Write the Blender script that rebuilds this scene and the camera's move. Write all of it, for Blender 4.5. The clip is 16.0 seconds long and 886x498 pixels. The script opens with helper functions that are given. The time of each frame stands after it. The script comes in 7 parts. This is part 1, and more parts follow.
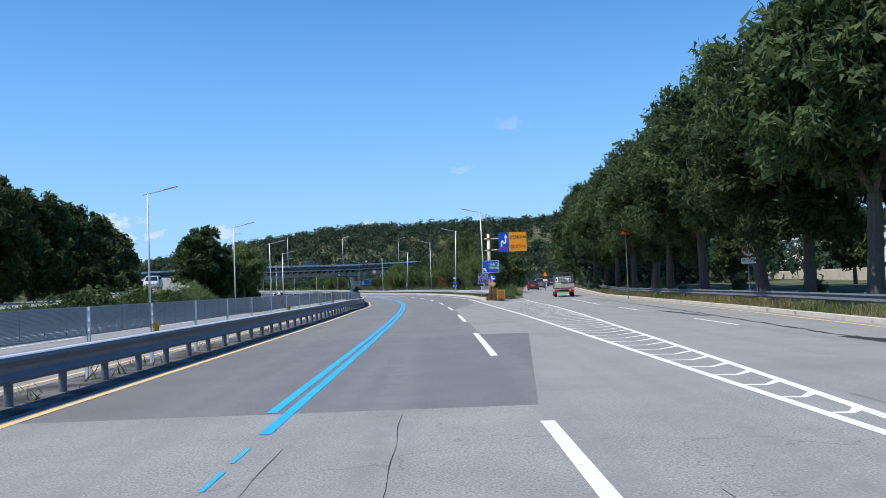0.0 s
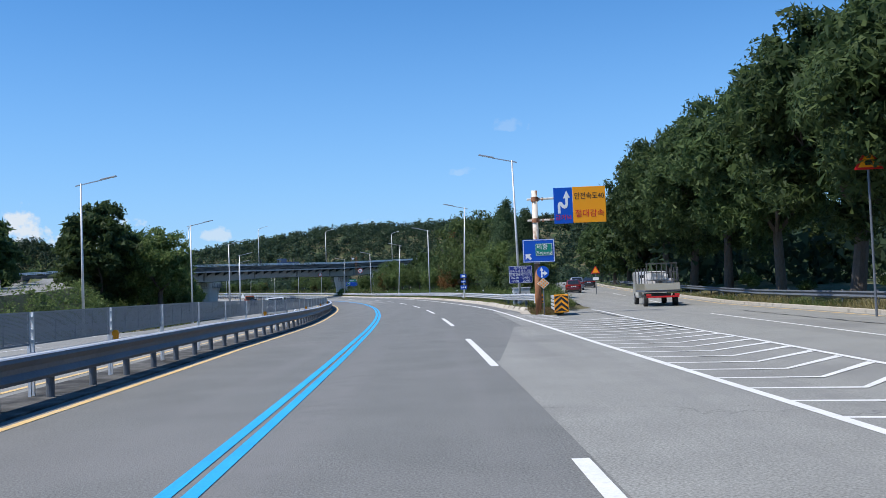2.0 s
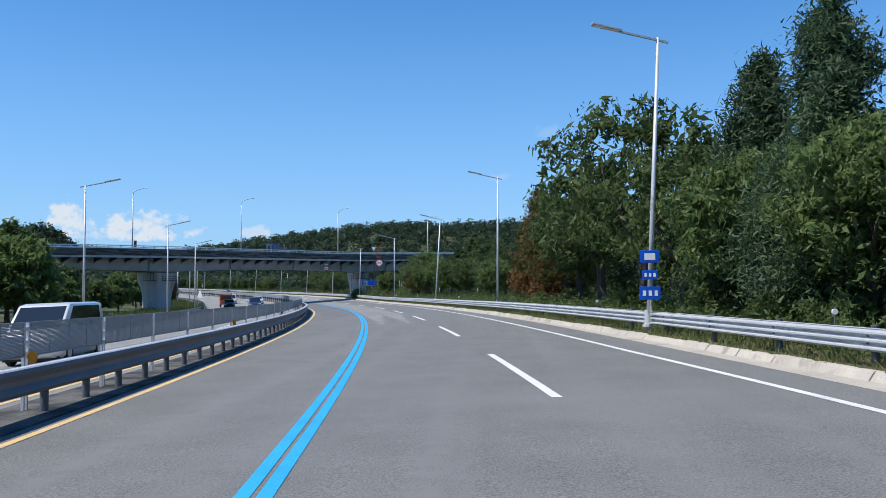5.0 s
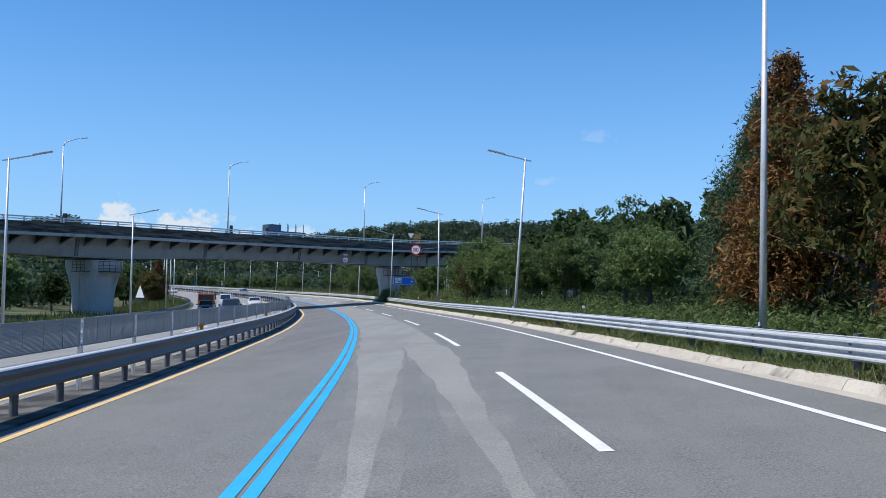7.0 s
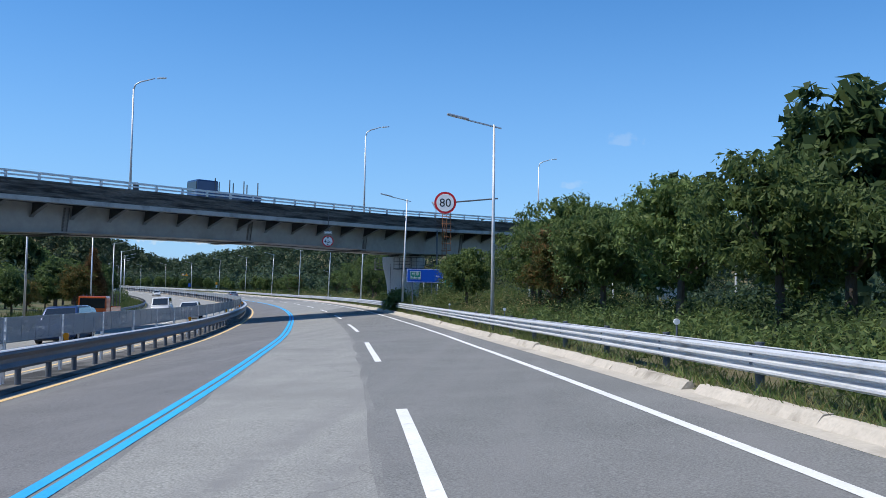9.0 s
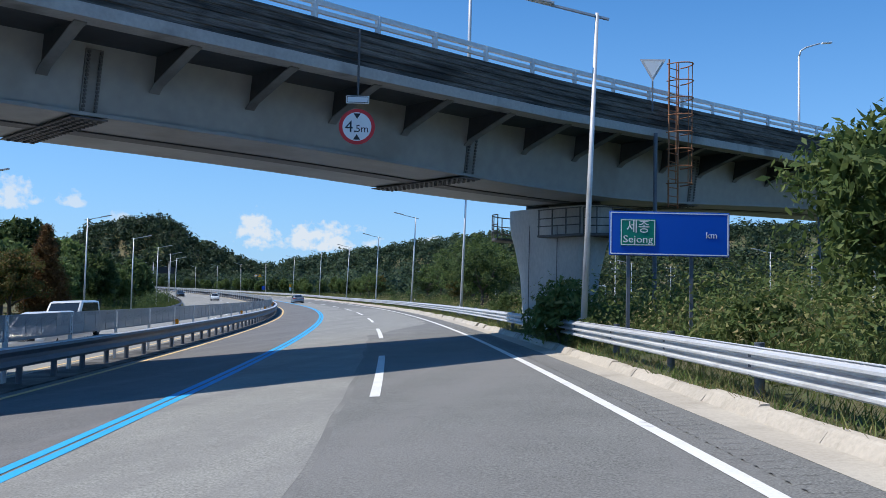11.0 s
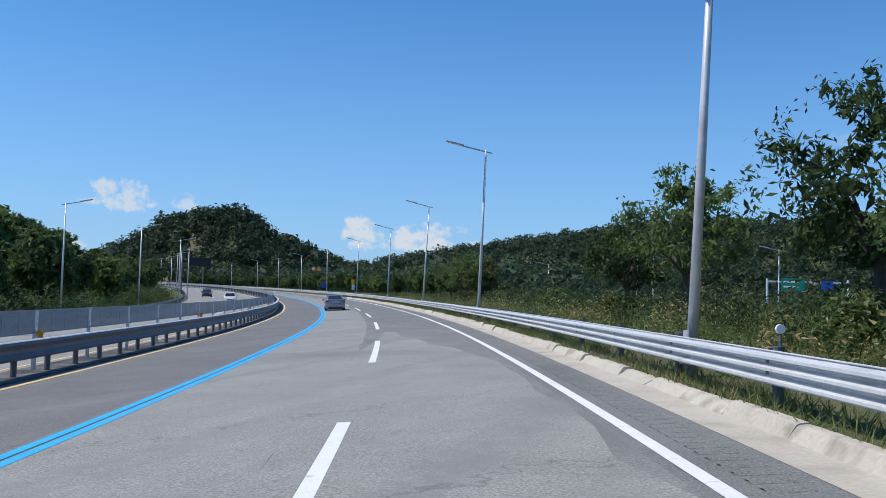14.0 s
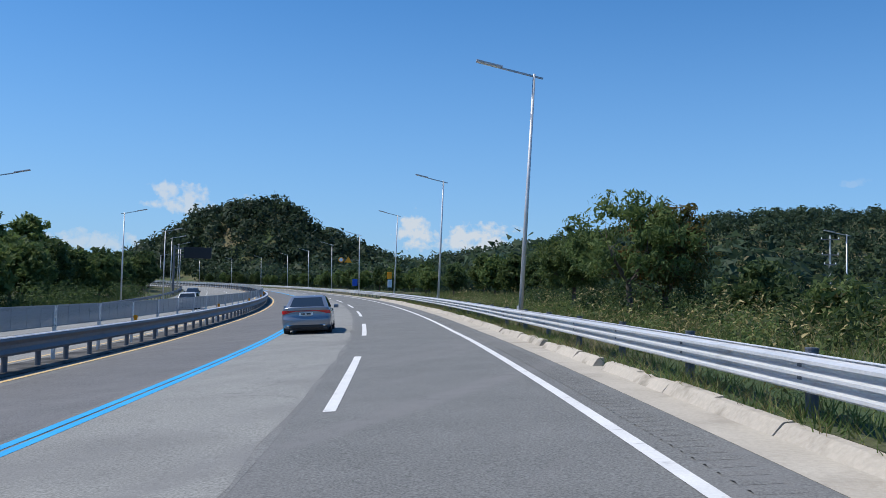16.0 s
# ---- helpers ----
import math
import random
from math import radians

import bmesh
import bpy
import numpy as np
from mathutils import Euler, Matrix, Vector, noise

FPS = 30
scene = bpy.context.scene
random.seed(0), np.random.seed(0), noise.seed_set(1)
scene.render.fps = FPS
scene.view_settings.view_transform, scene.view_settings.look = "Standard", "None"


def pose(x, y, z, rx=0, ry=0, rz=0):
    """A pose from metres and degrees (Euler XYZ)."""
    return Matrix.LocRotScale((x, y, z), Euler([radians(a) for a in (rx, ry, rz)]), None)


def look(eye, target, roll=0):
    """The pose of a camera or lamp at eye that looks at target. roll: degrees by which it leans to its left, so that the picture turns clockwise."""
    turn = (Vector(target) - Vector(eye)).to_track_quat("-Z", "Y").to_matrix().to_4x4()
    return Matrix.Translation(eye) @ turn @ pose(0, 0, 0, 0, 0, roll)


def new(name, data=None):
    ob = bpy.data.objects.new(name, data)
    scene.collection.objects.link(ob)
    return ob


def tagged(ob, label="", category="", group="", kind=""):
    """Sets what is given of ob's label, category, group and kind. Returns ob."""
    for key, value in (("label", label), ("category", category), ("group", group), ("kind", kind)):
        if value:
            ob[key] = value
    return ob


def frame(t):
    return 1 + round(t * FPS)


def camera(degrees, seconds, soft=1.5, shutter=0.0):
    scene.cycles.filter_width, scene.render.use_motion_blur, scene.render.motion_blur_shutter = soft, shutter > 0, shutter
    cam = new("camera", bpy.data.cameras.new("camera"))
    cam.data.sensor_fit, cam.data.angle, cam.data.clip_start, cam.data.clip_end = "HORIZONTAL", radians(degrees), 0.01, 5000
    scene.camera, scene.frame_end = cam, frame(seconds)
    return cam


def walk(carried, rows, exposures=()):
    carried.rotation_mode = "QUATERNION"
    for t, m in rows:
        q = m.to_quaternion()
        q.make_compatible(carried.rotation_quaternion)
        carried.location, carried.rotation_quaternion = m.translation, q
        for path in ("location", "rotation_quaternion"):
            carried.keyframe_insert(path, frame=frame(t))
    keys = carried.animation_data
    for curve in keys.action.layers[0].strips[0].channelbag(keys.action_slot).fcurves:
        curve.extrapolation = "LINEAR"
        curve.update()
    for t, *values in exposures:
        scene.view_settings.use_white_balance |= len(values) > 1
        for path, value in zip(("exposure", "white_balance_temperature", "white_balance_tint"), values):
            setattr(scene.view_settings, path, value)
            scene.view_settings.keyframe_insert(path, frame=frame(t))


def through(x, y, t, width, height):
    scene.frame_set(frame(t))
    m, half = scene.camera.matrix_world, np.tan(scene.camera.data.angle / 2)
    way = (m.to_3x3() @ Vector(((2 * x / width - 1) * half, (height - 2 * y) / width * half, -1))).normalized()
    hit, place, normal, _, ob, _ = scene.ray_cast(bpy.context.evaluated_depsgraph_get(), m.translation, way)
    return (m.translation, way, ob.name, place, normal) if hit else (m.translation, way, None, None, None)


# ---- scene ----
cam = camera(52.21, 16.0, soft=0.55)

# seconds, place, yaw, pitch, lean
PATH = [
    (0.00, 0.000, 0.000, 1.633, -0.01, 2.36, -2.07),
    (0.50, -0.028, 10.563, 1.633, -0.19, 2.47, -2.23),
    (1.00, -0.100, 21.136, 1.633, -0.32, 2.49, -2.32),
    (1.50, -0.290, 31.713, 1.633, -0.24, 2.47, -2.29),
    (2.00, -0.477, 42.310, 1.633, -0.07, 2.47, -2.15),
    (2.50, -0.775, 52.927, 1.633, 0.18, 2.50, -2.04),
    (3.00, -1.208, 63.542, 1.633, 0.72, 2.61, -2.08),
    (3.50, -1.764, 74.176, 1.633, 1.22, 2.67, -1.80),
    (4.00, -2.353, 84.842, 1.633, 1.53, 2.75, -1.16),
    (4.50, -3.031, 95.606, 1.633, 1.88, 2.79, -0.60),
    (5.00, -3.809, 106.510, 1.633, 2.26, 2.79, -0.09),
    (5.20, -4.159, 110.896, 1.633, 2.41, 2.82, 0.28),
    (5.72, -5.080, 122.349, 1.633, 3.06, 2.87, 0.47),
    (6.25, -6.146, 133.842, 1.633, 3.99, 2.91, 0.65),
    (6.78, -7.351, 145.484, 1.633, 4.84, 2.95, 0.84),
    (7.30, -8.690, 157.381, 1.633, 5.26, 3.00, 1.02),
    (7.50, -9.204, 161.957, 1.633, 5.30, 3.03, 1.13),
    (8.00, -10.561, 173.462, 1.633, 5.39, 3.05, 1.03),
    (8.20, -11.097, 178.074, 1.633, 5.44, 3.09, 0.96),
    (8.72, -12.637, 190.355, 1.633, 6.11, 3.15, 0.93),
    (9.25, -14.478, 202.891, 1.633, 7.56, 3.27, 0.90),
    (9.78, -16.710, 215.489, 1.633, 9.45, 3.43, 0.87),
    (10.30, -19.303, 227.907, 1.633, 11.24, 3.57, 0.83),
    (10.50, -20.458, 232.598, 1.640, 11.78, 3.61, 1.00),
    (11.00, -23.494, 244.292, 1.686, 13.15, 3.46, 1.27),
    (11.50, -26.642, 256.004, 1.772, 14.38, 3.30, 1.41),
    (12.00, -29.958, 267.724, 1.862, 14.93, 3.31, 1.53),
    (12.50, -33.458, 279.434, 1.956, 15.60, 3.40, 1.54),
    (13.00, -37.165, 291.154, 2.046, 17.01, 3.30, 1.66),
    (13.50, -41.197, 302.764, 2.139, 18.66, 3.52, 1.67),
    (14.00, -45.424, 314.288, 2.229, 19.58, 3.39, 1.64),
    (14.50, -49.879, 325.715, 2.323, 20.46, 3.32, 1.62),
    (15.00, -54.509, 337.158, 2.413, 21.04, 3.27, 1.60),
    (15.50, -59.316, 348.628, 2.507, 21.90, 3.24, 1.53),
    (16.00, -64.412, 360.032, 2.600, 23.11, 3.26, 1.36),
]


def row_pose(x, y, z, yaw, pitch, lean):
    a, b = radians(yaw), radians(pitch)
    ahead = Vector((-math.sin(a) * math.cos(b), math.cos(a) * math.cos(b), math.sin(b)))
    return look((x, y, z), Vector((x, y, z)) + ahead, lean)


walk(cam, [(r[0], row_pose(*r[1:])) for r in PATH], ((0.0, 0.22), (3.0, 0.10), (11.0, 0.12), (11.5, 0.36), (12.0, 0.42), (13.0, 0.1), (14.0, -0.05), (16.0, -0.12)))

# ---------------------------------------------------------------- light
world = bpy.data.worlds.new("sky")
scene.world = world
world.use_nodes = True
wn = world.node_tree
wn.nodes.clear()
sky = wn.nodes.new("ShaderNodeTexSky")
sky.sky_type = "NISHITA"
sky.sun_disc = False
SUN_TO = Vector((-0.60, -0.26, 1.0)).normalized()
sky.sun_elevation = math.asin(SUN_TO.z)
sky.sun_rotation = math.atan2(SUN_TO.x, SUN_TO.y) % (2 * math.pi)
sky.altitude = 300
sky.air_density = 0.75
sky.dust_density = 0.0
sky.ozone_density = 3.0
wb = wn.nodes.new("ShaderNodeBackground")
wb.inputs["Strength"].default_value = 0.138
wo = wn.nodes.new("ShaderNodeOutputWorld")
hue = wn.nodes.new("ShaderNodeHueSaturation")
hue.inputs["Value"].default_value = 1.3
hue.inputs["Hue"].default_value = 0.5
hue.inputs["Saturation"].default_value = 1.27
wn.links.new(sky.outputs[0], hue.inputs["Color"])


def sky_math(op, a, b=None, clamp=False):
    m = wn.nodes.new("ShaderNodeMath")
    m.operation = op
    m.use_clamp = clamp
    for k, v in enumerate((a, b)):
        if v is None:
            continue
        if isinstance(v, (int, float)):
            m.inputs[k].default_value = v
        else:
            wn.links.new(v, m.inputs[k])
    return m.outputs[0]


# cumulus clouds low in the sky: bearing, height of the base, half width, height, in degrees
way_in = wn.nodes.new("ShaderNodeTexCoord")
split = wn.nodes.new("ShaderNodeSeparateXYZ")
wn.links.new(way_in.outputs["Generated"], split.inputs[0])
bearing = sky_math("MULTIPLY", sky_math("ARCTAN2", sky_math("MULTIPLY", split.outputs[0], -1.0), split.outputs[1]), 57.2958)
rise = sky_math("MULTIPLY", sky_math("ARCSINE", split.outputs[2]), 57.2958)
# blue haze towards the horizon
low = sky_math("SUBTRACT", 1.0, sky_math("DIVIDE", sky_math("MAXIMUM", rise, 0.0), 24.0), True)
haze = wn.nodes.new("ShaderNodeMix")
haze.data_type = "RGBA"
haze.inputs[7].default_value = (1.62, 3.15, 5.3, 1)
wn.links.new(sky_math("MULTIPLY", sky_math("POWER", low, 1.6), 0.9), haze.inputs[0])
wn.links.new(hue.outputs[0], haze.inputs[6])
wn.links.new(haze.outputs[2], wb.inputs["Color"])
flat = wn.nodes.new("ShaderNodeCombineXYZ")
wn.links.new(bearing, flat.inputs[0])
wn.links.new(rise, flat.inputs[1])
puffs = wn.nodes.new("ShaderNodeTexNoise")
puffs.inputs["Scale"].default_value = 1.15
puffs.inputs["Detail"].default_value = 6
puffs.inputs["Roughness"].default_value = 0.55
wn.links.new(flat.outputs[0], puffs.inputs["Vector"])
cover = None
for az, el, half, tall, dense in ((24.9, 3.8, 1.4, 2.0, 1.0), (21.0, 3.6, 3.6, 1.5, 1.0), (39.4, 5.4, 2.3, 1.6, 0.8), (35.7, 5.4, 1.1, 0.8, 0.7), (32.9, 4.5, 1.2, 0.7, 0.6),
                                  (44.7, 2.8, 3.6, 1.0, 0.6), (-4.6, 9.9, 1.3, 0.7, 0.16), (-1.4, 7.2, 1.2, 0.4, 0.2), (4.2, 3.7, 0.9, 0.8, 0.8), (14.0, 3.6, 1.0, 0.8, 0.6)):
    up = sky_math("SUBTRACT", rise, el)
    above = sky_math("DIVIDE", sky_math("MAXIMUM", up, 0.0), tall)
    below = sky_math("DIVIDE", sky_math("MINIMUM", up, 0.0), tall * 0.35)
    aside = sky_math("DIVIDE", sky_math("SUBTRACT", bearing, az), half)
    far = sky_math("ADD", sky_math("MULTIPLY", aside, aside), sky_math("ADD", sky_math("MULTIPLY", above, above), sky_math("MULTIPLY", below, below)))
    body = sky_math("SUBTRACT", 0.62, sky_math("MULTIPLY", far, 0.62))
    shape = sky_math("ADD", body, sky_math("MULTIPLY", sky_math("SUBTRACT", puffs.outputs["Fac"], 0.55), 2.6))
    amount = sky_math("MULTIPLY", sky_math("MULTIPLY", shape, 2.4, True), dense)
    cover = amount if cover is None else sky_math("MAXIMUM", cover, amount)
cloud_light = wn.nodes.new("ShaderNodeBackground")
cloud_light.inputs["Color"].default_value = (0.80, 0.87, 0.95, 1)
cloud_light.inputs["Strength"].default_value = 0.86
veil = wn.nodes.new("ShaderNodeMixShader")
wn.links.new(sky_math("MULTIPLY", cover, 0.92), veil.inputs[0])
wn.links.new(wb.outputs[0], veil.inputs[1])
wn.links.new(cloud_light.outputs[0], veil.inputs[2])
wn.links.new(veil.outputs[0], wo.inputs["Surface"])

sun_data = bpy.data.lights.new("sun", "SUN")
sun_data.energy = 4.6
sun_data.angle = radians(0.53)
sun_data.color = (1.0, 0.95, 0.88)
sun = new("sun", sun_data)
sun.matrix_world = look(SUN_TO * 200, (0, 0, 0))

# ---------------------------------------------------------------- materials


def ramp_mix(nt, fac, a, b):
    m = nt.nodes.new("ShaderNodeMix")
    m.data_type = "RGBA"
    m.inputs[6].default_value = (*a, 1)
    m.inputs[7].default_value = (*b, 1)
    nt.links.new(fac, m.inputs[0])
    return m.outputs[2]


def noise_node(nt, vec, scale, detail=3.0, lo=0.35, hi=0.65):
    n = nt.nodes.new("ShaderNodeTexNoise")
    n.inputs["Scale"].default_value = scale
    n.inputs["Detail"].default_value = detail
    nt.links.new(vec, n.inputs["Vector"])
    r = nt.nodes.new("ShaderNodeMapRange")
    r.inputs[1].default_value = lo
    r.inputs[2].default_value = hi
    nt.links.new(n.outputs["Fac"], r.inputs[0])
    return r.outputs[0]


def surface(name, a, b, rough=0.8, metal=0.0, fine=8.0, coarse=0.6, stain=None, stain_scale=0.25, stain_lo=0.52,
            stain_hi=0.72, bump=0.3, bump_scale=40.0, dist=0.01, squash=None, island=0.0, coat=0.0, spec=0.5, rnd=0.0, streak=None, cracks=None, grain=0.5):
    """A two-scale procedural surface: fine grain and coarse patches between colours a and b, stains on top."""
    m = bpy.data.materials.new(name)
    m.use_nodes = True
    nt = m.node_tree
    p = nt.nodes["Principled BSDF"]
    tc = nt.nodes.new("ShaderNodeTexCoord")
    vec = tc.outputs["Object"]
    if squash:
        mp = nt.nodes.new("ShaderNodeMapping")
        mp.inputs["Scale"].default_value = squash
        nt.links.new(vec, mp.inputs["Vector"])
        vec = mp.outputs[0]
    f1 = noise_node(nt, vec, fine, 2.0, 0.3, 0.7)
    f2 = noise_node(nt, vec, coarse, 4.0, 0.3, 0.7)
    add = nt.nodes.new("ShaderNodeMath")
    add.operation = "MULTIPLY_ADD"
    nt.links.new(f1, add.inputs[0])
    add.inputs[1].default_value = grain
    half = nt.nodes.new("ShaderNodeMath")
    half.operation = "MULTIPLY"
    nt.links.new(f2, half.inputs[0])
    half.inputs[1].default_value = 1 - grain
    nt.links.new(half.outputs[0], add.inputs[2])
    fac = add.outputs[0]
    if island or rnd:
        if island:
            g = nt.nodes.new("ShaderNodeNewGeometry").outputs["Random Per Island"]
        else:
            g = nt.nodes.new("ShaderNodeObjectInfo").outputs["Random"]
        mx = nt.nodes.new("ShaderNodeMix")
        mx.inputs[0].default_value = island or rnd
        nt.links.new(fac, mx.inputs[2])
        nt.links.new(g, mx.inputs[3])
        fac = mx.outputs[0]
    col = ramp_mix(nt, fac, a, b)
    if stain:
        s = noise_node(nt, vec, stain_scale, 5.0, stain_lo, stain_hi)
        mx = nt.nodes.new("ShaderNodeMix")
        mx.data_type = "RGBA"
        nt.links.new(s, mx.inputs[0])
        nt.links.new(col, mx.inputs[6])
        mx.inputs[7].default_value = (*stain, 1)
        col = mx.outputs[2]
    if streak:
        mp = nt.nodes.new("ShaderNodeMapping")
        mp.inputs["Scale"].default_value = (1.1, 0.025, 1)
        mp.inputs["Rotation"].default_value = (0, 0, radians(-8))
        nt.links.new(tc.outputs["Object"], mp.inputs["Vector"])
        s = noise_node(nt, mp.outputs[0], 1.0, 3.0, 0.48, 0.72)
        g = noise_node(nt, vec, 3.0, 4.0, 0.25, 0.6)
        mu = nt.nodes.new("ShaderNodeMath")
        mu.operation = "MULTIPLY"
        nt.links.new(s, mu.inputs[0])
        nt.links.new(g, mu.inputs[1])
        mx = nt.nodes.new("ShaderNodeMix")
        mx.data_type = "RGBA"
        nt.links.new(mu.outputs[0], mx.inputs[0])
        nt.links.new(col, mx.inputs[6])
        mx.inputs[7].default_value = (*streak, 1)
        col = mx.outputs[2]
    if cracks:
        vo = nt.nodes.new("ShaderNodeTexVoronoi")
        vo.feature = "DISTANCE_TO_EDGE"
        vo.inputs["Scale"].default_value = 0.07
        nz = nt.nodes.new("ShaderNodeTexNoise")
        nz.inputs["Scale"].default_value = 1.27
        nz.inputs["Detail"].default_value = 4
        nt.links.new(tc.outputs["Object"], nz.inputs["Vector"])
        ad = nt.nodes.new("ShaderNodeVectorMath")
        ad.operation = "MULTIPLY_ADD"
        nt.links.new(nz.outputs["Color"], ad.inputs[0])
        ad.inputs[1].default_value = (2.2, 2.2, 0)
        nt.links.new(tc.outputs["Object"], ad.inputs[2])
        nt.links.new(ad.outputs[0], vo.inputs["Vector"])
        mr = nt.nodes.new("ShaderNodeMapRange")
        mr.inputs[1].default_value = 0.0
        mr.inputs[2].default_value = 0.002
        mr.inputs[3].default_value = 0.4
        mr.inputs[4].default_value = 0.0
        nt.links.new(vo.outputs["Distance"], mr.inputs[0])
        mx = nt.nodes.new("ShaderNodeMix")
        mx.data_type = "RGBA"
        nt.links.new(mr.outputs[0], mx.inputs[0])
        nt.links.new(col, mx.inputs[6])
        mx.inputs[7].default_value = (*cracks, 1)
        col = mx.outputs[2]
    nt.links.new(col, p.inputs["Base Color"])
    p.inputs["Roughness"].default_value = rough
    p.inputs["Metallic"].default_value = metal
    p.inputs["Specular IOR Level"].default_value = spec
    p.inputs["Coat Weight"].default_value = coat
    if bump:
        n = nt.nodes.new("ShaderNodeTexNoise")
        n.inputs["Scale"].default_value = bump_scale
        n.inputs["Detail"].default_value = 3
        nt.links.new(vec, n.inputs["Vector"])
        bp = nt.nodes.new("ShaderNodeBump")
        bp.inputs["Strength"].default_value = bump
        bp.inputs["Distance"].default_value = dist
        nt.links.new(n.outputs["Fac"], bp.inputs["Height"])
        nt.links.new(bp.outputs[0], p.inputs["Normal"])
    return m


def leaves(name, a, b, c, through=0.35):
    """Leaf material: colour varies leaf by leaf, some light comes through."""
    m = bpy.data.materials.new(name)
    m.use_nodes = True
    nt = m.node_tree
    nt.nodes.clear()
    out = nt.nodes.new("ShaderNodeOutputMaterial")
    g = nt.nodes.new("ShaderNodeNewGeometry")
    cr = nt.nodes.new("ShaderNodeValToRGB")
    cr.color_ramp.elements[0].color = (*a, 1)
    cr.color_ramp.elements[1].color = (*c, 1)
    e = cr.color_ramp.elements.new(0.6)
    e.color = (*b, 1)
    nt.links.new(g.outputs["Random Per Island"], cr.inputs[0])
    oi = nt.nodes.new("ShaderNodeObjectInfo")
    hs = nt.nodes.new("ShaderNodeHueSaturation")
    mr = nt.nodes.new("ShaderNodeMapRange")
    mr.inputs[3].default_value = 0.75
    mr.inputs[4].default_value = 1.25
    nt.links.new(oi.outputs["Random"], mr.inputs[0])
    nt.links.new(mr.outputs[0], hs.inputs["Value"])
    nt.links.new(cr.outputs[0], hs.inputs["Color"])
    pb = nt.nodes.new("ShaderNodeBsdfPrincipled")
    pb.inputs["Roughness"].default_value = 0.6
    pb.inputs["Specular IOR Level"].default_value = 0.2
    nt.links.new(hs.outputs[0], pb.inputs["Base Color"])
    tr = nt.nodes.new("ShaderNodeBsdfTranslucent")
    nt.links.new(hs.outputs[0], tr.inputs["Color"])
    mx = nt.nodes.new("ShaderNodeMixShader")
    mx.inputs[0].default_value = through
    nt.links.new(pb.outputs[0], mx.inputs[1])
    nt.links.new(tr.outputs[0], mx.inputs[2])
    nt.links.new(mx.outputs[0], out.inputs["Surface"])
    return m


def plain(name, col, rough=0.5, metal=0.0, coat=0.0, emit=0.0):
    m = bpy.data.materials.new(name)
    m.use_nodes = True
    p = m.node_tree.nodes["Principled BSDF"]
    p.inputs["Base Color"].default_value = (*col, 1)
    p.inputs["Roughness"].default_value = rough
    p.inputs["Metallic"].default_value = metal
    p.inputs["Coat Weight"].default_value = coat
    if emit:
        p.inputs["Emission Color"].default_value = (*col, 1)
        p.inputs["Emission Strength"].default_value = emit
    return m


M_ASPHALT = surface("asphalt_dark", (0.0789, 0.0798, 0.076), (0.245, 0.249, 0.237), 0.88, fine=42, coarse=0.7, grain=0.82, stain=(0.2, 0.196, 0.19), stain_scale=0.13,
                    stain_lo=0.55, stain_hi=0.85, bump=0.6, bump_scale=60, dist=0.01, streak=(0.19, 0.188, 0.182))
M_ASPHALT_OLD = surface("asphalt_worn", (0.141, 0.141, 0.131), (0.366, 0.366, 0.338), 0.9, fine=38, coarse=0.7, grain=0.82, stain=(0.15, 0.148, 0.142), stain_scale=0.2,
                        stain_lo=0.55, stain_hi=0.85, bump=0.6, bump_scale=55, dist=0.01, streak=(0.2, 0.198, 0.19), cracks=(0.05, 0.05, 0.05))
M_ASPHALT_PATCH = surface("asphalt_fresh", (0.07, 0.07, 0.07), (0.22, 0.218, 0.215), 0.88, fine=42, coarse=0.7, grain=0.82, stain=(0.16, 0.158, 0.155), stain_scale=0.3,
                          stain_lo=0.58, stain_hi=0.88, bump=0.6, bump_scale=60, dist=0.01, streak=(0.19, 0.187, 0.182))
M_TRACK = surface("asphalt_track", (0.1, 0.1, 0.096), (0.285, 0.286, 0.27), 0.9, fine=40, coarse=0.9, grain=0.7, stain=(0.15, 0.15, 0.145), stain_scale=0.45,
                  stain_lo=0.45, stain_hi=0.7, bump=0.6, bump_scale=60, dist=0.01)
M_TAR = surface("tar_repair", (0.02, 0.02, 0.021), (0.045, 0.045, 0.045), 0.6, fine=30, coarse=2, bump=0.4, bump_scale=50)
M_WHITE = surface("road_white", (0.62, 0.62, 0.6), (0.8, 0.8, 0.78), 0.7, fine=30, coarse=1.5, stain=(0.35, 0.34, 0.33),
                  stain_scale=5, stain_lo=0.62, stain_hi=0.8, bump=0.3, bump_scale=60)
M_BLUE = surface("road_blue", (0.01, 0.30, 0.66), (0.03, 0.43, 0.80), 0.7, fine=30, coarse=1.2, stain=(0.06, 0.26, 0.42),
                 stain_scale=6, stain_lo=0.62, stain_hi=0.85, bump=0.3, bump_scale=60)
M_YELLOW = surface("road_yellow", (0.62, 0.40, 0.14), (0.78, 0.56, 0.26), 0.75, fine=30, coarse=1.5, stain=(0.45, 0.4, 0.33),
                   stain_scale=4, stain_lo=0.5, stain_hi=0.8, bump=0.3, bump_scale=60)
M_CONCRETE = surface("concrete_pale", (0.374, 0.332, 0.272), (0.51, 0.468, 0.391), 0.9, fine=18, coarse=0.9, stain=(0.26, 0.23, 0.19),
                     stain_scale=0.8, stain_lo=0.55, stain_hi=0.8, bump=0.5, bump_scale=25, dist=0.02)
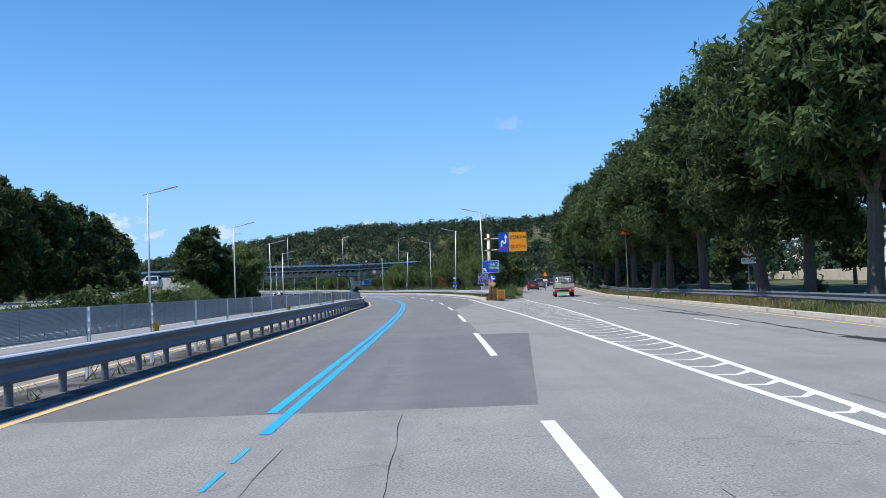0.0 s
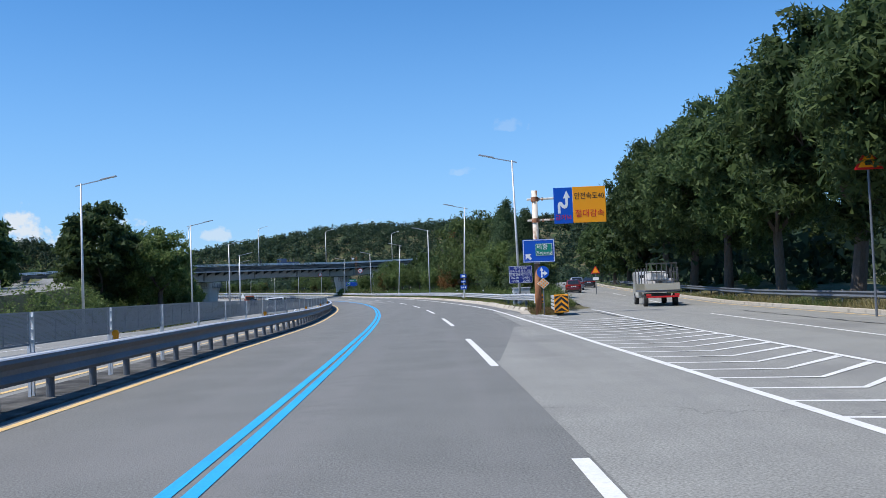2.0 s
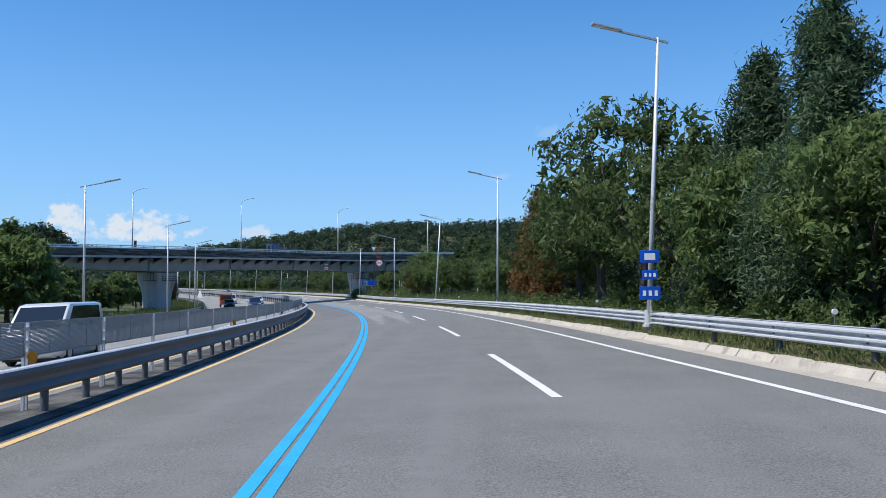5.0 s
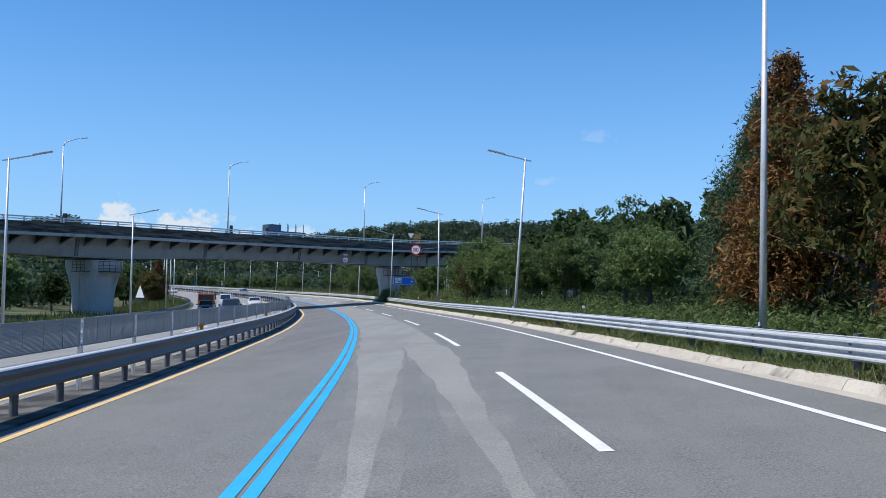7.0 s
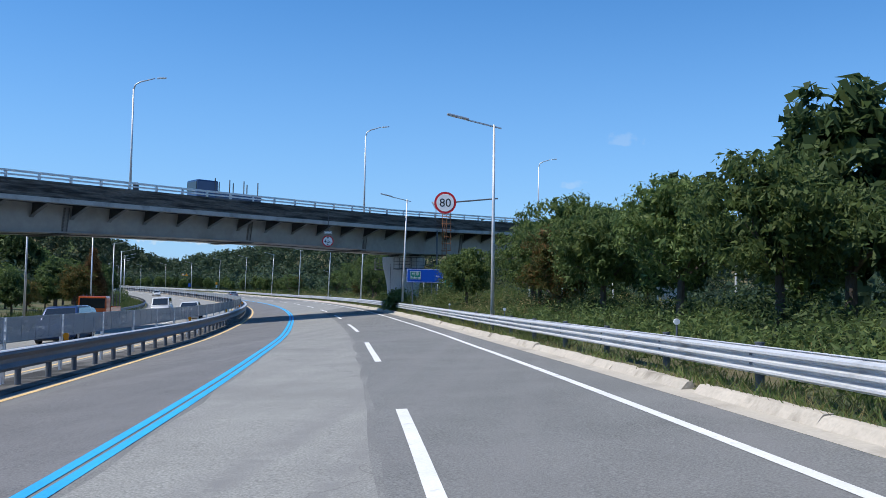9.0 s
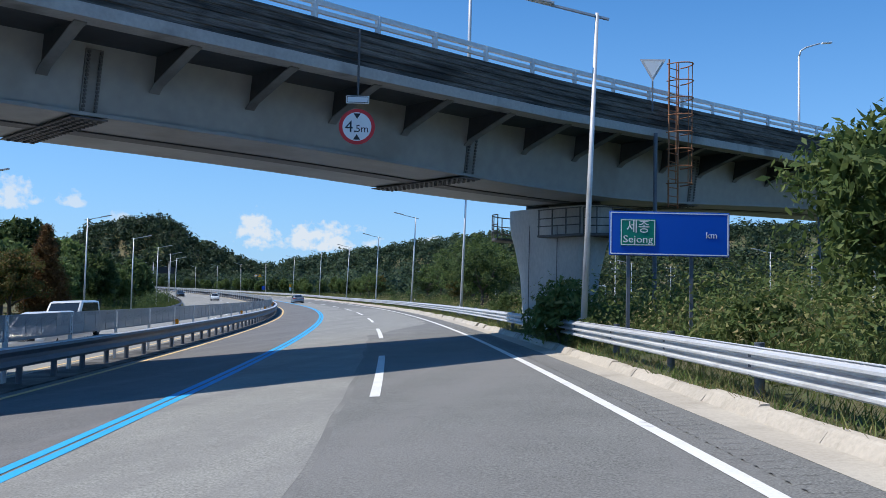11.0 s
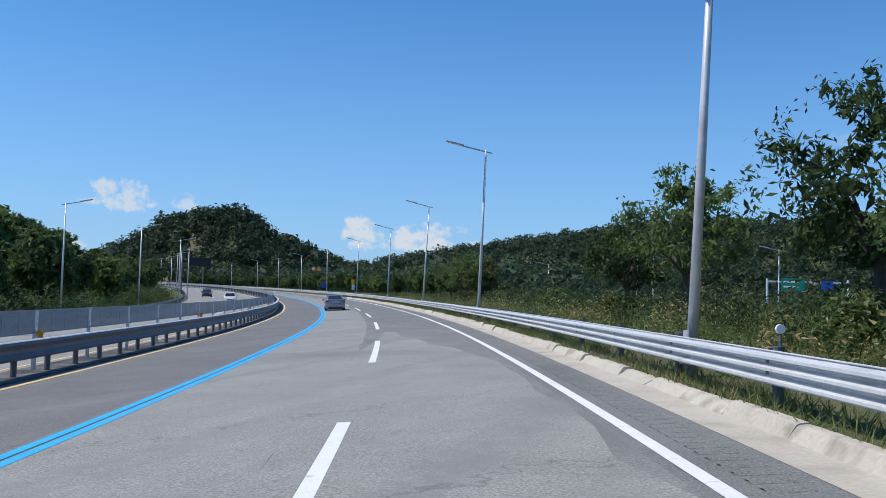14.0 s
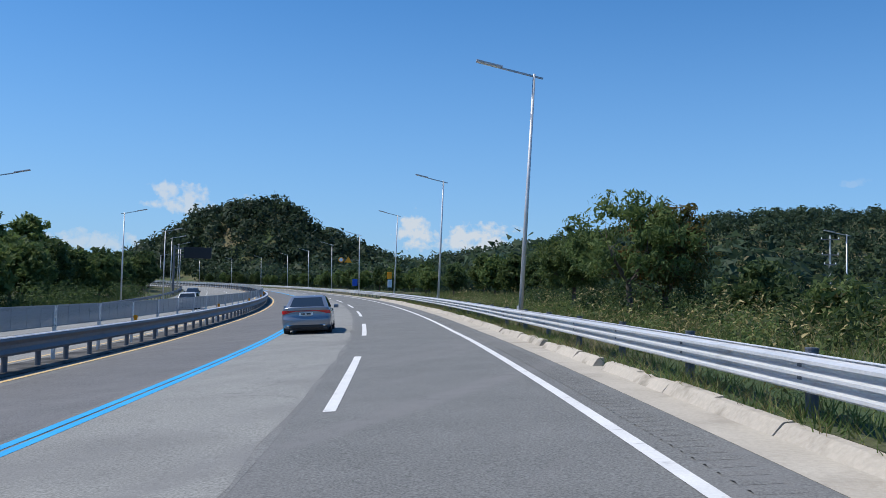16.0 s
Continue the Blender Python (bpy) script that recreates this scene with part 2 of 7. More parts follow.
M_KERB = surface("kerb_stone", (0.36, 0.324, 0.27), (0.558, 0.504, 0.423), 0.9, fine=14, coarse=1.2, stain=(0.2, 0.18, 0.14),
                 stain_scale=1.6, stain_lo=0.55, stain_hi=0.75, bump=0.6, bump_scale=18, dist=0.03, rnd=0.3)
M_MEDIAN = surface("median_dirt", (0.07, 0.068, 0.064), (0.17, 0.165, 0.155), 0.95, fine=14, coarse=1.2, stain=(0.03, 0.029, 0.027), stain_scale=1.1, stain_lo=0.4, stain_hi=0.6, bump=0.6, bump_scale=20, dist=0.02)
M_PIER = surface("concrete_grey", (0.435, 0.435, 0.42), (0.609, 0.594, 0.566), 0.85, fine=12, coarse=0.5, stain=(0.34, 0.34, 0.32),
                 stain_scale=0.5, bump=0.3, bump_scale=20, squash=(1, 1, 0.4))
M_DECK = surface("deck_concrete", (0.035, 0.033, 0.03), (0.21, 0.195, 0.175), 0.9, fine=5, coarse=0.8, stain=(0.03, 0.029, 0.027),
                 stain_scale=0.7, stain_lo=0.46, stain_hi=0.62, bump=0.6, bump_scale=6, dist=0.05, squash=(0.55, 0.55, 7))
M_DECK_LIP = surface("deck_lip", (0.34, 0.34, 0.33), (0.46, 0.46, 0.44), 0.85, fine=10, coarse=0.7, stain=(0.2, 0.2, 0.19), stain_scale=0.8)
M_STEEL_PAINT = surface("painted_girder", (0.27, 0.285, 0.285), (0.36, 0.37, 0.36), 0.55, fine=3, coarse=0.3,
                        stain=(0.24, 0.24, 0.225), stain_scale=0.5, bump=0.1, bump_scale=6)
# near-black steel: the shade under the deck is painted into the colour
M_SOFFIT = surface("shaded_soffit", (0.0468, 0.0495, 0.0506), (0.0825, 0.0853, 0.0869), 0.7, fine=4, coarse=0.4, stain=(0.06, 0.06, 0.058), stain_scale=0.6, bump=0.15, bump_scale=8)
M_BRACKET = surface("bracket_paint", (0.17, 0.18, 0.18), (0.25, 0.255, 0.25), 0.65, fine=5, coarse=0.6, stain=(0.12, 0.115, 0.11), stain_scale=0.7, bump=0.1, bump_scale=8)
M_STEEL_DARK = surface("splice_plate", (0.07, 0.07, 0.075), (0.12, 0.12, 0.12), 0.6, fine=10, coarse=1, bump=0.5, bump_scale=30)
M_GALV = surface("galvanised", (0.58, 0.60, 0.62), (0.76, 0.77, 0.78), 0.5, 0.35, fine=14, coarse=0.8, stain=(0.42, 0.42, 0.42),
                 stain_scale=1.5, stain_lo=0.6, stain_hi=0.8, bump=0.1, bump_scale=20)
# dull zinc, darkened to blue-grey to paint in the median rail's shade
M_GALV_DULL_SHADE = surface("galvanised_dull_shaded", (0.105, 0.12, 0.145), (0.16, 0.175, 0.2), 0.55, 0.25, fine=14, coarse=0.8, stain=(0.15, 0.14, 0.13),
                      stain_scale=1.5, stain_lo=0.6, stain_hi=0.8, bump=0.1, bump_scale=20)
M_POLE = surface("pole_grey", (0.55, 0.56, 0.57), (0.70, 0.71, 0.72), 0.45, 0.3, fine=6, coarse=0.8, stain=(0.45, 0.43, 0.4), stain_scale=0.9,
                 bump=0.05)
M_LAMP = plain("lamp_housing", (0.46, 0.47, 0.49), 0.4, 0.3)
M_LENS = plain("lamp_lens", (0.75, 0.77, 0.8), 0.15)
M_MESH = plain("mesh_wire", (0.27, 0.30, 0.33), 0.5, 0.3)
M_RUST = surface("rusty_cream_paint", (0.66, 0.58, 0.46), (0.80, 0.74, 0.64), 0.7, fine=6, coarse=2, stain=(0.30, 0.12, 0.045),
                 stain_scale=2.6, stain_lo=0.53, stain_hi=0.66, bump=0.3, bump_scale=25, squash=(1, 1, 0.5))
M_RUST_DARK = surface("rust", (0.24, 0.095, 0.045), (0.40, 0.18, 0.085), 0.85, fine=10, coarse=2, stain=(0.55, 0.42, 0.30), stain_scale=3.0, stain_lo=0.62, stain_hi=0.75, bump=0.4, bump_scale=30)
M_S_BLUE = plain("sign_blue", (0.0, 0.085, 0.52), 0.35)
M_S_NAVY = plain("sign_navy", (0.01, 0.03, 0.23), 0.4)
M_S_GREEN = plain("sign_green", (0.0, 0.22, 0.15), 0.35)
M_S_WHITE = plain("sign_white", (0.82, 0.84, 0.84), 0.4)
M_S_YELLOW = plain("sign_amber", (0.95, 0.36, 0.005), 0.4)
M_S_BLACK = plain("sign_black", (0.015, 0.015, 0.017), 0.5)
M_S_RED = plain("sign_red", (0.62, 0.015, 0.02), 0.4)
M_S_PINK = plain("sign_worn_white", (0.62, 0.6, 0.58), 0.6)
M_SOIL = surface("soil_and_weeds", (0.07, 0.075, 0.03), (0.16, 0.13, 0.07), 0.95, fine=5, coarse=0.2, stain=(0.045, 0.075, 0.02),
                 stain_scale=0.09, stain_lo=0.42, stain_hi=0.6, bump=0.8, bump_scale=6, dist=0.1)
M_BARK = surface("bark", (0.07, 0.055, 0.045), (0.14, 0.115, 0.095), 0.95, fine=14, coarse=2, bump=0.8, bump_scale=15, dist=0.03,
                 squash=(1, 1, 0.3))
M_LEAF = leaves("leaf_green", (0.0713, 0.113, 0.0368), (0.113, 0.167, 0.0529), (0.184, 0.23, 0.0805), 0.45)
M_LEAF_DARK = leaves("leaf_dark", (0.0449, 0.0755, 0.0306), (0.0714, 0.112, 0.0408), (0.117, 0.163, 0.0561), 0.45)
M_LEAF_AUTUMN = leaves("leaf_turning", (0.06, 0.08, 0.022), (0.12, 0.12, 0.034), (0.21, 0.115, 0.04), 0.4)
M_NEEDLE = leaves("needle", (0.0432, 0.0768, 0.0384), (0.0672, 0.11, 0.0528), (0.102, 0.15, 0.0672), 0.3)
M_RUSSET = leaves("needle_russet", (0.10, 0.05, 0.018), (0.17, 0.085, 0.028), (0.22, 0.13, 0.04), 0.2)
M_WEED = leaves("weed", (0.0791, 0.129, 0.0374), (0.137, 0.187, 0.0575), (0.245, 0.245, 0.0935))
M_STRAW = leaves("straw", (0.14, 0.13, 0.05), (0.26, 0.22, 0.10), (0.40, 0.33, 0.16))
M_BROWN = leaves("dry_brown", (0.11, 0.07, 0.03), (0.2, 0.13, 0.06), (0.33, 0.24, 0.12))
M_WOODS = leaves("far_woods", (0.0392, 0.068, 0.0412), (0.0495, 0.0824, 0.0474), (0.066, 0.101, 0.0535), 0.4)

# ---------------------------------------------------------------- mesh helpers


def part(name, bm, material, parent=None, label=""):
    me = bpy.data.meshes.new(name)
    bm.to_mesh(me)
    bm.free()
    me.materials.append(material)
    ob = new(name, me)
    ob.parent = parent
    if label:
        tagged(ob, label)
    return ob


def mesh_np(name, verts, faces, material, parent=None, smooth=False):
    """One mesh object from arrays of corners and of equal-sided faces."""
    me = bpy.data.meshes.new(name)
    verts = np.asarray(verts, dtype=np.float32)
    faces = np.asarray(faces, dtype=np.int32)
    n, k = faces.shape
    me.vertices.add(len(verts))
    me.vertices.foreach_set("co", verts.ravel())
    me.loops.add(n * k)
    me.loops.foreach_set("vertex_index", faces.ravel())
    me.polygons.add(n)
    me.polygons.foreach_set("loop_start", np.arange(0, n * k, k, dtype=np.int32))
    me.polygons.foreach_set("loop_total", np.full(n, k, dtype=np.int32))
    if smooth:
        me.polygons.foreach_set("use_smooth", np.ones(n, dtype=bool))
    me.update(calc_edges=True)
    me.materials.append(material)
    ob = new(name, me)
    ob.parent = parent
    return ob


def thing(name, m, label, category, group="", kind=""):
    ob = new(name)
    ob.empty_display_size = 0.2
    ob.matrix_world = m
    return tagged(ob, label, category, group, kind)


def box(bm, c, size, m=None, bevel=0.0):
    mm = Matrix.Translation(c) @ Matrix.Diagonal((*size, 1))
    if m is not None:
        mm = m @ mm
    r = bmesh.ops.create_cube(bm, size=1.0, matrix=mm)
    if bevel:
        es = list({e for v in r["verts"] for e in v.link_edges})
        bmesh.ops.bevel(bm, geom=es, offset=bevel, segments=2, affect="EDGES", profile=0.6)
    return bm


def tube(bm, p0, p1, r0, r1=None, n=10, caps=True):
    """A straight tapered rod from p0 to p1."""
    p0, p1 = Vector(p0), Vector(p1)
    r1 = r0 if r1 is None else r1
    d = p1 - p0
    m = Matrix.Translation((p0 + p1) / 2) @ d.to_track_quat("Z", "Y").to_matrix().to_4x4()
    bmesh.ops.create_cone(bm, cap_ends=caps, segments=n, radius1=r0, radius2=r1, depth=d.length, matrix=m)
    return bm


def bent(bm, pts, r, n=8):
    """A rod that follows points."""
    rings = []
    for i, p in enumerate(pts):
        p = Vector(p)
        a = Vector(pts[max(i - 1, 0)])
        b = Vector(pts[min(i + 1, len(pts) - 1)])
        q = (b - a).to_track_quat("Z", "Y")
        rr = r if not isinstance(r, (list, tuple)) else r[i]
        rings.append([bm.verts.new(p + q @ Vector((rr * math.cos(6.28318 * k / n), rr * math.sin(6.28318 * k / n), 0))) for k in range(n)])
    for a, b in zip(rings, rings[1:]):
        for k in range(n):
            bm.faces.new((a[k], a[(k + 1) % n], b[(k + 1) % n], b[k]))
    bm.faces.new(rings[0][::-1])
    bm.faces.new(rings[-1])
    return bm


def loft(bm, sections, closed=True, cap=True):
    """Skin a list of equal-length rows of points."""
    rows = [[bm.verts.new(p) for p in sec] for sec in sections]
    n = len(rows[0])
    for a, b in zip(rows, rows[1:]):
        for k in range(n if closed else n - 1):
            bm.faces.new((a[k], a[(k + 1) % n], b[(k + 1) % n], b[k]))
    if closed and cap:
        bm.faces.new(rows[0][::-1])
        bm.faces.new(rows[-1])
    return bm


def smooth(ob):
    for p in ob.data.polygons:
        p.use_smooth = True
    return ob


def plate(bm, pts, thick, m=None):
    """A flat polygon in x, z with thickness along y."""
    f = bm.faces.new([bm.verts.new((x, 0, z)) for x, z in pts])
    r = bmesh.ops.extrude_face_region(bm, geom=[f])
    vs = [v for v in r["geom"] if isinstance(v, bmesh.types.BMVert)]
    bmesh.ops.translate(bm, vec=(0, thick, 0), verts=vs)
    bmesh.ops.recalc_face_normals(bm, faces=bm.faces)
    if m is not None:
        bmesh.ops.transform(bm, matrix=m, verts=bm.verts)
    return bm


def ring_pts(cx, cz, r, n=32, rot=0.0):
    return [(cx + r * math.cos(rot + 2 * math.pi * k / n), cz + r * math.sin(rot + 2 * math.pi * k / n)) for k in range(n)]


def words(name, text, size, material, parent, x, y, z, align="CENTER", width=None, label=""):
    """Raised lettering that faces -y, at x, y, z of its parent."""
    cu = bpy.data.curves.new(name, "FONT")
    cu.body = text
    cu.size = size
    cu.align_x = align
    cu.align_y = "CENTER"
    cu.extrude = 0.004
    cu.resolution_u = 3
    tmp = new(name, cu)
    me = bpy.data.meshes.new_from_object(tmp.evaluated_get(bpy.context.evaluated_depsgraph_get()))
    bpy.data.objects.remove(tmp)
    me.materials.clear()
    me.materials.append(material)
    if width and len(me.vertices):
        xs = [v.co.x for v in me.vertices]
        k = width / max(max(xs) - min(xs), 1e-3)
        for v in me.vertices:
            v.co.x *= k
    ob = new(name, me)
    ob.parent = parent
    ob.matrix_basis = pose(x, y, z, 90, 0, 0)
    if label:
        tagged(ob, label)
    return ob


# ---------------------------------------------------------------- the road's line
CURVE = (-0.11469586, 1.21086588, -5.02885036, 3.21747144, -1.66669581, 1.32193628)


SHIFT = ((0, 25, 50, 75, 100, 125, 150, 175, 200, 225, 250, 275, 300, 325, 350, 375, 400),
         (-0.048, 0.03, 0.013, -0.037, -0.016, -0.013, -0.002, 0.083, 0.103, -0.132, -0.121, 0.047, 0.081, 0.039, -0.026, -0.057, 0.051))


def line_x(y):
    return float(np.polyval(CURVE, y / 100)) + float(np.interp(y, *SHIFT))


def line_table():
    pts = []
    x0 = line_x(0.0)
    a0 = (line_x(0.0) - line_x(12.0)) / 12
    for k in range(240, 0, -1):
        pts.append((x0 + a0 * k * 0.5, -k * 0.5, a0))
    y = 0.0
    while y < 385:
        a = math.atan((line_x(y - 8) - line_x(y + 8)) / 16) if 8 < y < 377 else math.atan(-float(np.polyval(np.polyder(CURVE), y / 100)) / 100)
        pts.append((line_x(y), y, a))
        y += 0.5 * math.cos(a)
    x, y, a = pts[-1]
    for k in range(900):
        x -= math.sin(a) * 0.5
        y += math.cos(a) * 0.5
        a += 0.5 * (0.0014 if k < 210 else 0.0007 if k < 390 else 0.0025 if k < 800 else 0.0)
        pts.append((x, y, a))
    # a slight turn to the left before the overpass
    pts = np.array(pts)
    s = -120 + 0.5 * np.arange(len(pts))
    turn = radians(0.75) * np.clip((s - 231) / 14, 0, 1)
    step = np.diff(pts[:, :2], axis=0)
    c, q = np.cos(turn[:-1]), np.sin(turn[:-1])
    moved = np.stack([c * step[:, 0] - q * step[:, 1], q * step[:, 0] + c * step[:, 1]], 1)
    pts[1:, :2] = pts[0, :2] + np.cumsum(moved, axis=0)
    pts[:, 2] += turn
    return pts


LINE = line_table()
STEP = 0.5
S0 = -120.0
CLIMB_S = (228, 240, 252, 345, 370, 402, 437, 473, 510, 582, 615, 660, 720, 850)
CLIMB_Z = (0.0, 0.02, 0.09, 0.79, 0.98, 1.30, 1.80, 2.35, 2.92, 4.06, 4.56, 5.30, 6.20, 7.97)
BANK_S = (0, 70, 112, 157, 232, 262, 342, 440, 500, 560)
BANK_A = (0, 0, 2.0, 2.75, 2.75, 3.2, 3.4, 3.2, 2.4, 1.5)


def line_at(s):
    f = min(max((s - S0) / STEP, 0), len(LINE) - 1.001)
    i = int(f)
    return LINE[i] + (LINE[i + 1] - LINE[i]) * (f - i)


def climb(s):
    """Height of the lane line: the road rises in the far bend."""
    return np.interp(s, CLIMB_S, CLIMB_Z)


def bank(s):
    return math.tan(radians(float(np.interp(s, BANK_S, BANK_A))))


def spot(s, d, h=0.0):
    """A place s metres along the lane line, d to its right, h over the road's plane."""
    x, y, a = line_at(s)
    return Vector((x + d * math.cos(a), y + d * math.sin(a), max(min(d, 7.0), -21.0) * bank(s) + climb(s) + h))


def stand(s, d, h=0.0, turn=0.0):
    """The pose of a thing there: its y runs along the road."""
    p = spot(s, d, h)
    return pose(p.x, p.y, p.z, 0, 0, math.degrees(line_at(s)[2]) + turn)


def where(x, y):
    """s and d of a place."""
    i = int(np.argmin((LINE[:, 0] - x) ** 2 + (LINE[:, 1] - y) ** 2))
    a = LINE[i, 2]
    return S0 + i * STEP, (x - LINE[i, 0]) * math.cos(a) + (y - LINE[i, 1]) * math.sin(a)


def ribbon(bm, s0, s1, d0, d1, h=0.0, step=2.0):
    """A strip of road; d0, d1, h may be functions of s."""
    n = max(int(math.ceil((s1 - s0) / step)), 1)
    rows = []
    for k in range(n + 1):
        s = s0 + (s1 - s0) * k / n
        a = d0(s) if callable(d0) else d0
        b = d1(s) if callable(d1) else d1
        z = h(s) if callable(h) else h
        rows.append((bm.verts.new(spot(s, a, z)), bm.verts.new(spot(s, b, z))))
    for (a, b), (c, d) in zip(rows, rows[1:]):
        bm.faces.new((a, b, d, c))
    return bm


def profile(bm, s0, s1, prof, step=2.0, closed=True, off=None):
    """A bar of constant section [(d, h), ...] along the road, moved sideways by off(s)."""
    n = max(int(math.ceil((s1 - s0) / step)), 1)
    rows = []
    for k in range(n + 1):
        s = s0 + (s1 - s0) * k / n
        e = off(s) if off else 0.0
        rows.append([spot(s, d + e, h) for d, h in prof])
    return loft(bm, rows, closed)


def table(xs, ys):
    return lambda s: float(np.interp(s, xs, ys))

# ---------------------------------------------------------------- ground
FAR_ROAD_D = -21.3
END = 760
edge_line = table((0, 66, 84, 100, 112, 130, 200, 240, 560), (3.2, 3.25, 3.45, 3.75, 3.7, 3.44, 3.31, 3.30, 3.17))
gutter_d = table((90, 100, 112, 150, 190, 240, 560), (4.6, 4.6, 4.65, 4.6, 4.35, 4.15, 4.1))
kerb_d = table((90, 98, 104, 112, 150, 187, 560), (5.3, 5.1, 4.95, 5.2, 5.0, 4.65, 4.68))
rail_d = table((90, 95, 101, 106, 112, 140, 165, 188, 560), (5.6, 5.55, 5.4, 5.4, 5.8, 5.75, 5.5, 5.12, 5.06))
rail_h = table((97, 112), (0.2, 0.0))


yellow_d = table((0, 60, 92, 115, 165, 185, 205, 235, 260, 320, 345, 760), (-7.02, -6.95, -6.97, -7.42, -7.4, -7.35, -7.15, -6.85, -6.75, -6.8, -7.0, -7.0))


def aside(s):
    """How far the median swings to the right of its usual line."""
    return yellow_d(s) + 6.98


def exit_left(y):
    return float(np.interp(y, (-60, 60, 88, 95, 130, 180, 260), (3.0, 4.0, 6.2, 8.2, 11.2, 16.0, 25.0)))


def exit_right(y):
    return float(np.interp(y, (-60, 0, 46, 92, 154, 180, 260), (7.6, 11.2, 14.6, 17.0, 21.6, 24.2, 34.0)))


def exit_z(y):
    return 0.0 if y < 100 else 0.012 * (y - 100)


RIDGE = ((-1400, -700, -420, -330, -250, -160, -110, -25, 100, 300, 600, 1500), (12, 15, 27, 46, 58, 72, 77, 77, 81, 86, 78, 30))


# outline of the rounded hill across the line of sight of the road
HILL = ((-210, -150, -100, -61, -51, -40, -31, -14, 0, 7, 14, 22, 34, 45, 57, 80, 120), (4, 11, 15, 22, 26, 31, 33, 35, 37, 36, 31, 24, 21, 16, 11, 6, 0))


def ground_height(x, y):
    """Height of the land, on arrays."""
    i0 = np.zeros(x.shape, dtype=int)
    sub = LINE[::8]
    best = np.full(x.shape, 1e12)
    for j, (lx, ly, _) in enumerate(sub):
        q = (x - lx) ** 2 + (y - ly) ** 2
        better = q < best
        best = np.where(better, q, best)
        i0 = np.where(better, j, i0)
    a = sub[i0, 2]
    d = (x - sub[i0, 0]) * np.cos(a) + (y - sub[i0, 1]) * np.sin(a)
    s = S0 + i0 * 8 * STEP
    bk = np.tan(np.radians(np.interp(s, BANK_S, BANK_A)))
    road = np.clip(d, -21, 7.0) * bk + climb(s) * np.clip((260 - np.abs(d)) / 200, 0, 1)
    z = road - 0.22
    right = np.clip(d - 5.6, 0, None)
    drop = np.interp(s, (200, 262, 300, 560), (0.0, 1.8, 3.0, 2.4))
    z = z + np.where(d > 5.4, 0.36 * np.clip(right / 0.8, 0, 1) + 0.5 * np.clip((right - 3) / 5, 0, 1), 0)
    z = z - drop * np.clip((right - 10) / 25, 0, 1)
    # the exit road lies level
    xl = np.interp(y, (-60, 60, 88, 95, 130, 180, 260), (3.0, 4.0, 6.2, 8.2, 11.2, 16.0, 25.0))
    xr = np.interp(y, (-60, 0, 46, 92, 154, 180, 260), (7.6, 11.2, 14.6, 17.0, 21.6, 24.2, 34.0))
    zx = np.where(y < 100, 0, 0.012 * (y - 100))
    on = (y < 262) & (x > xl - 1.0) & (x < xr + 2.6)
    z = np.where(on, zx - 0.22, z)
    past = (y < 262) & (x >= xr + 2.6)
    z = np.where(past, zx + 0.1 + 0.6 * np.clip((x - xr - 2.6) / 3, 0, 1), z)
    left = np.clip(-21.8 - d, 0, None)
    z = z + np.where(d < -21.8, 0.25 * np.clip(left / 1.0, 0, 1), 0)
    rise = np.interp(s, (-60, 60, 110, 180, 300, 420), (1.5, 3.0, 2.5, 0.5, 1.5, 4.0))
    z = z + rise * np.clip((left - 8) / 40, 0, 1)
    # the wooded hill and the long ridge behind
    c, q = math.cos(radians(34)), math.sin(radians(34))
    hv, hw = (x + 313) * c + (y - 732) * q, -(x + 313) * q + (y - 732) * c
    hill = np.interp(hv, *HILL) * np.exp(-np.where(hw < 0, hw / 60, hw / 110) ** 2)
    hill = hill * np.clip((np.abs(d + 7) - 24) / 40, 0, 1)
    ridge = np.interp(x, *RIDGE) * np.exp(-((y - 1180 - 0.08 * x) / 230) ** 2)
    far = np.clip((np.hypot(x, y - 300) - 260) / 300, 0, 1)
    return z + hill + ridge * far


def spread(lo, hi, step, out, grow=1.22):
    vals = list(np.arange(lo, hi, step))
    a, b, g = lo, hi, step
    left, right = [], []
    while a > -out:
        g *= grow
        a -= g
        left.append(a)
    g = step
    while b < out:
        right.append(b)
        g *= grow
        b += g
    return np.array(left[::-1] + vals + right)


gx = spread(-345, 80, 2.5, 2600)
gy = spread(-50, 690, 2.5, 2600)
GX, GY = np.meshgrid(gx, gy)
GZ = ground_height(GX, GY)
nx, ny = len(gx), len(gy)
idx = np.arange(nx * ny).reshape(ny, nx)
quads = np.stack([idx[:-1, :-1], idx[:-1, 1:], idx[1:, 1:], idx[1:, :-1]], -1).reshape(-1, 4)
ground = mesh_np("ground", np.stack([GX, GY, GZ], -1).reshape(-1, 3), quads, M_SOIL, smooth=True)
tagged(ground, "weedy brown and green earth running out to wooded hills", "ground", kind="structure")


def land(x, y):
    return float(ground_height(np.array([float(x)]), np.array([float(y)]))[0])


# ---------------------------------------------------------------- carriageways
bm = bmesh.new()
ribbon(bm, -100, END, lambda s: aside(s) - 7.35, lambda s: gutter_d(s) if s > 92 else 4.3, 0.0, 2.0)
road = part("road", bm, M_ASPHALT)
tagged(road, "grey asphalt three lane carriageway curving left", "road", kind="structure")
bm = bmesh.new()
ribbon(bm, -100, END, FAR_ROAD_D, lambda s: aside(s) - 8.75, 0.0, 2.0)
road_far = part("road_opposite", bm, M_ASPHALT_OLD)
tagged(road_far, "pale worn asphalt carriageway beyond the median fence", "road", kind="structure")

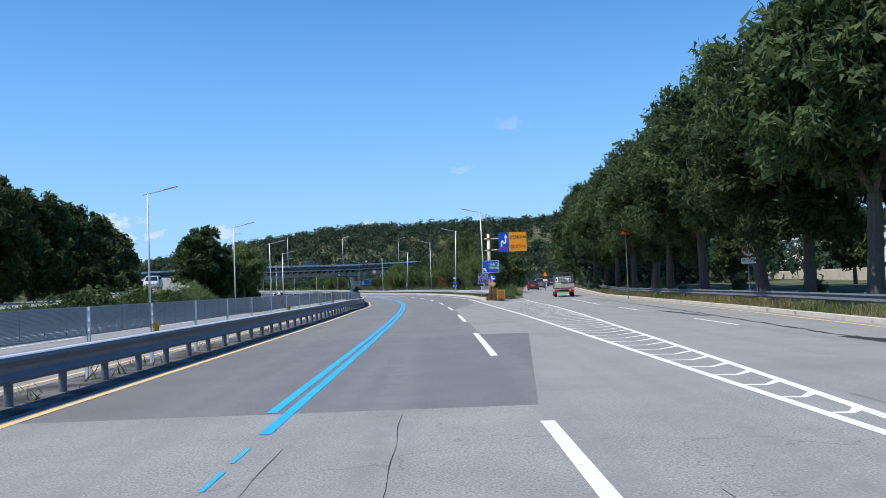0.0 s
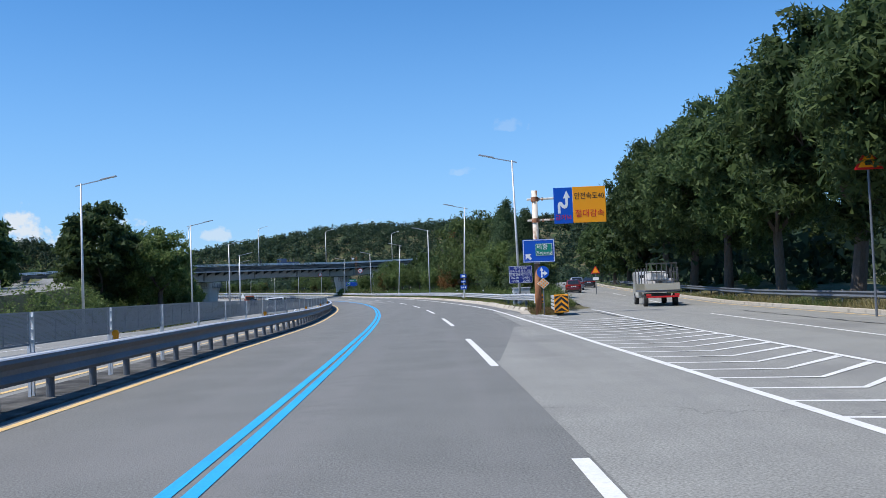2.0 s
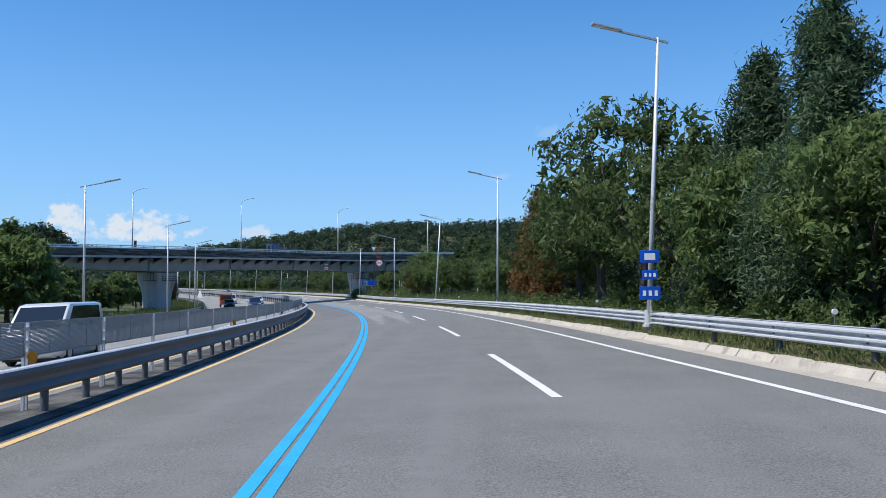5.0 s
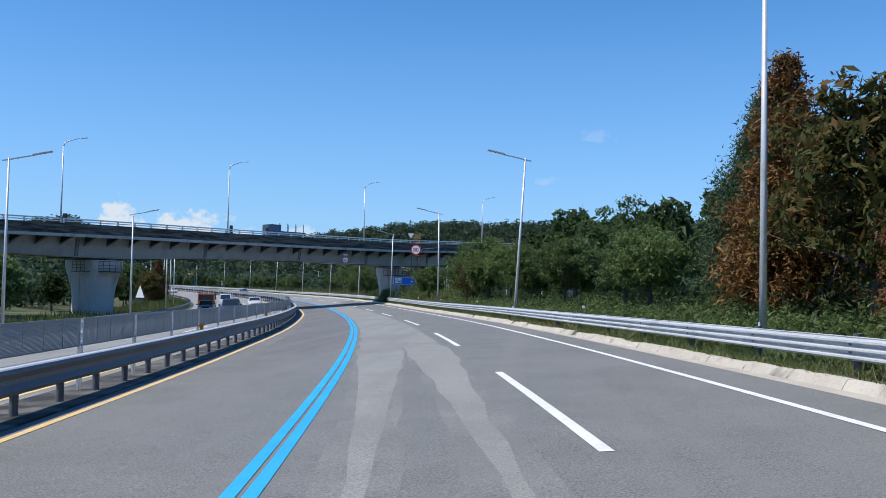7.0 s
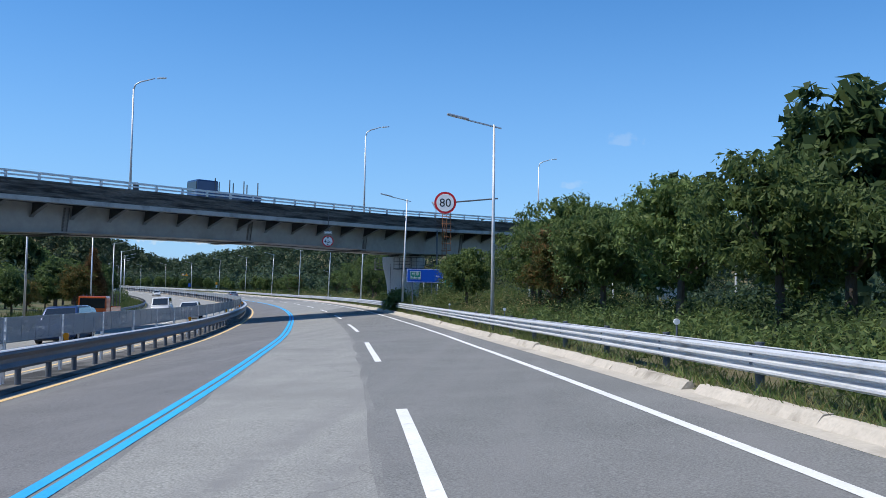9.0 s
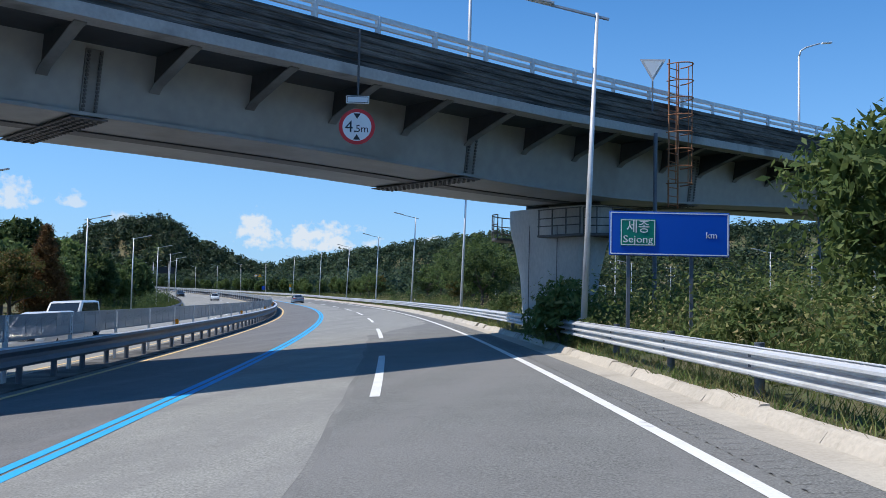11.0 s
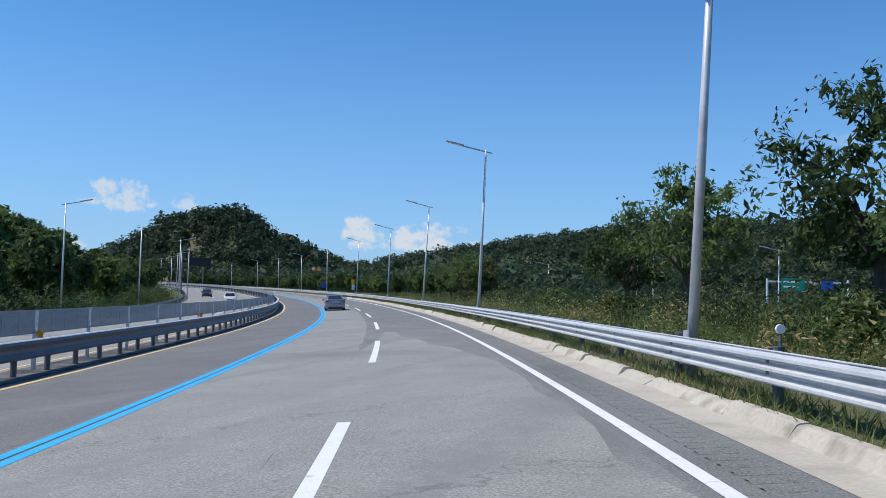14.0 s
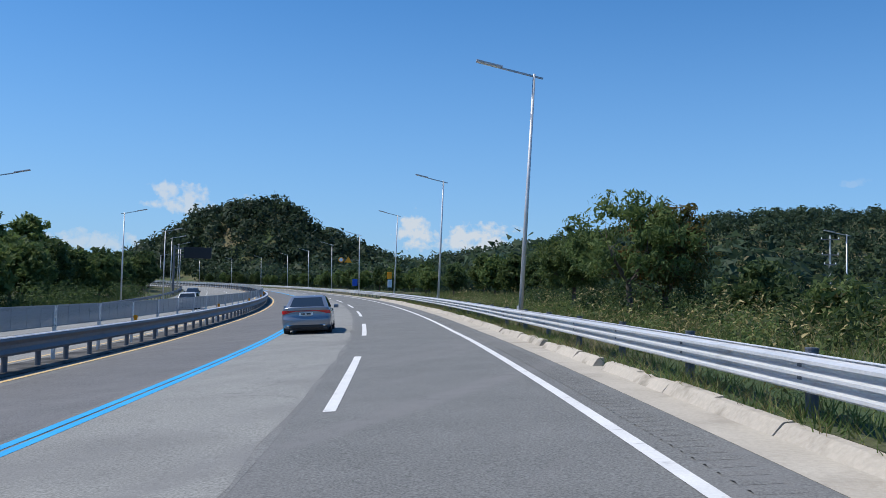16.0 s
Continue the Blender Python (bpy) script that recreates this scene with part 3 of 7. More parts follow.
bm = bmesh.new()
rows = []
for k in range(-60, 261, 5):
    e = max(exit_left(k), 0)
    a = Vector((spot(k, 4.3).x - 0.02, spot(k, 4.3).y, -0.004)) if k < 97 else Vector((exit_left(k), k, exit_z(k)))
    rows.append((bm.verts.new(a), bm.verts.new((exit_right(k), k, exit_z(k)))))
for (a, b), (c, d) in zip(rows, rows[1:]):
    bm.faces.new((a, b, d, c))
road_exit = part("road_exit", bm, M_ASPHALT_OLD)
tagged(road_exit, "pale patched asphalt slip road beside the gore", "road", kind="structure")

# slip road that climbs away behind the far side
bm = bmesh.new()
SLIP = [(-34, -20, 0.8), (-32, 40, 1.0), (-33, 80, 1.6), (-38, 120, 2.7), (-48, 156, 4.2), (-58, 182, 5.3), (-68, 198, 5.75)]
mids = []
for k in range(61):
    f = k / 10
    i = min(int(f), 5)
    u = f - i
    p = [Vector(SLIP[min(max(i + j, 0), 6)]) for j in (-1, 0, 1, 2)]
    c = 0.5 * (2 * p[1] + (p[2] - p[0]) * u + (2 * p[0] - 5 * p[1] + 4 * p[2] - p[3]) * u * u + (3 * p[1] - p[0] - 3 * p[2] + p[3]) * u ** 3)
    mids.append(c)
rows = []
for i, c in enumerate(mids):
    t = (mids[min(i + 1, 60)] - mids[max(i - 1, 0)]).normalized()
    n = Vector((t.y, -t.x, 0)).normalized()
    foot = Vector((0, 0, c.z + 0.6))
    rows.append((c - n * 4.0, c + n * 4.0, c - n * (4.4 + 0.8 * c.z) - foot, c + n * (4.4 + 0.8 * c.z) - foot))
vs = [[bm.verts.new(p) for p in (r[0], r[1])] for r in rows]
for a, b in zip(vs, vs[1:]):
    bm.faces.new((a[0], a[1], b[1], b[0]))
bm.faces.ensure_lookup_table()
skirt = bmesh.new()
for r0, r1 in zip(rows, rows[1:]):
    for i, j in ((2, 0), (1, 3)):
        skirt.faces.new([skirt.verts.new(p) for p in (r0[i], r0[j], r1[j], r1[i])])
bmesh.ops.remove_doubles(skirt, verts=skirt.verts, dist=0.001)
tagged(part("embankment", skirt, M_SOIL), "grassy slope of the slip road", "embankment", kind="structure")
slip_road = part("road_slip", bm, M_ASPHALT_OLD)
tagged(slip_road, "worn asphalt slip road climbing between trees", "road", kind="structure")

# ---------------------------------------------------------------- resurfaced strips
LIFT = 0.003


def patch(s0, s1, d0, d1, material, name="asphalt_patch", h=LIFT):
    b = bmesh.new()
    ribbon(b, s0, s1, d0, d1, h, 2.0)
    return part(name, b, material, road)


patch(-90, 12.2, -7.0, 4.2, M_ASPHALT_OLD)
patch(12.2, 30, -6.9, lambda s: 0.05 + 0.093 * (s - 12.2), M_ASPHALT_PATCH)
patch(30, 62, 0.12, 4.28, M_ASPHALT_OLD)
patch(62, 78, lambda s: 0.2 + 0.13 * (s - 62), 4.28, M_ASPHALT_OLD)
patch(78, 96, lambda s: 2.6 + 0.04 * (s - 78), 4.28, M_ASPHALT_OLD)
patch(12.2, 30, lambda s: 0.06 + 0.093 * (s - 12.2), 4.28, M_ASPHALT_OLD)


def ease(s, a, b, start=166, length=16):
    f = min(max((s - start) / length, 0), 1)
    return a + (b - a) * f * f * (3 - 2 * f)


def wobble(s, k):
    return 0.035 * math.sin(s * 1.9 + k) + 0.025 * math.sin(s * 5.3 + 2 * k)


# worn wheel tracks that widen into the pale lane, a half-worn margin round the bare stone
for mid, k in ((-2.62, 1), (-1.15, 3)):
    patch(152, 181, lambda s: mid - ease(s, 0, 0.44, 152, 8) - ease(s, 0, 0.3, 164, 16) + wobble(s, k), lambda s: mid + ease(s, 0, 0.44, 152, 8) + ease(s, 0, 0.31, 164, 16) + wobble(s, k + 1), M_TRACK, h=0.002)
    patch(158, 181, lambda s: mid - ease(s, 0.1, 0.28, 158, 10) - ease(s, 0, 0.36, 165, 15) + wobble(s, k + 4), lambda s: mid + ease(s, 0.1, 0.28, 158, 10) + ease(s, 0, 0.48, 165, 15) + wobble(s, k + 5), M_ASPHALT_OLD, h=0.004)
patch(181, END, lambda s: -3.34 + wobble(s, 1), lambda s: -0.42 + wobble(s, 4), M_TRACK, h=0.002)
patch(181, END, lambda s: -3.24 + wobble(s, 5), lambda s: -0.52 + wobble(s, 8), M_ASPHALT_OLD, h=0.004)
patch(276, 374, lambda s: -0.40 + wobble(s, 9), lambda s: 3.05 - ease(s, 3.2, 0, 276, 16) - ease(s, 0, 3.2, 356, 18), M_TRACK, h=0.003)
patch(284, 358, lambda s: -0.56 + wobble(s, 12) + ease(s, 0, 0.8, 342, 16), lambda s: 2.9 - ease(s, 2.9, 0, 284, 14) - ease(s, 0, 2.2, 338, 20) + 3 * wobble(s, 10), M_ASPHALT_OLD, h=0.0055)
patch(180, END, -6.6, -3.65, M_ASPHALT_PATCH, h=0.002)
b = bmesh.new()
rows = []
for k in range(150):
    y = 12 + 0.5 * k
    x = exit_right(y) - 2.7 + 0.05 * math.sin(y * 1.7) + 0.04 * math.sin(y * 4.1)
    w = 0.05 + 0.03 * math.sin(y * 2.3)
    rows.append((b.verts.new((x - w, y, 0.007)), b.verts.new((x + w, y, 0.007))))
for (p, q), (r, t) in zip(rows, rows[1:]):
    b.faces.new((p, q, t, r))
part("tar_seam", b, M_TAR, road_exit)
for s0, s1, d0, d1 in ((14, 17, 8.2, 8.8), (20, 23, 8.9, 9.4), (38, 46, 9.9, 10.2)):
    b = bmesh.new()
    ribbon(b, s0, s1, d0, lambda s: d1 + 0.15 * math.sin(s * 3), 0.006, 0.5)
    part("tar_patch", b, M_TAR, road_exit)

for s0, s1, d0, k in ((-4, 11.8, -1.75, 1), (-6, 9.5, -2.9, 2), (0, 7, 0.9, 3)):
    b = bmesh.new()
    mid = lambda s: d0 + 0.012 * math.sin(2.7 * s + k) + 0.02 * math.sin(0.7 * s + 2 * k)
    ribbon(b, s0, s1, lambda s: mid(s) - 0.004 - 0.004 * math.sin(3.1 * s), lambda s: mid(s) + 0.004, 0.006, 0.4)
    part("crack", b, M_TAR, road)

# ---------------------------------------------------------------- painted lines
PAINT = 0.0075
blue_d = table((0, 40, 82, 115, 140, 175, 250, 320, 380, 760), (-3.27, -3.33, -3.47, -3.59, -3.57, -3.49, -3.34, -3.26, -3.22, -3.3))
blue_gap = table((20, 90), (0.25, 0.205))


def stripe(name, s0, s1, mid, width, material, parent=road, h=PAINT, step=2.0):
    b = bmesh.new()
    f = mid if callable(mid) else (lambda s: mid)
    ribbon(b, s0, s1, lambda s: f(s) - width / 2, lambda s: f(s) + width / 2, h, step)
    return part(name, b, material, parent)


for k in range(-4, 36):
    far_end = 10.75 + 20.02 * k
    stripe("lane_dash", far_end - 10.0, far_end, 0.0, 0.17, M_WHITE)
stripe("bus_lane_line", 10.5, END, lambda s: blue_d(s), 0.15, M_BLUE)
stripe("bus_lane_line", 12.3, END, lambda s: blue_d(s) - blue_gap(s), 0.15, M_BLUE)
for s0 in (2.5, 4.6, 6.4, 7.6, 8.8):
    stripe("bus_lane_line", s0, s0 + 0.8, lambda s: blue_d(s) + 0.06 * math.sin(s0 * 5), 0.05, M_BLUE)
stripe("median_line", -100, END, yellow_d, 0.15, M_YELLOW)
stripe("edge_line", -100, END, edge_line, 0.16, M_WHITE)
stripe("median_line", -100, END, lambda s: aside(s) - 9.25, 0.15, M_YELLOW, road_far)
stripe("edge_line", -100, END, -20.3, 0.15, M_WHITE, road_far)
for k in range(-4, 36):
    stripe("lane_dash", 3 + 20 * k, 13 + 20 * k, -12.9, 0.15, M_WHITE, road_far)
    stripe("lane_dash", 9 + 20 * k, 19 + 20 * k, -16.5, 0.15, M_WHITE, road_far)
b = bmesh.new()
for k in range(560):
    s = 236 + 0.33 * k
    d0, d1 = edge_line(s) + 0.28, edge_line(s) + 0.68
    loft(b, [[spot(s, d0, 0.002), spot(s, d1, 0.002)], [spot(s + 0.09, d0, 0.018), spot(s + 0.09, d1, 0.018)], [spot(s + 0.18, d0, 0.002), spot(s + 0.18, d1, 0.002)]], closed=False)
tagged(part("rumble_strip", b, M_ASPHALT, road), "milled rumble strip beside the edge line", kind="stuff")
hatch_right = table((-20, 6, 10, 17, 31, 50, 66, 80, 90), (3.6, 3.6, 3.7, 4.2, 5.05, 6.25, 7.2, 7.6, 8.3))
hatch_left = edge_line
stripe("hatch_line", 4, 66, hatch_right, 0.16, M_WHITE, road_exit)
stripe("hatch_line", 66, 92, lambda s: hatch_right(s), 0.14, M_WHITE, road_exit)
for k in range(55):
    s = 7.5 + 1.5 * k
    a, b_ = hatch_left(s) + 0.08, hatch_right(s + 1.2) - 0.07
    if s > 82:
        b_ = min(b_, 5.1)
    if b_ - a < 0.25:
        continue
    mid = a + (b_ - a) * 0.46
    near = s - 0.3 * (mid - a)
    slant = float(np.interp(s, (55, 80), (1.15, 0.3)))
    bm = bmesh.new()
    rows = [(spot(s, a, PAINT - 0.002), spot(s + 0.12, a, PAINT - 0.002)), (spot(near, mid, PAINT - 0.002), spot(near + 0.16, mid, PAINT - 0.002)),
            (spot(near + slant * (b_ - mid), b_, PAINT - 0.002), spot(near + slant * (b_ - mid) + 0.3, b_, PAINT - 0.002))]
    vs = [(bm.verts.new(p), bm.verts.new(q)) for p, q in rows]
    for (p, q), (r, t) in zip(vs, vs[1:]):
        bm.faces.new((p, r, t, q))
    part("hatch_bar", bm, M_WHITE, road_exit)
# exit road lines
for y0, y1 in ((12, 18), (30, 36), (48, 54), (62, 84), (100, 110), (125, 135)):
    bm = bmesh.new()
    f = lambda y: (exit_left(y) + exit_right(y)) / 2 + (1.0 if y > 90 else 1.4 - 0.01 * y)
    rows = [(bm.verts.new((f(y) - 0.07, y, exit_z(y) + PAINT)), bm.verts.new((f(y) + 0.07, y, exit_z(y) + PAINT))) for y in np.linspace(y0, y1, 5)]
    for (a, b), (c, d) in zip(rows, rows[1:]):
        bm.faces.new((a, b, d, c))
    part("lane_dash", bm, M_WHITE, road_exit)
bm = bmesh.new()
rows = [(bm.verts.new((exit_right(y) - 0.62, y, exit_z(y) + PAINT)), bm.verts.new((exit_right(y) - 0.48, y, exit_z(y) + PAINT))) for y in range(-60, 240, 4)]
for (a, b), (c, d) in zip(rows, rows[1:]):
    bm.faces.new((a, b, d, c))
part("edge_line", bm, M_YELLOW, road_exit)

# ---------------------------------------------------------------- gutter and kerb of the right side
bm = bmesh.new()
ribbon(bm, 91, END, gutter_d, lambda s: kerb_d(s) + 0.22, lambda s: 0.003 - 0.2 * max(0, (95 - s) / 4), 2.0)
gutter = part("gutter", bm, M_CONCRETE)
tagged(gutter, "dusty pale concrete gutter strip", "gutter", kind="structure")

krng = random.Random(11)
kerb = new("kerb")
tagged(kerb, "weathered broken concrete kerb stones", "kerb", kind="structure")
s = 96.0
while s < 470:
    length = krng.uniform(1.7, 2.1)
    if krng.random() < 0.05:
        s += krng.uniform(0.2, 0.7)
        continue
    hgt = 0.155 + krng.uniform(-0.025, 0.02)
    tip = krng.uniform(-0.015, 0.015)
    d = kerb_d(s) + krng.uniform(-0.012, 0.012)
    bm = bmesh.new()
    e0, e1 = s + 0.005, s + length - 0.005
    secs = []
    for j in range(9):
        u = j / 8
        worn = krng.uniform(0.0, 0.012) + (krng.uniform(0.02, 0.06) if krng.random() < 0.13 else 0)
        top = hgt - worn * (0.6 if j % 8 else 1.2)
        prof = [(-0.03, -0.1), (-0.03, 0.0), (0.06 + worn * 0.5, top - 0.022), (0.085 + worn, top), (0.2, hgt - worn * 0.4), (0.21, -0.1)]
        secs.append([spot(e0 + (e1 - e0) * u, d + p + tip * u, q) for p, q in prof])
    loft(bm, secs)
    part("kerb_stone", bm, M_KERB, kerb)
    s += length

# earth strip between the kerb and the slope
bm = bmesh.new()
ribbon(bm, 108, END, lambda s: kerb_d(s) + 0.32, 7.2, 0.09, 2.0)
for k in range(int((END - 96) / 2)):
    s = 96 + 2.0 * k
    q = [spot(s, kerb_d(s) + 0.08, -0.03), spot(s, kerb_d(s) + 0.34, 0.088), spot(s + 2, kerb_d(s + 2) + 0.34, 0.088), spot(s + 2, kerb_d(s + 2) + 0.08, -0.03)]
    bm.faces.new([bm.verts.new(p) for p in q])
tagged(part("verge", bm, M_SOIL), "earth verge under the guard rail with weeds", "verge", kind="structure")
# median strip
bm = bmesh.new()
profile(bm, -100, END, [(-8.8, -0.1), (-8.78, 0.03), (-7.36, 0.03), (-7.33, -0.1)], 2.5, off=aside)
median = part("median_strip", bm, M_MEDIAN)
tagged(median, "low dark median strip covered with dirt", "median", kind="structure")
# grass verge of the exit road
bm = bmesh.new()
loft(bm, [[Vector((exit_right(y) + a, y, exit_z(y) + b)) for a, b in ((0.2, -0.3), (0.2, 0.09), (3.6, 0.16), (3.7, -0.3))] for y in range(-60, 250, 3)])
tagged(part("verge", bm, M_SOIL), "grassy earth verge behind the long kerb", "verge", kind="structure")
# kerb of the exit road
bm = bmesh.new()
loft(bm, [[Vector((exit_right(y) + a, y, exit_z(y) + b)) for a, b in ((0, -0.2), (0, 0.15), (0.2, 0.17), (0.22, -0.2))] for y in range(-60, 250, 3)])
exit_kerb = part("kerb_exit", bm, M_KERB)
tagged(exit_kerb, "long pale kerb of the slip road", "kerb", kind="structure")

# ---------------------------------------------------------------- median guard rail and screen fence
def thicken(ob, t):
    m = ob.modifiers.new("sheet", "SOLIDIFY")
    m.thickness = t
    return ob


MED_D = -7.85
rail_m = thing("median_guard_rail", Matrix(), "grey galvanised box-faced guard rail on short posts along the median", "guard rail")
for s0 in range(-60, END - 20, 20):
    bm = bmesh.new()
    pr = [(MED_D + 0.20, 0.40), (MED_D + 0.23, 0.46), (MED_D + 0.15, 0.56), (MED_D + 0.15, 0.64), (MED_D + 0.23, 0.74),
          (MED_D + 0.20, 0.80), (MED_D + 0.08, 0.81), (MED_D + 0.08, 0.40)]
    profile(bm, s0, s0 + 20, pr, 2.5, off=aside)
    # the beam's shaded side is put into its dark colour
    part("beam", bm, M_GALV_DULL_SHADE, rail_m)
    # added plate in bright zinc that paints the rail's sunlit top
    bm = bmesh.new()
    profile(bm, s0, s0 + 19.97, [(MED_D + 0.215, 0.803), (MED_D + 0.19, 0.825), (MED_D - 0.05, 0.825), (MED_D - 0.05, 0.80)], 2.5, off=aside)
    part("beam_top_lit", bm, M_GALV, rail_m, "added pale top plate, sunlight painted into its zinc colour")
post_me = None
for k in range(0, 288):
    s = -56 + 2.0 * k
    if post_me is None:
        bm = bmesh.new()
        tube(bm, (0, 0, -0.05), (0, 0, 0.75), 0.07, n=12)
        box(bm, (0.08, 0, 0.58), (0.1, 0.12, 0.3))
        ob = part("post", bm, M_GALV_DULL_SHADE, rail_m)
        post_me = ob.data
    else:
        ob = new("post", post_me)
        ob.parent = rail_m
    ob.matrix_world = stand(s, MED_D + aside(s), 0.05)
b = bmesh.new()
for k in range(110):
    p = spot(520 + 2.0 * k, MED_D + aside(520 + 2.0 * k), 0.0)
    tube(b, p, p + Vector((0, 0, 0.78)), 0.07, n=6)
tagged(part("post", b, M_GALV_DULL_SHADE, rail_m), "round steel posts in the far bend", kind="stuff")

fence = thing("median_fence", Matrix(), "low galvanised mesh screen fence with double flat posts along the median", "fence")
FEN_D = -8.25


def fence_panel():
    """Mesh panel 4 m long: frame with close horizontal wires."""
    b = bmesh.new()
    box(b, (0, 0, 0.02), (0.03, 3.86, 0.035))
    box(b, (0, 0, 0.56), (0.03, 3.86, 0.035))
    for z in np.linspace(0.05, 0.53, 23):
        box(b, (0, 0, float(z)), (0.009, 3.84, 0.019))
    for y in np.linspace(-1.9, 1.9, 5):
        box(b, (0.008, float(y), 0.29), (0.006, 0.009, 0.54))
    return b


panel_me = fpost_me = refl_me = None
for k in range(-14, 190):
    s = 2.2 + 4.0 * k
    if s > END - 24:
        break
    if panel_me is None:
        panel = part("mesh_panel", fence_panel(), M_MESH, fence)
        panel_me = panel.data
        b = bmesh.new()
        for x in (-0.07, 0.07):
            box(b, (0, x, 0.745), (0.05, 0.045, 1.47))
        for z in (0.98, 1.16, 1.38):
            box(b, (0, 0, z), (0.062, 0.1, 0.05))
        fpost = part("fence_post", b, M_GALV, fence)
        fpost_me = fpost.data
    else:
        panel = new("mesh_panel", panel_me)
        panel.parent = fence
        fpost = new("fence_post", fpost_me)
        fpost.parent = fence
    m = stand(s + 2.0, FEN_D + aside(s + 2.0), 0.91, math.degrees(math.atan((aside(s) - aside(s + 4.0)) / 4.0)))
    a, b_ = spot(s, FEN_D + aside(s), 0.86), spot(s + 4.0, FEN_D + aside(s + 4.0), 0.86)
    tilt = math.asin((b_.z - a.z) / 4.0)
    panel.matrix_world = m @ Matrix.Rotation(tilt, 4, "X")
    fpost.matrix_world = stand(s, FEN_D + aside(s), 0.0)
    if k % 5 == 0:
        if refl_me is None:
            b = bmesh.new()
            tube(b, (0, -0.03, 0), (0, 0.03, 0), 0.075, n=16)
            box(b, (0, 0.02, -0.1), (0.12, 0.03, 0.1), bevel=0.01)
            refl = part("reflector", b, M_S_YELLOW, fence, "amber round reflector")
            refl_me = refl.data
        else:
            refl = new("reflector", refl_me)
            refl.parent = fence
        refl.matrix_world = stand(s, FEN_D + aside(s) + 0.12, 0.92)

# ---------------------------------------------------------------- right guard rail
rail_r = thing("guard_rail", Matrix(), "bright three-wave galvanised guard rail behind the kerb", "guard rail")


def three_wave(bm, s0, s1, step=2.0):
    cnt = max(int(math.ceil((s1 - s0) / step)), 1)
    secs = []
    for k in range(cnt + 1):
        s = s0 + (s1 - s0) * k / cnt
        row = []
        for j in range(25):
            u = j / 24
            w = math.sin(3 * 2 * math.pi * u - math.pi / 2)
            row.append(spot(s, rail_d(s) - 0.065 * max(-1, min(1, 1.5 * w)), rail_h(s) + 0.37 + 0.41 * u))
        row += [spot(s, rail_d(s) + 0.07, rail_h(s) + 0.785), spot(s, rail_d(s) + 0.07, rail_h(s) + 0.78), spot(s, rail_d(s) + 0.03, rail_h(s) + 0.775)]
        secs.append(row)
    return loft(bm, secs, closed=False)


for s0 in range(94, END - 12, 4):
    bm = bmesh.new()
    three_wave(bm, s0, s0 + 4.04)
    thicken(part("beam", bm, M_GALV, rail_r), 0.004)
me = None
for k in range(162):
    if me is None:
        b = bmesh.new()
        tube(b, (0, 0, -0.3), (0, 0, 0.8), 0.07, n=12)
        tube(b, (0, 0, 0.8), (0, 0, 0.82), 0.074, n=12)
        box(b, (-0.09, 0, 0.55), (0.1, 0.1, 0.36))
        ob = part("post", b, M_GALV_DULL_SHADE, rail_r)
        me = ob.data
    else:
        ob = new("post", me)
        ob.parent = rail_r
    s = 94.5 + 4.0 * k
    ob.matrix_world = stand(s, rail_d(s) + 0.2, rail_h(s))


def delineator(s):
    """White round marker on a short stalk above the rail."""
    t = thing("delineator", stand(s, rail_d(s) + 0.22, 0.76), "small white round delineator on a stalk above the rail", "road marker", "delineators")
    b = bmesh.new()
    tube(b, (0, 0, 0), (0, 0, 0.2), 0.02, n=8)
    part("stalk", b, M_GALV_DULL_SHADE, t)
    b = bmesh.new()
    tube(b, (0, -0.02, 0.27), (0, 0.02, 0.27), 0.058, n=20)
    part("disc", b, M_S_WHITE, t)


for s in (104, 124, 143.5, 186, 214, 232, 247, 330.5):
    delineator(s)

# far side rail of the other carriageway and the exit road's rails
rail_l = thing("far_guard_rail", Matrix(), "dull steel guard rail at the far verge", "guard rail")
for s0 in range(84, END - 24, 12):
    bm = bmesh.new()
    profile(bm, s0, s0 + 12, [(-21.6, 0.45), (-21.52, 0.5), (-21.58, 0.6), (-21.52, 0.7), (-21.6, 0.76), (-21.64, 0.6)], 3.0)
    part("beam", bm, M_GALV_DULL_SHADE, rail_l)
    for k in range(3):
        bm = bmesh.new()
        p = spot(s0 + 2 + 4 * k, -21.72, 0)
        tube(bm, p - Vector((0, 0, 0.4)), p + Vector((0, 0, 0.75)), 0.06, n=8)
        part("post", bm, M_GALV_DULL_SHADE, rail_l)
rail_x = thing("exit_guard_rail", Matrix(), "weathered steel guard rail between kerb weeds and street trees", "guard rail")
for y0 in range(-20, 200, 4):
    bm = bmesh.new()
    loft(bm, [[Vector((exit_right(y) + 2.0 + a, y, exit_z(y) + 0.35 + b)) for a, b in ((0, 0.1), (-0.07, 0.17), (-0.01, 0.27), (-0.07, 0.37), (0, 0.44), (0.03, 0.27))] for y in (y0, y0 + 4.05)])
    part("beam", bm, M_GALV_DULL_SHADE, rail_x)
    bm = bmesh.new()
    x = exit_right(y0 + 2) + 2.08
    tube(bm, (x, y0 + 2, exit_z(y0) - 0.1), (x, y0 + 2, exit_z(y0) + 0.85), 0.06, n=8)
    part("post", bm, M_GALV_DULL_SHADE, rail_x)

# ---------------------------------------------------------------- street lamps


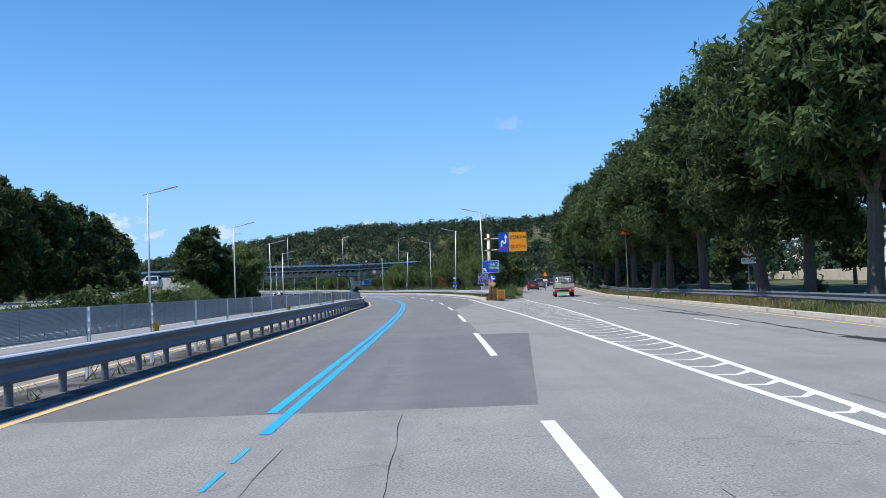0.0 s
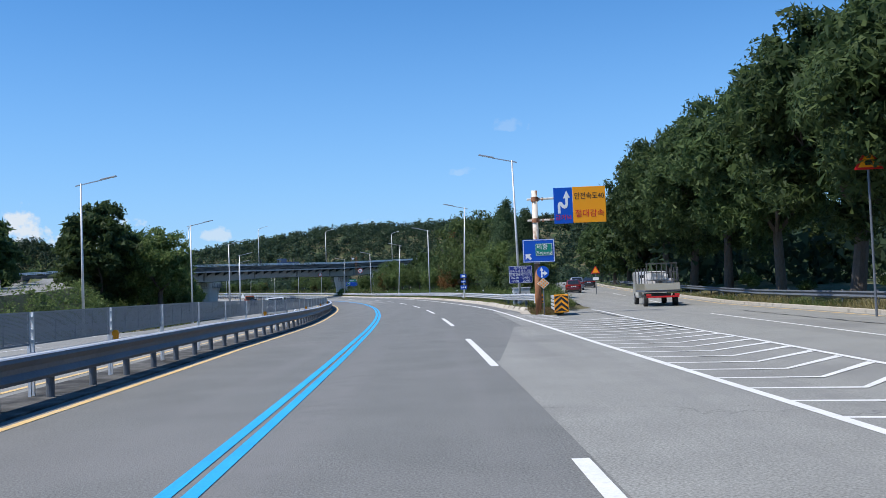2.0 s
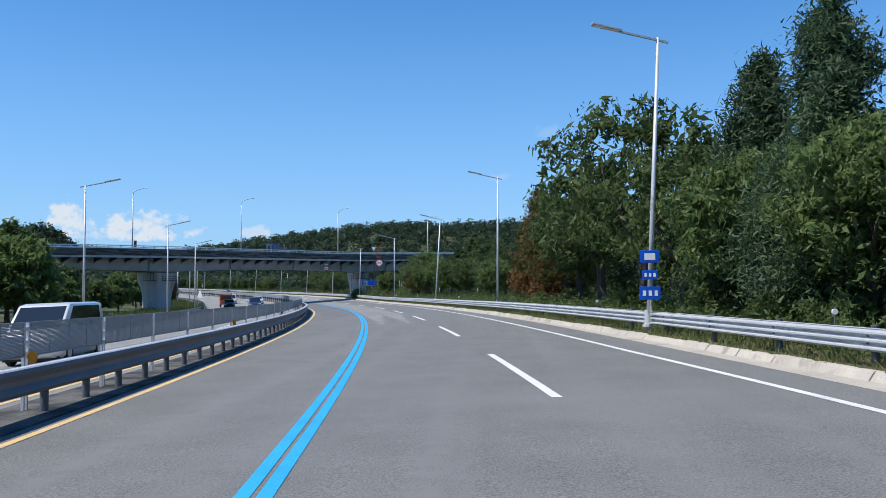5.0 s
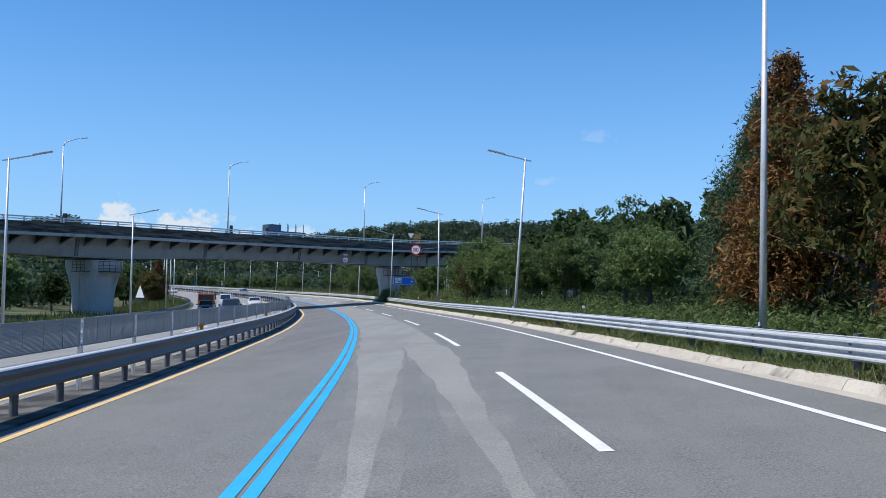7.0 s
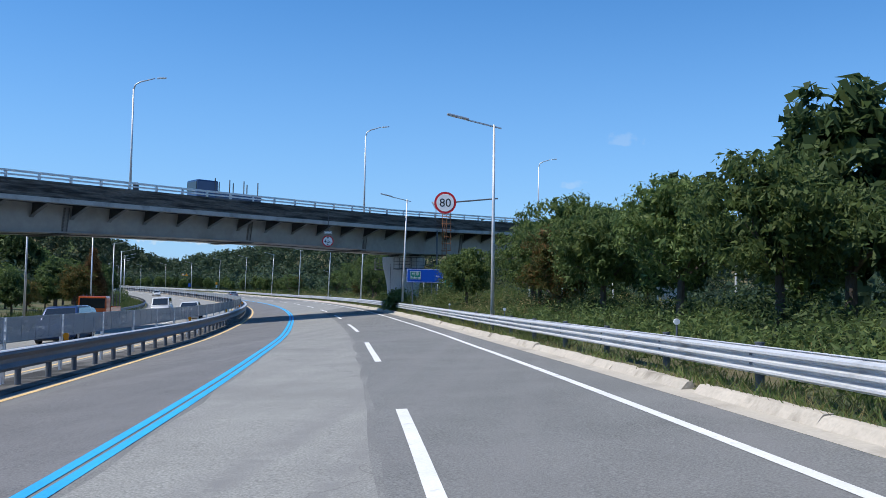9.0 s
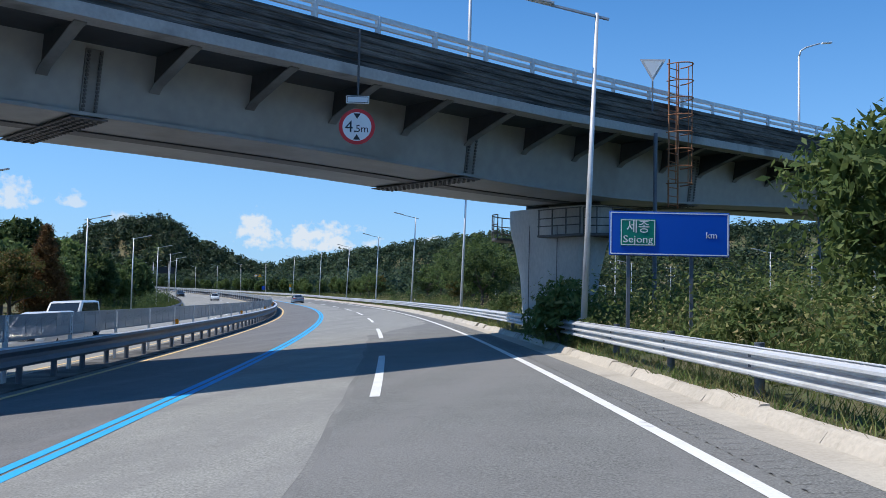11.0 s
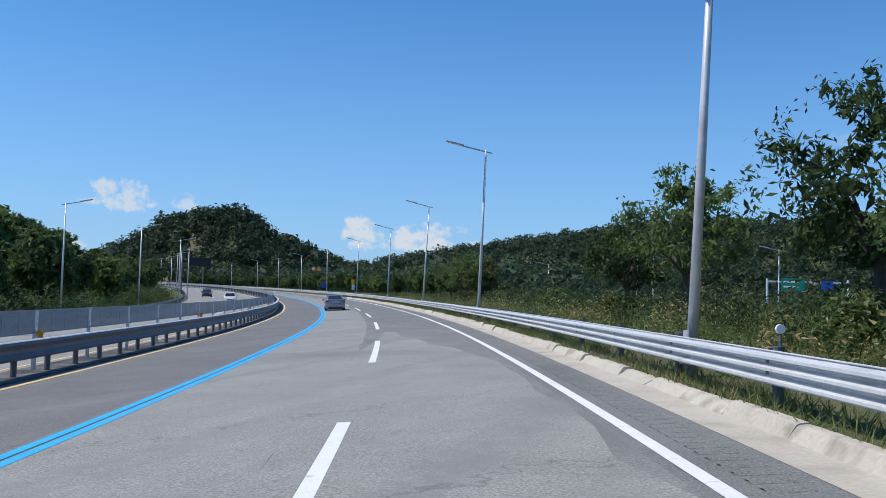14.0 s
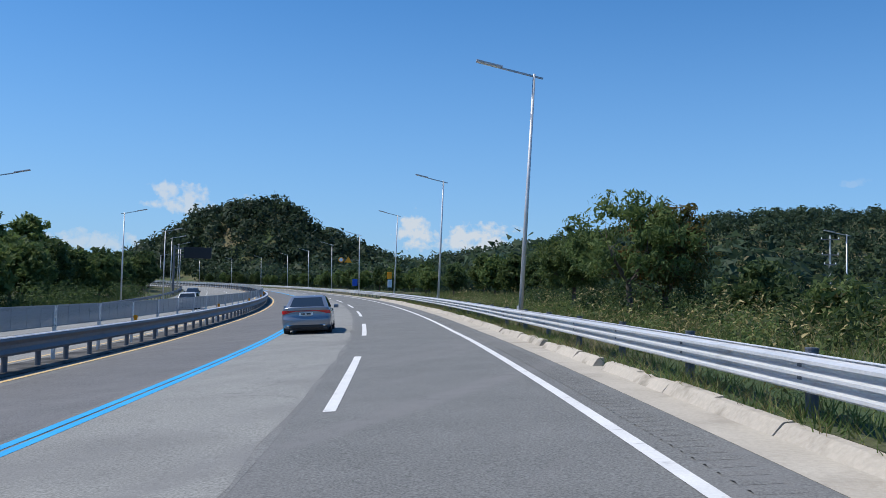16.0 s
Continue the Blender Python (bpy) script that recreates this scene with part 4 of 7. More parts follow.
def lamp(base, top, arm, reach=2.15, label="slim grey street lamp with a flat straight arm"):
    """Tapered pole from base to top, a level arm with a flat lantern, and a short stub behind."""
    base, top, arm = Vector(base), Vector(top), Vector(arm).normalized()
    t = thing("street_lamp", Matrix.Translation(base), label, "street lamp", "street lamps")
    up = top - base
    b = bmesh.new()
    tube(b, (0, 0, -0.8), up + up.normalized() * 0.12, 0.098, 0.05, 12)
    smooth(part("pole", b, M_POLE, t))
    b = bmesh.new()
    tube(b, (0, 0, -0.05), (0, 0, 0.05), 0.17, n=12)
    tube(b, (0, 0, 0.05), (0, 0, 0.5), 0.115, 0.105, 12)
    part("base_sleeve", b, M_POLE, t)
    rise = Vector((0, 0, 0.06))
    q = Matrix.Translation(up) @ Matrix((arm, Vector((-arm.y, arm.x, 0)), Vector((0, 0, 1)))).transposed().to_4x4() @ Matrix.Rotation(radians(-9), 4, "Y")
    b = bmesh.new()
    box(b, (reach * 0.28 - 0.12, 0, 0.03), (reach * 0.62 + 0.3, 0.075, 0.06), q)
    part("arm", b, M_LAMP, t)
    b = bmesh.new()
    box(b, (reach * 0.80, 0, 0.07), (reach * 0.46, 0.26, 0.075), q, bevel=0.02)
    lantern = part("lantern", b, M_LAMP, t)
    b = bmesh.new()
    box(b, (reach * 0.80, 0, 0.029), (reach * 0.4, 0.2, 0.012), q)
    part("lens", b, M_LENS, lantern)
    return t


def right_lamp(tx, ty, tz, bx, by):
    s, d = where(bx, by)
    a = line_at(s)[2]
    lamp((bx, by, climb(s) + (d * bank(s) + 0.35 if d < 7 else 7 * bank(s) + 0.5)), (tx, ty, tz), (-math.cos(a), -math.sin(a), 0.05))


for tx, ty, tz, bx, by in ((4.32, 101.3, 9.72, 4.54, 101.6), (2.01, 135.65, 9.76, 1.62, 135.9), (-2.42, 171.88, 9.9, -2.44, 172.1), (-7.87, 201.92, 9.39, -8.42, 202.2),
                           (-16.07, 237.46, 9.53, -16.06, 237.8), (-25.06, 268.88, 9.59, -25.37, 269.18), (-34.92, 299.36, 9.77, -35.22, 299.65), (-46.21, 329.54, 9.96, -46.57, 329.81),
                           (-59.54, 360.42, 10.35, -59.82, 360.64), (-74.46, 391.81, 10.96, -74.93, 392.04), (-91.65, 423.63, 11.68, -91.95, 423.82), (-109.57, 452.44, 12.1, -109.83, 452.59)):
    right_lamp(tx, ty, tz, bx, by)
for s in (507, 543, 581, 616, 652, 687, 722):
    top, foot = spot(s, 6.3, 9.1), spot(s, 6.5)
    right_lamp(top.x, top.y, top.z, foot.x, foot.y)
far_tops = [(-20.6, 33.0, 9.2), (-21.35, 65.59, 9.08), (-22.6, 97.87, 8.79), (-25.09, 130.94, 8.63), (-29.03, 163.36, 8.49), (-34.85, 195.64, 8.39),
                           (-42.07, 227.16, 8.31), (-51.79, 259.03, 8.41), (-63.0, 289.79, 8.62), (-75.38, 319.23, 8.82), (-88.37, 347.82, 9.1), (-101.31, 375.57, 9.63),
                           (-114.68, 402.7, 10.03), (-128.98, 430.2, 10.5), (-145.88, 456.32, 10.92)]
for s in (526, 558, 592, 626, 660):
    top = spot(s, -22.3, 9.4)
    far_tops.append((top.x, top.y, top.z))
for tx, ty, tz in far_tops:
    s, d = where(tx, ty)
    a = line_at(s)[2]
    lamp((tx, ty, climb(s) - 21 * bank(s) - 0.1), (tx, ty, tz), (math.cos(a), math.sin(a), 0.05))

# ---------------------------------------------------------------- the overpass
BR_A = Vector((-26.48, 272.12, 0))
BR_DIR0 = 34.8


def bridge_at(u):
    """Near edge of the deck u metres along it; the plan bends, more so towards the slip road."""
    n = 40
    bow = 0.147 if u < 0 else 0.118
    p = BR_A.copy()
    for k in range(n):
        a = radians(BR_DIR0 + bow * u * (k + 0.5) / n)
        p += Vector((math.sin(a), math.cos(a), 0)) * (u / n)
    a = radians(BR_DIR0 + bow * u)
    return p, Vector((math.sin(a), math.cos(a), 0)), Vector((-math.cos(a), math.sin(a), 0))


def bridge_rise(u):
    """The deck falls towards the slip road."""
    return -0.31 + 0.033 * max(u, 0) - 0.0164 * max(-u, 0) - 0.0324 * max(-u - 35, 0) ** 2 / 100


def bridge_pt(u, across, z):
    p, t, n = bridge_at(u)
    return p + n * across + Vector((0, 0, z + bridge_rise(u)))


BW = 9.2
U0, U1 = -92.0, 72.0
us = np.arange(U0, U1 + 0.1, 4.0)
bridge = thing("overpass", Matrix(), "grey steel girder overpass with stained concrete deck edge crossing the road", "bridge")


def along(prof, material, name, label="", step=us):
    b = bmesh.new()
    loft(b, [[bridge_pt(float(u), a, z) for a, z in prof] for u in step])
    return part(name, b, material, bridge, label)


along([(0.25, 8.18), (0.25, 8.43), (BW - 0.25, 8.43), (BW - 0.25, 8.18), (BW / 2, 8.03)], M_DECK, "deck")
courses = [(0, 8.06)]
for k in range(5):
    courses += [(0, 8.2 + 0.17 * k), (0.03, 8.21 + 0.17 * k), (0.03, 8.23 + 0.17 * k), (0, 8.24 + 0.17 * k)]
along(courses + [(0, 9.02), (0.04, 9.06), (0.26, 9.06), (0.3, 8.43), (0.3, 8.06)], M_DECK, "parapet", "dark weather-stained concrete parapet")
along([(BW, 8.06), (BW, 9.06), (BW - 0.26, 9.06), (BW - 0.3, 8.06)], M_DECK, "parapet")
along([(-0.05, 7.80), (-0.05, 8.08), (0.5, 8.08), (0.5, 7.80)], M_DECK_LIP, "deck_lip", "pale grey steel edge beam")
along([(BW + 0.05, 7.80), (BW + 0.05, 8.08), (BW - 0.5, 8.08), (BW - 0.5, 7.80)], M_DECK_LIP, "deck_lip")
# deck underside, its shade carried by the dark colour
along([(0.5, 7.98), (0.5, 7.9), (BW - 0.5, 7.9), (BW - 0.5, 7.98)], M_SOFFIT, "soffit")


def keel(u):
    """Underside of the girder, deeper over the piers."""
    return 6.28 - 0.42 * max(math.exp(-((u - c) / 10) ** 2) for c in (-40, 6.75, 52))


for name, label, sec in (("girder", "grey painted steel box girder", lambda z: [(2.2, 7.93), (2.45, z + 0.03), (6.75, z + 0.03), (7.0, 7.93)]),
                         ("bottom_flange", "", lambda z: [(2.3, z), (2.3, z + 0.08), (6.9, z + 0.08), (6.9, z)])):
    b = bmesh.new()
    loft(b, [[bridge_pt(float(u), a, z) for a, z in sec(keel(u))] for u in np.arange(U0, U1 + 0.1, 2.0)])
    part(name, b, M_STEEL_PAINT, bridge, label)
for u in np.arange(U0 + 2, U1, 2.6):
    for near in (True, False):
        b = bmesh.new()
        a0, a1 = (0.3, 2.3) if near else (BW - 0.3, BW - 2.3)
        p, t, n = bridge_at(float(u))
        curve = [(0.0, 7.8), (0.12, 7.74), (0.9, 7.2), (1.0, 7.05)]
        low = [bridge_pt(float(u), a0 + (a1 - a0) * f, z) for f, z in curve]
        q = [bridge_pt(float(u), a0, 7.92)] + low + [bridge_pt(float(u), a1, 7.92)]
        loft(b, [[x - t * 0.02 for x in q], [x + t * 0.02 for x in q]])
        # web takes the soffit colour, so overhang shade is painted on it
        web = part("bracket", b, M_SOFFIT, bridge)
        b = bmesh.new()
        loft(b, [[x - t * 0.13, x + t * 0.13, x + t * 0.13 - Vector((0, 0, 0.03)), x - t * 0.13 - Vector((0, 0, 0.03))] for x in low])
        part("bracket_flange", b, M_BRACKET, web)
for u in (-61, -44, -28, -13.5, -1.4, 11.0, 33):
    z0 = keel(u)
    b = bmesh.new()
    loft(b, [[bridge_pt(u + e, a, z) for a, z in ((2.17, 7.78), (2.41, z0 - 0.03), (6.79, z0 - 0.03), (7.03, 7.78), (6.7, 7.78), (6.6, z0 + 0.1), (2.6, z0 + 0.1), (2.4, 7.78))] for e in (-0.2, 0.2)])
    splice = part("splice", b, M_BRACKET, bridge, "bolted splice plates")
    b = bmesh.new()
    loft(b, [[bridge_pt(u + e, a, z) for a, z in ((2.3, z0 - 0.04), (2.3, z0 - 0.07), (6.9, z0 - 0.07), (6.9, z0 - 0.04))] for e in (-0.42, 0.42)])
    part("under_plate", b, M_STEEL_DARK, splice)
    b = bmesh.new()
    for e in (-0.14, 0.14):
        for k in range(17):
            f = k / 16
            z = 7.7 - (7.7 - z0 - 0.05) * f
            tube(b, bridge_pt(u + e, 2.17 + 0.24 * f, z), bridge_pt(u + e, 2.12 + 0.24 * f, z), 0.04, n=6)
    for e in (-0.3, -0.1, 0.1, 0.3):
        for k in range(19):
            a = 2.5 + 0.23 * k
            tube(b, bridge_pt(u + e, a, z0 - 0.06), bridge_pt(u + e, a, z0 - 0.11), 0.05, n=6)
    tagged(part("bolts", b, M_STEEL_DARK, splice), "rows of steel bolts", kind="stuff")
b = bmesh.new()
loft(b, [[bridge_pt(u, 4.6 + a, keel(u) + z) for a, z in ((-0.3, -0.004), (-0.3, -0.04), (0.3, -0.04), (0.3, -0.004))] for u in np.arange(-70, 60, 2.5)])
part("seam_plate", b, M_STEEL_DARK, bridge)

# hand rail of the deck, near and far
for across in (0.12, BW - 0.12):
    railing = part("railing", loft(bmesh.new(), [[bridge_pt(float(u), across + a, z) for a, z in ((-0.05, 9.40), (-0.05, 9.53), (0.05, 9.53), (0.05, 9.40))] for u in us]), M_GALV, bridge)
    b = bmesh.new()
    loft(b, [[bridge_pt(float(u), across + a, z) for a, z in ((-0.045, 9.2), (-0.045, 9.29), (0.045, 9.29), (0.045, 9.2))] for u in us])
    part("lower_rail", b, M_GALV, railing)
    for u in np.arange(U0 + 1, U1, 2.0):
        b = bmesh.new()
        p, t, n = bridge_at(float(u))
        q = bridge_pt(float(u), across, 0)
        box(b, (0, 0, 9.26), (0.13, 0.15, 0.5), Matrix.Translation(q), bevel=0.015)
        part("baluster", b, M_GALV, railing)


def pier(u, half, depth, foot, shift=0.0):
    """Flared concrete pier below the girder."""
    p, t, n = bridge_at(u)
    c = p + n * (4.6 + shift) + Vector((0, 0, bridge_rise(u) + 0.33))
    b = bmesh.new()
    secs = []
    for z, w, th in ((foot, half * 0.72, depth * 0.76), (1.6, half * 0.72, depth * 0.78), (2.6, half * 0.76, depth * 0.84), (3.6, half * 0.86, depth * 0.93),
                     (4.4, half * 0.97, depth * 1.03), (4.9, half, depth * 1.05), (5.35, half, depth * 1.05)):
        row = []
        for k in range(28):
            a = 2 * math.pi * k / 28
            x = w * (abs(math.cos(a)) ** 0.35) * math.copysign(1, math.cos(a))
            y = th * (abs(math.sin(a)) ** 0.6) * math.copysign(1, math.sin(a))
            row.append(c + n * x + t * y + Vector((0, 0, z)))
        secs.append(row)
    loft(b, secs)
    body = part("pier", b, M_PIER, bridge, "flared grey concrete pier")
    for a in (-1.5, 1.2):
        b = bmesh.new()
        box(b, (0, 0, 5.46), (0.9, 0.7, 0.26), Matrix.Translation(c + n * a), bevel=0.02)
        part("bearing", b, M_STEEL_DARK, body)
    # inspection balconies at both ends and a platform on the near face
    for sgn in (-1, 1):
        ctr = c + n * sgn * (half - 0.1)
        arc = [ctr + n * sgn * (1.0 * math.sin(e)) + t * (-1.25 * math.cos(e)) for e in np.linspace(0, math.pi, 13)]
        b = bmesh.new()
        loft(b, [[v + Vector((0, 0, z)) for v in arc] for z in (4.12, 4.22)])
        balcony = part("inspection_balcony", b, M_STEEL_DARK, body, "dark steel inspection balcony with hand rails")
        for z in (4.5, 4.8, 5.2):
            b = bmesh.new()
            bent(b, [v + Vector((0, 0, z)) for v in arc], 0.024, 6)
            part("hand_rail", b, M_STEEL_DARK, balcony)
        for v in arc[::2]:
            b = bmesh.new()
            tube(b, v + Vector((0, 0, 4.15)), v + Vector((0, 0, 5.22)), 0.024, n=6)
            part("hand_rail_post", b, M_STEEL_DARK, balcony)
    face = c - t * (depth + 0.02)
    q = Matrix.Translation(face) @ Matrix((n, -t, Vector((0, 0, 1)))).transposed().to_4x4()
    b = bmesh.new()
    box(b, (-1.2, 0.3, 4.17), (2.2, 0.62, 0.08), q)
    plat = part("platform", b, M_STEEL_DARK, body)
    for z in (4.55, 4.85, 5.2):
        b = bmesh.new()
        box(b, (-1.2, 0.58, z), (2.2, 0.04, 0.04), q)
        part("hand_rail", b, M_STEEL_DARK, plat)
    for e in (-2.25, -1.55, -0.85, -0.15):
        b = bmesh.new()
        box(b, (e, 0.58, 4.7), (0.04, 0.04, 1.05), q)
        part("hand_rail_post", b, M_STEEL_DARK, plat)
    for e in (-0.6, 0.9):
        b = bmesh.new()
        box(b, (e, -0.005, 2.2), (0.03, 0.02, 5.4), q)
        part("joint", b, M_STEEL_DARK, body)


pier(6.75, 2.4, 0.8, -1.5, 1.1)
pier(-40.0, 2.7, 2.0, -2.5, 0.6)
pier(52.0, 2.4, 0.85, -3.5)
b = bmesh.new()
loft(b, [[bridge_pt(u, a, z) for a, z in ((0.3, 7.9), (BW - 0.3, 7.9), (BW - 0.3, -1.5), (0.3, -1.5))] for u in (U0, U0 + 5)])
part("abutment", b, M_PIER, bridge, "grey concrete abutment")

# drain pipes beside the near pier
for u, a in ((5.1, -0.1), (17.0, 0.0)):
    b = bmesh.new()
    bent(b, [bridge_pt(u, a, 7.9), bridge_pt(u, a, 5.0), bridge_pt(u, a, 2.6), bridge_pt(u, a, -0.2)], 0.07)
    part("drain_pipe", b, M_GALV_DULL_SHADE, bridge)


def deck_lamp(x, y, foot, top, heading, reach=2.2, lights=False):
    base = Vector((x, y, foot))
    t = thing("deck_lamp", Matrix.Translation(base), "pale tapered lamp with a curved arm standing on the overpass", "street lamp", "overpass lamps")
    h = top - foot
    b = bmesh.new()
    dx = Vector((math.sin(radians(heading)), math.cos(radians(heading)), 0))
    tube(b, (0, 0, 0), (0, 0, h - 0.7), 0.095, 0.06, 12)
    bent(b, [(0, 0, h - 0.75), dx * 0.12 + Vector((0, 0, h - 0.35)), dx * 0.5 + Vector((0, 0, h - 0.1)), dx * (reach - 0.5) + Vector((0, 0, h + 0.25))], [0.06, 0.055, 0.05, 0.04])
    smooth(part("pole", b, M_POLE, t))
    b = bmesh.new()
    q = dx * reach + Vector((0, 0, h + 0.33))
    box(b, (0, 0, 0), (0.7, 0.22, 0.1), Matrix.Translation(q) @ Matrix.Rotation(radians(90 - heading), 4, "Z") @ Matrix.Rotation(-0.15, 4, "Y"), bevel=0.03)
    part("lantern", b, M_S_WHITE, t)
    if lights:
        b = bmesh.new()
        box(b, dx * 0.45 + Vector((0, -0.1, 1.75)), (0.36, 0.3, 1.0), bevel=0.04)
        part("signal_head", b, M_S_BLACK, t, "black traffic signal seen from behind")
    return t


for u, a, top, lit in ((-41.5, 8.95, 17.4, True), (-19.4, 8.95, 17.8, True), (4.6, 8.95, 17.9, False), (31.2, 8.95, 18.1, False)):
    q = bridge_pt(u, a, 0)
    deck_lamp(q.x, q.y, 8.4 + q.z, top, 62, 2.0, lit)

# ---------------------------------------------------------------- signs
def board(name, w, h, material, parent, x, y, z, label="", thick=0.04, bevel=0.03):
    b = bmesh.new()
    box(b, (0, 0, 0), (w, thick, h), bevel=min(bevel, thick * 0.4))
    ob = part(name, b, material, parent, label)
    ob.matrix_basis = Matrix.Translation((x, y, z))
    return ob


def flat(name, pts, material, parent, y, label="", thick=-0.006):
    b = bmesh.new()
    plate(b, pts, thick)
    ob = part(name, b, material, parent, label)
    ob.matrix_basis = Matrix.Translation((0, y, 0))
    return ob


def frame_border(parent, w, h, x, z, y, material, t=0.04, inset=0.05):
    b = bmesh.new()
    for cx, cz, sx, sz in ((0, h / 2 - inset, w - 2 * inset, t), (0, -h / 2 + inset, w - 2 * inset, t), (w / 2 - inset, 0, t, h - 2 * inset), (-w / 2 + inset, 0, t, h - 2 * inset)):
        box(b, (x + cx, y, z + cz), (sx, 0.006, sz))
    return part("border", b, material, parent)


# rusty mast of the gore with two boards
mast = thing("sign_mast", pose(4.64, 91.2, 0.0, 0, 0, 0), "rust-streaked cream steel mast carrying two road signs in dry weeds", "sign post")
b = bmesh.new()
tube(b, (0, 0, -0.2), (0, 0, 6.72), 0.17, 0.15, 20)
smooth(part("mast", b, M_RUST, mast))
b = bmesh.new()
tube(b, (0, 0, 0.0), (0, 0, 2.75), 0.174, 0.168, 20)
smooth(part("mast_foot", b, M_RUST_DARK, mast, "dark rusted lower mast"))
for z in (6.25, 5.1):
    b = bmesh.new()
    tube(b, (-0.42, 0, z), (1.7, 0, z + 0.02), 0.055, n=10)
    arm = part("arm", b, M_RUST, mast)
    b = bmesh.new()
    tube(b, (0, 0, z - 0.12), (0, 0, z + 0.12), 0.2, n=16)
    for e in (0.22, 0.42):
        box(b, (e, 0, z), (0.1, 0.1, 0.16))
    part("clamp", b, M_RUST_DARK, arm)
SX = 1.02
blue_bd = board("curve_sign", 1.02, 1.95, M_S_BLUE, mast, SX + 0.51, -0.12, 5.84, "blue panel with white bend arrow")
amber_bd = board("slow_sign", 1.78, 1.95, M_S_YELLOW, mast, SX + 1.92, -0.12, 5.86, "amber panel with black and red lettering")
bend = [(-0.30, -0.42), (-0.30, 0.02), (-0.26, 0.16), (-0.16, 0.22), (-0.06, 0.18), (0.0, 0.08), (0.06, 0.02), (0.12, 0.08), (0.12, 0.40), (0.0, 0.38), (0.18, 0.82),
        (0.38, 0.42), (0.26, 0.40), (0.26, 0.06), (0.20, -0.12), (0.06, -0.18), (-0.06, -0.12), (-0.12, -0.02), (-0.15, 0.0), (-0.16, -0.04), (-0.16, -0.42)]
flat("arrow", bend, M_S_WHITE, blue_bd, -0.022)
words("lettering", "급커브", 0.32, M_S_RED, blue_bd, 0.0, -0.026, -0.66, width=0.86)
words("lettering", "안전속도40", 0.40, M_S_BLACK, amber_bd, 0, -0.026, 0.45, width=1.6)
words("lettering", "절대감속", 0.44, M_S_RED, amber_bd, 0, -0.026, -0.5, width=1.56)
sj = board("direction_sign", 1.72, 1.24, M_S_BLUE, mast, 0.09, -0.24, 3.44, "blue direction board with a green name panel")
frame_border(sj, 1.72, 1.24, 0, 0, -0.024, M_S_WHITE, 0.03, 0.04)
gp = board("name_panel", 0.92, 0.66, M_S_GREEN, sj, 0.28, -0.028, 0.06, thick=0.012)
frame_border(gp, 0.92, 0.66, 0, 0, -0.01, M_S_WHITE, 0.02, 0.03)
words("lettering", "세종", 0.34, M_S_WHITE, gp, -0.1, -0.012, 0.13, width=0.6)
words("lettering", "Sejong", 0.25, M_S_WHITE, gp, 0.02, -0.012, -0.17, width=0.8)
flat("arrow", [(-0.72, -0.16), (-0.42, -0.16), (-0.51, -0.26), (-0.38, -0.40), (-0.47, -0.50), (-0.61, -0.36), (-0.72, -0.46)], M_S_WHITE, sj, -0.024)

# blue arrow disc with a studded diamond under it
sp = thing("arrow_sign", pose(4.86, 90.6, 0.0), "round blue arrow sign over an amber studded diamond", "road sign")
b = bmesh.new()
tube(b, (0, 0, -0.1), (0, 0, 2.6), 0.035, n=10)
part("post", b, M_GALV_DULL_SHADE, sp)
b = bmesh.new()
plate(b, ring_pts(0, 2.28, 0.33), 0.02)
disc = part("disc", b, M_S_BLUE, sp)
disc.matrix_basis = Matrix.Translation((0, -0.06, 0))
b = bmesh.new()
plate(b, [(-0.1, 2.0), (-0.1, 2.36), (-0.17, 2.36), (-0.07, 2.54), (0.03, 2.36), (-0.03, 2.36), (-0.03, 2.28), (0.08, 2.28), (0.08, 2.36), (0.24, 2.22), (0.08, 2.08), (0.08, 2.16), (-0.03, 2.16), (-0.03, 2.0)], -0.008)
part("arrow", b, M_S_WHITE, disc).matrix_basis = Matrix.Translation((0, -0.004, 0))
b = bmesh.new()
plate(b, [(0, 1.38), (0.33, 1.68), (0, 1.98), (-0.33, 1.68)], 0.02)
dia = part("diamond", b, M_S_PINK, sp)
dia.matrix_basis = Matrix.Translation((0, -0.06, 0))
b = bmesh.new()
for i in range(3):
    for j in range(3):
        x, z = (i - j) * 0.105, 1.68 + (i + j - 2) * 0.095
        plate(b, ring_pts(x, z, 0.052, 10), -0.025)
part("studs", b, M_S_YELLOW, dia).matrix_basis = Matrix.Translation((0, -0.004, 0))


def stripes(parent, w, h, x, z, y, chev=True):
    """Black chevrons or slants over an amber board."""
    b = bmesh.new()
    n = 4 if chev else 3
    for k in range(-1, n):
        z0 = -h / 2 + h * (k + 0.25) / (n - 1 if chev else 2)
        lim = lambda v: min(max(v, -h / 2), h / 2)
        t = h * (0.17 if chev else 0.22)
        for sgn in (-1, 1) if chev else (1,):
            if chev:
                q = [(0, z0), (0, z0 + t), (sgn * w / 2, z0 + t - w * 0.42), (sgn * w / 2, z0 - w * 0.42)]
            else:
                q = [(-w / 2, z0 - w * 0.6), (-w / 2, z0 - w * 0.6 + t), (w / 2, z0 + t), (w / 2, z0)]
            q = [(x + a, z + lim(c)) for a, c in q]
            if abs(q[0][1] - q[1][1]) + abs(q[2][1] - q[3][1]) > 0.02:
                if abs(q[0][1] - q[1][1]) < 1e-4:
                    q.pop(0)
                elif abs(q[2][1] - q[3][1]) < 1e-4:
                    q.pop(2)
                plate(b, q, -0.008)
    ob = part("stripes", b, M_S_BLACK, parent)
    ob.matrix_basis = Matrix.Translation((0, y, 0))
    return ob


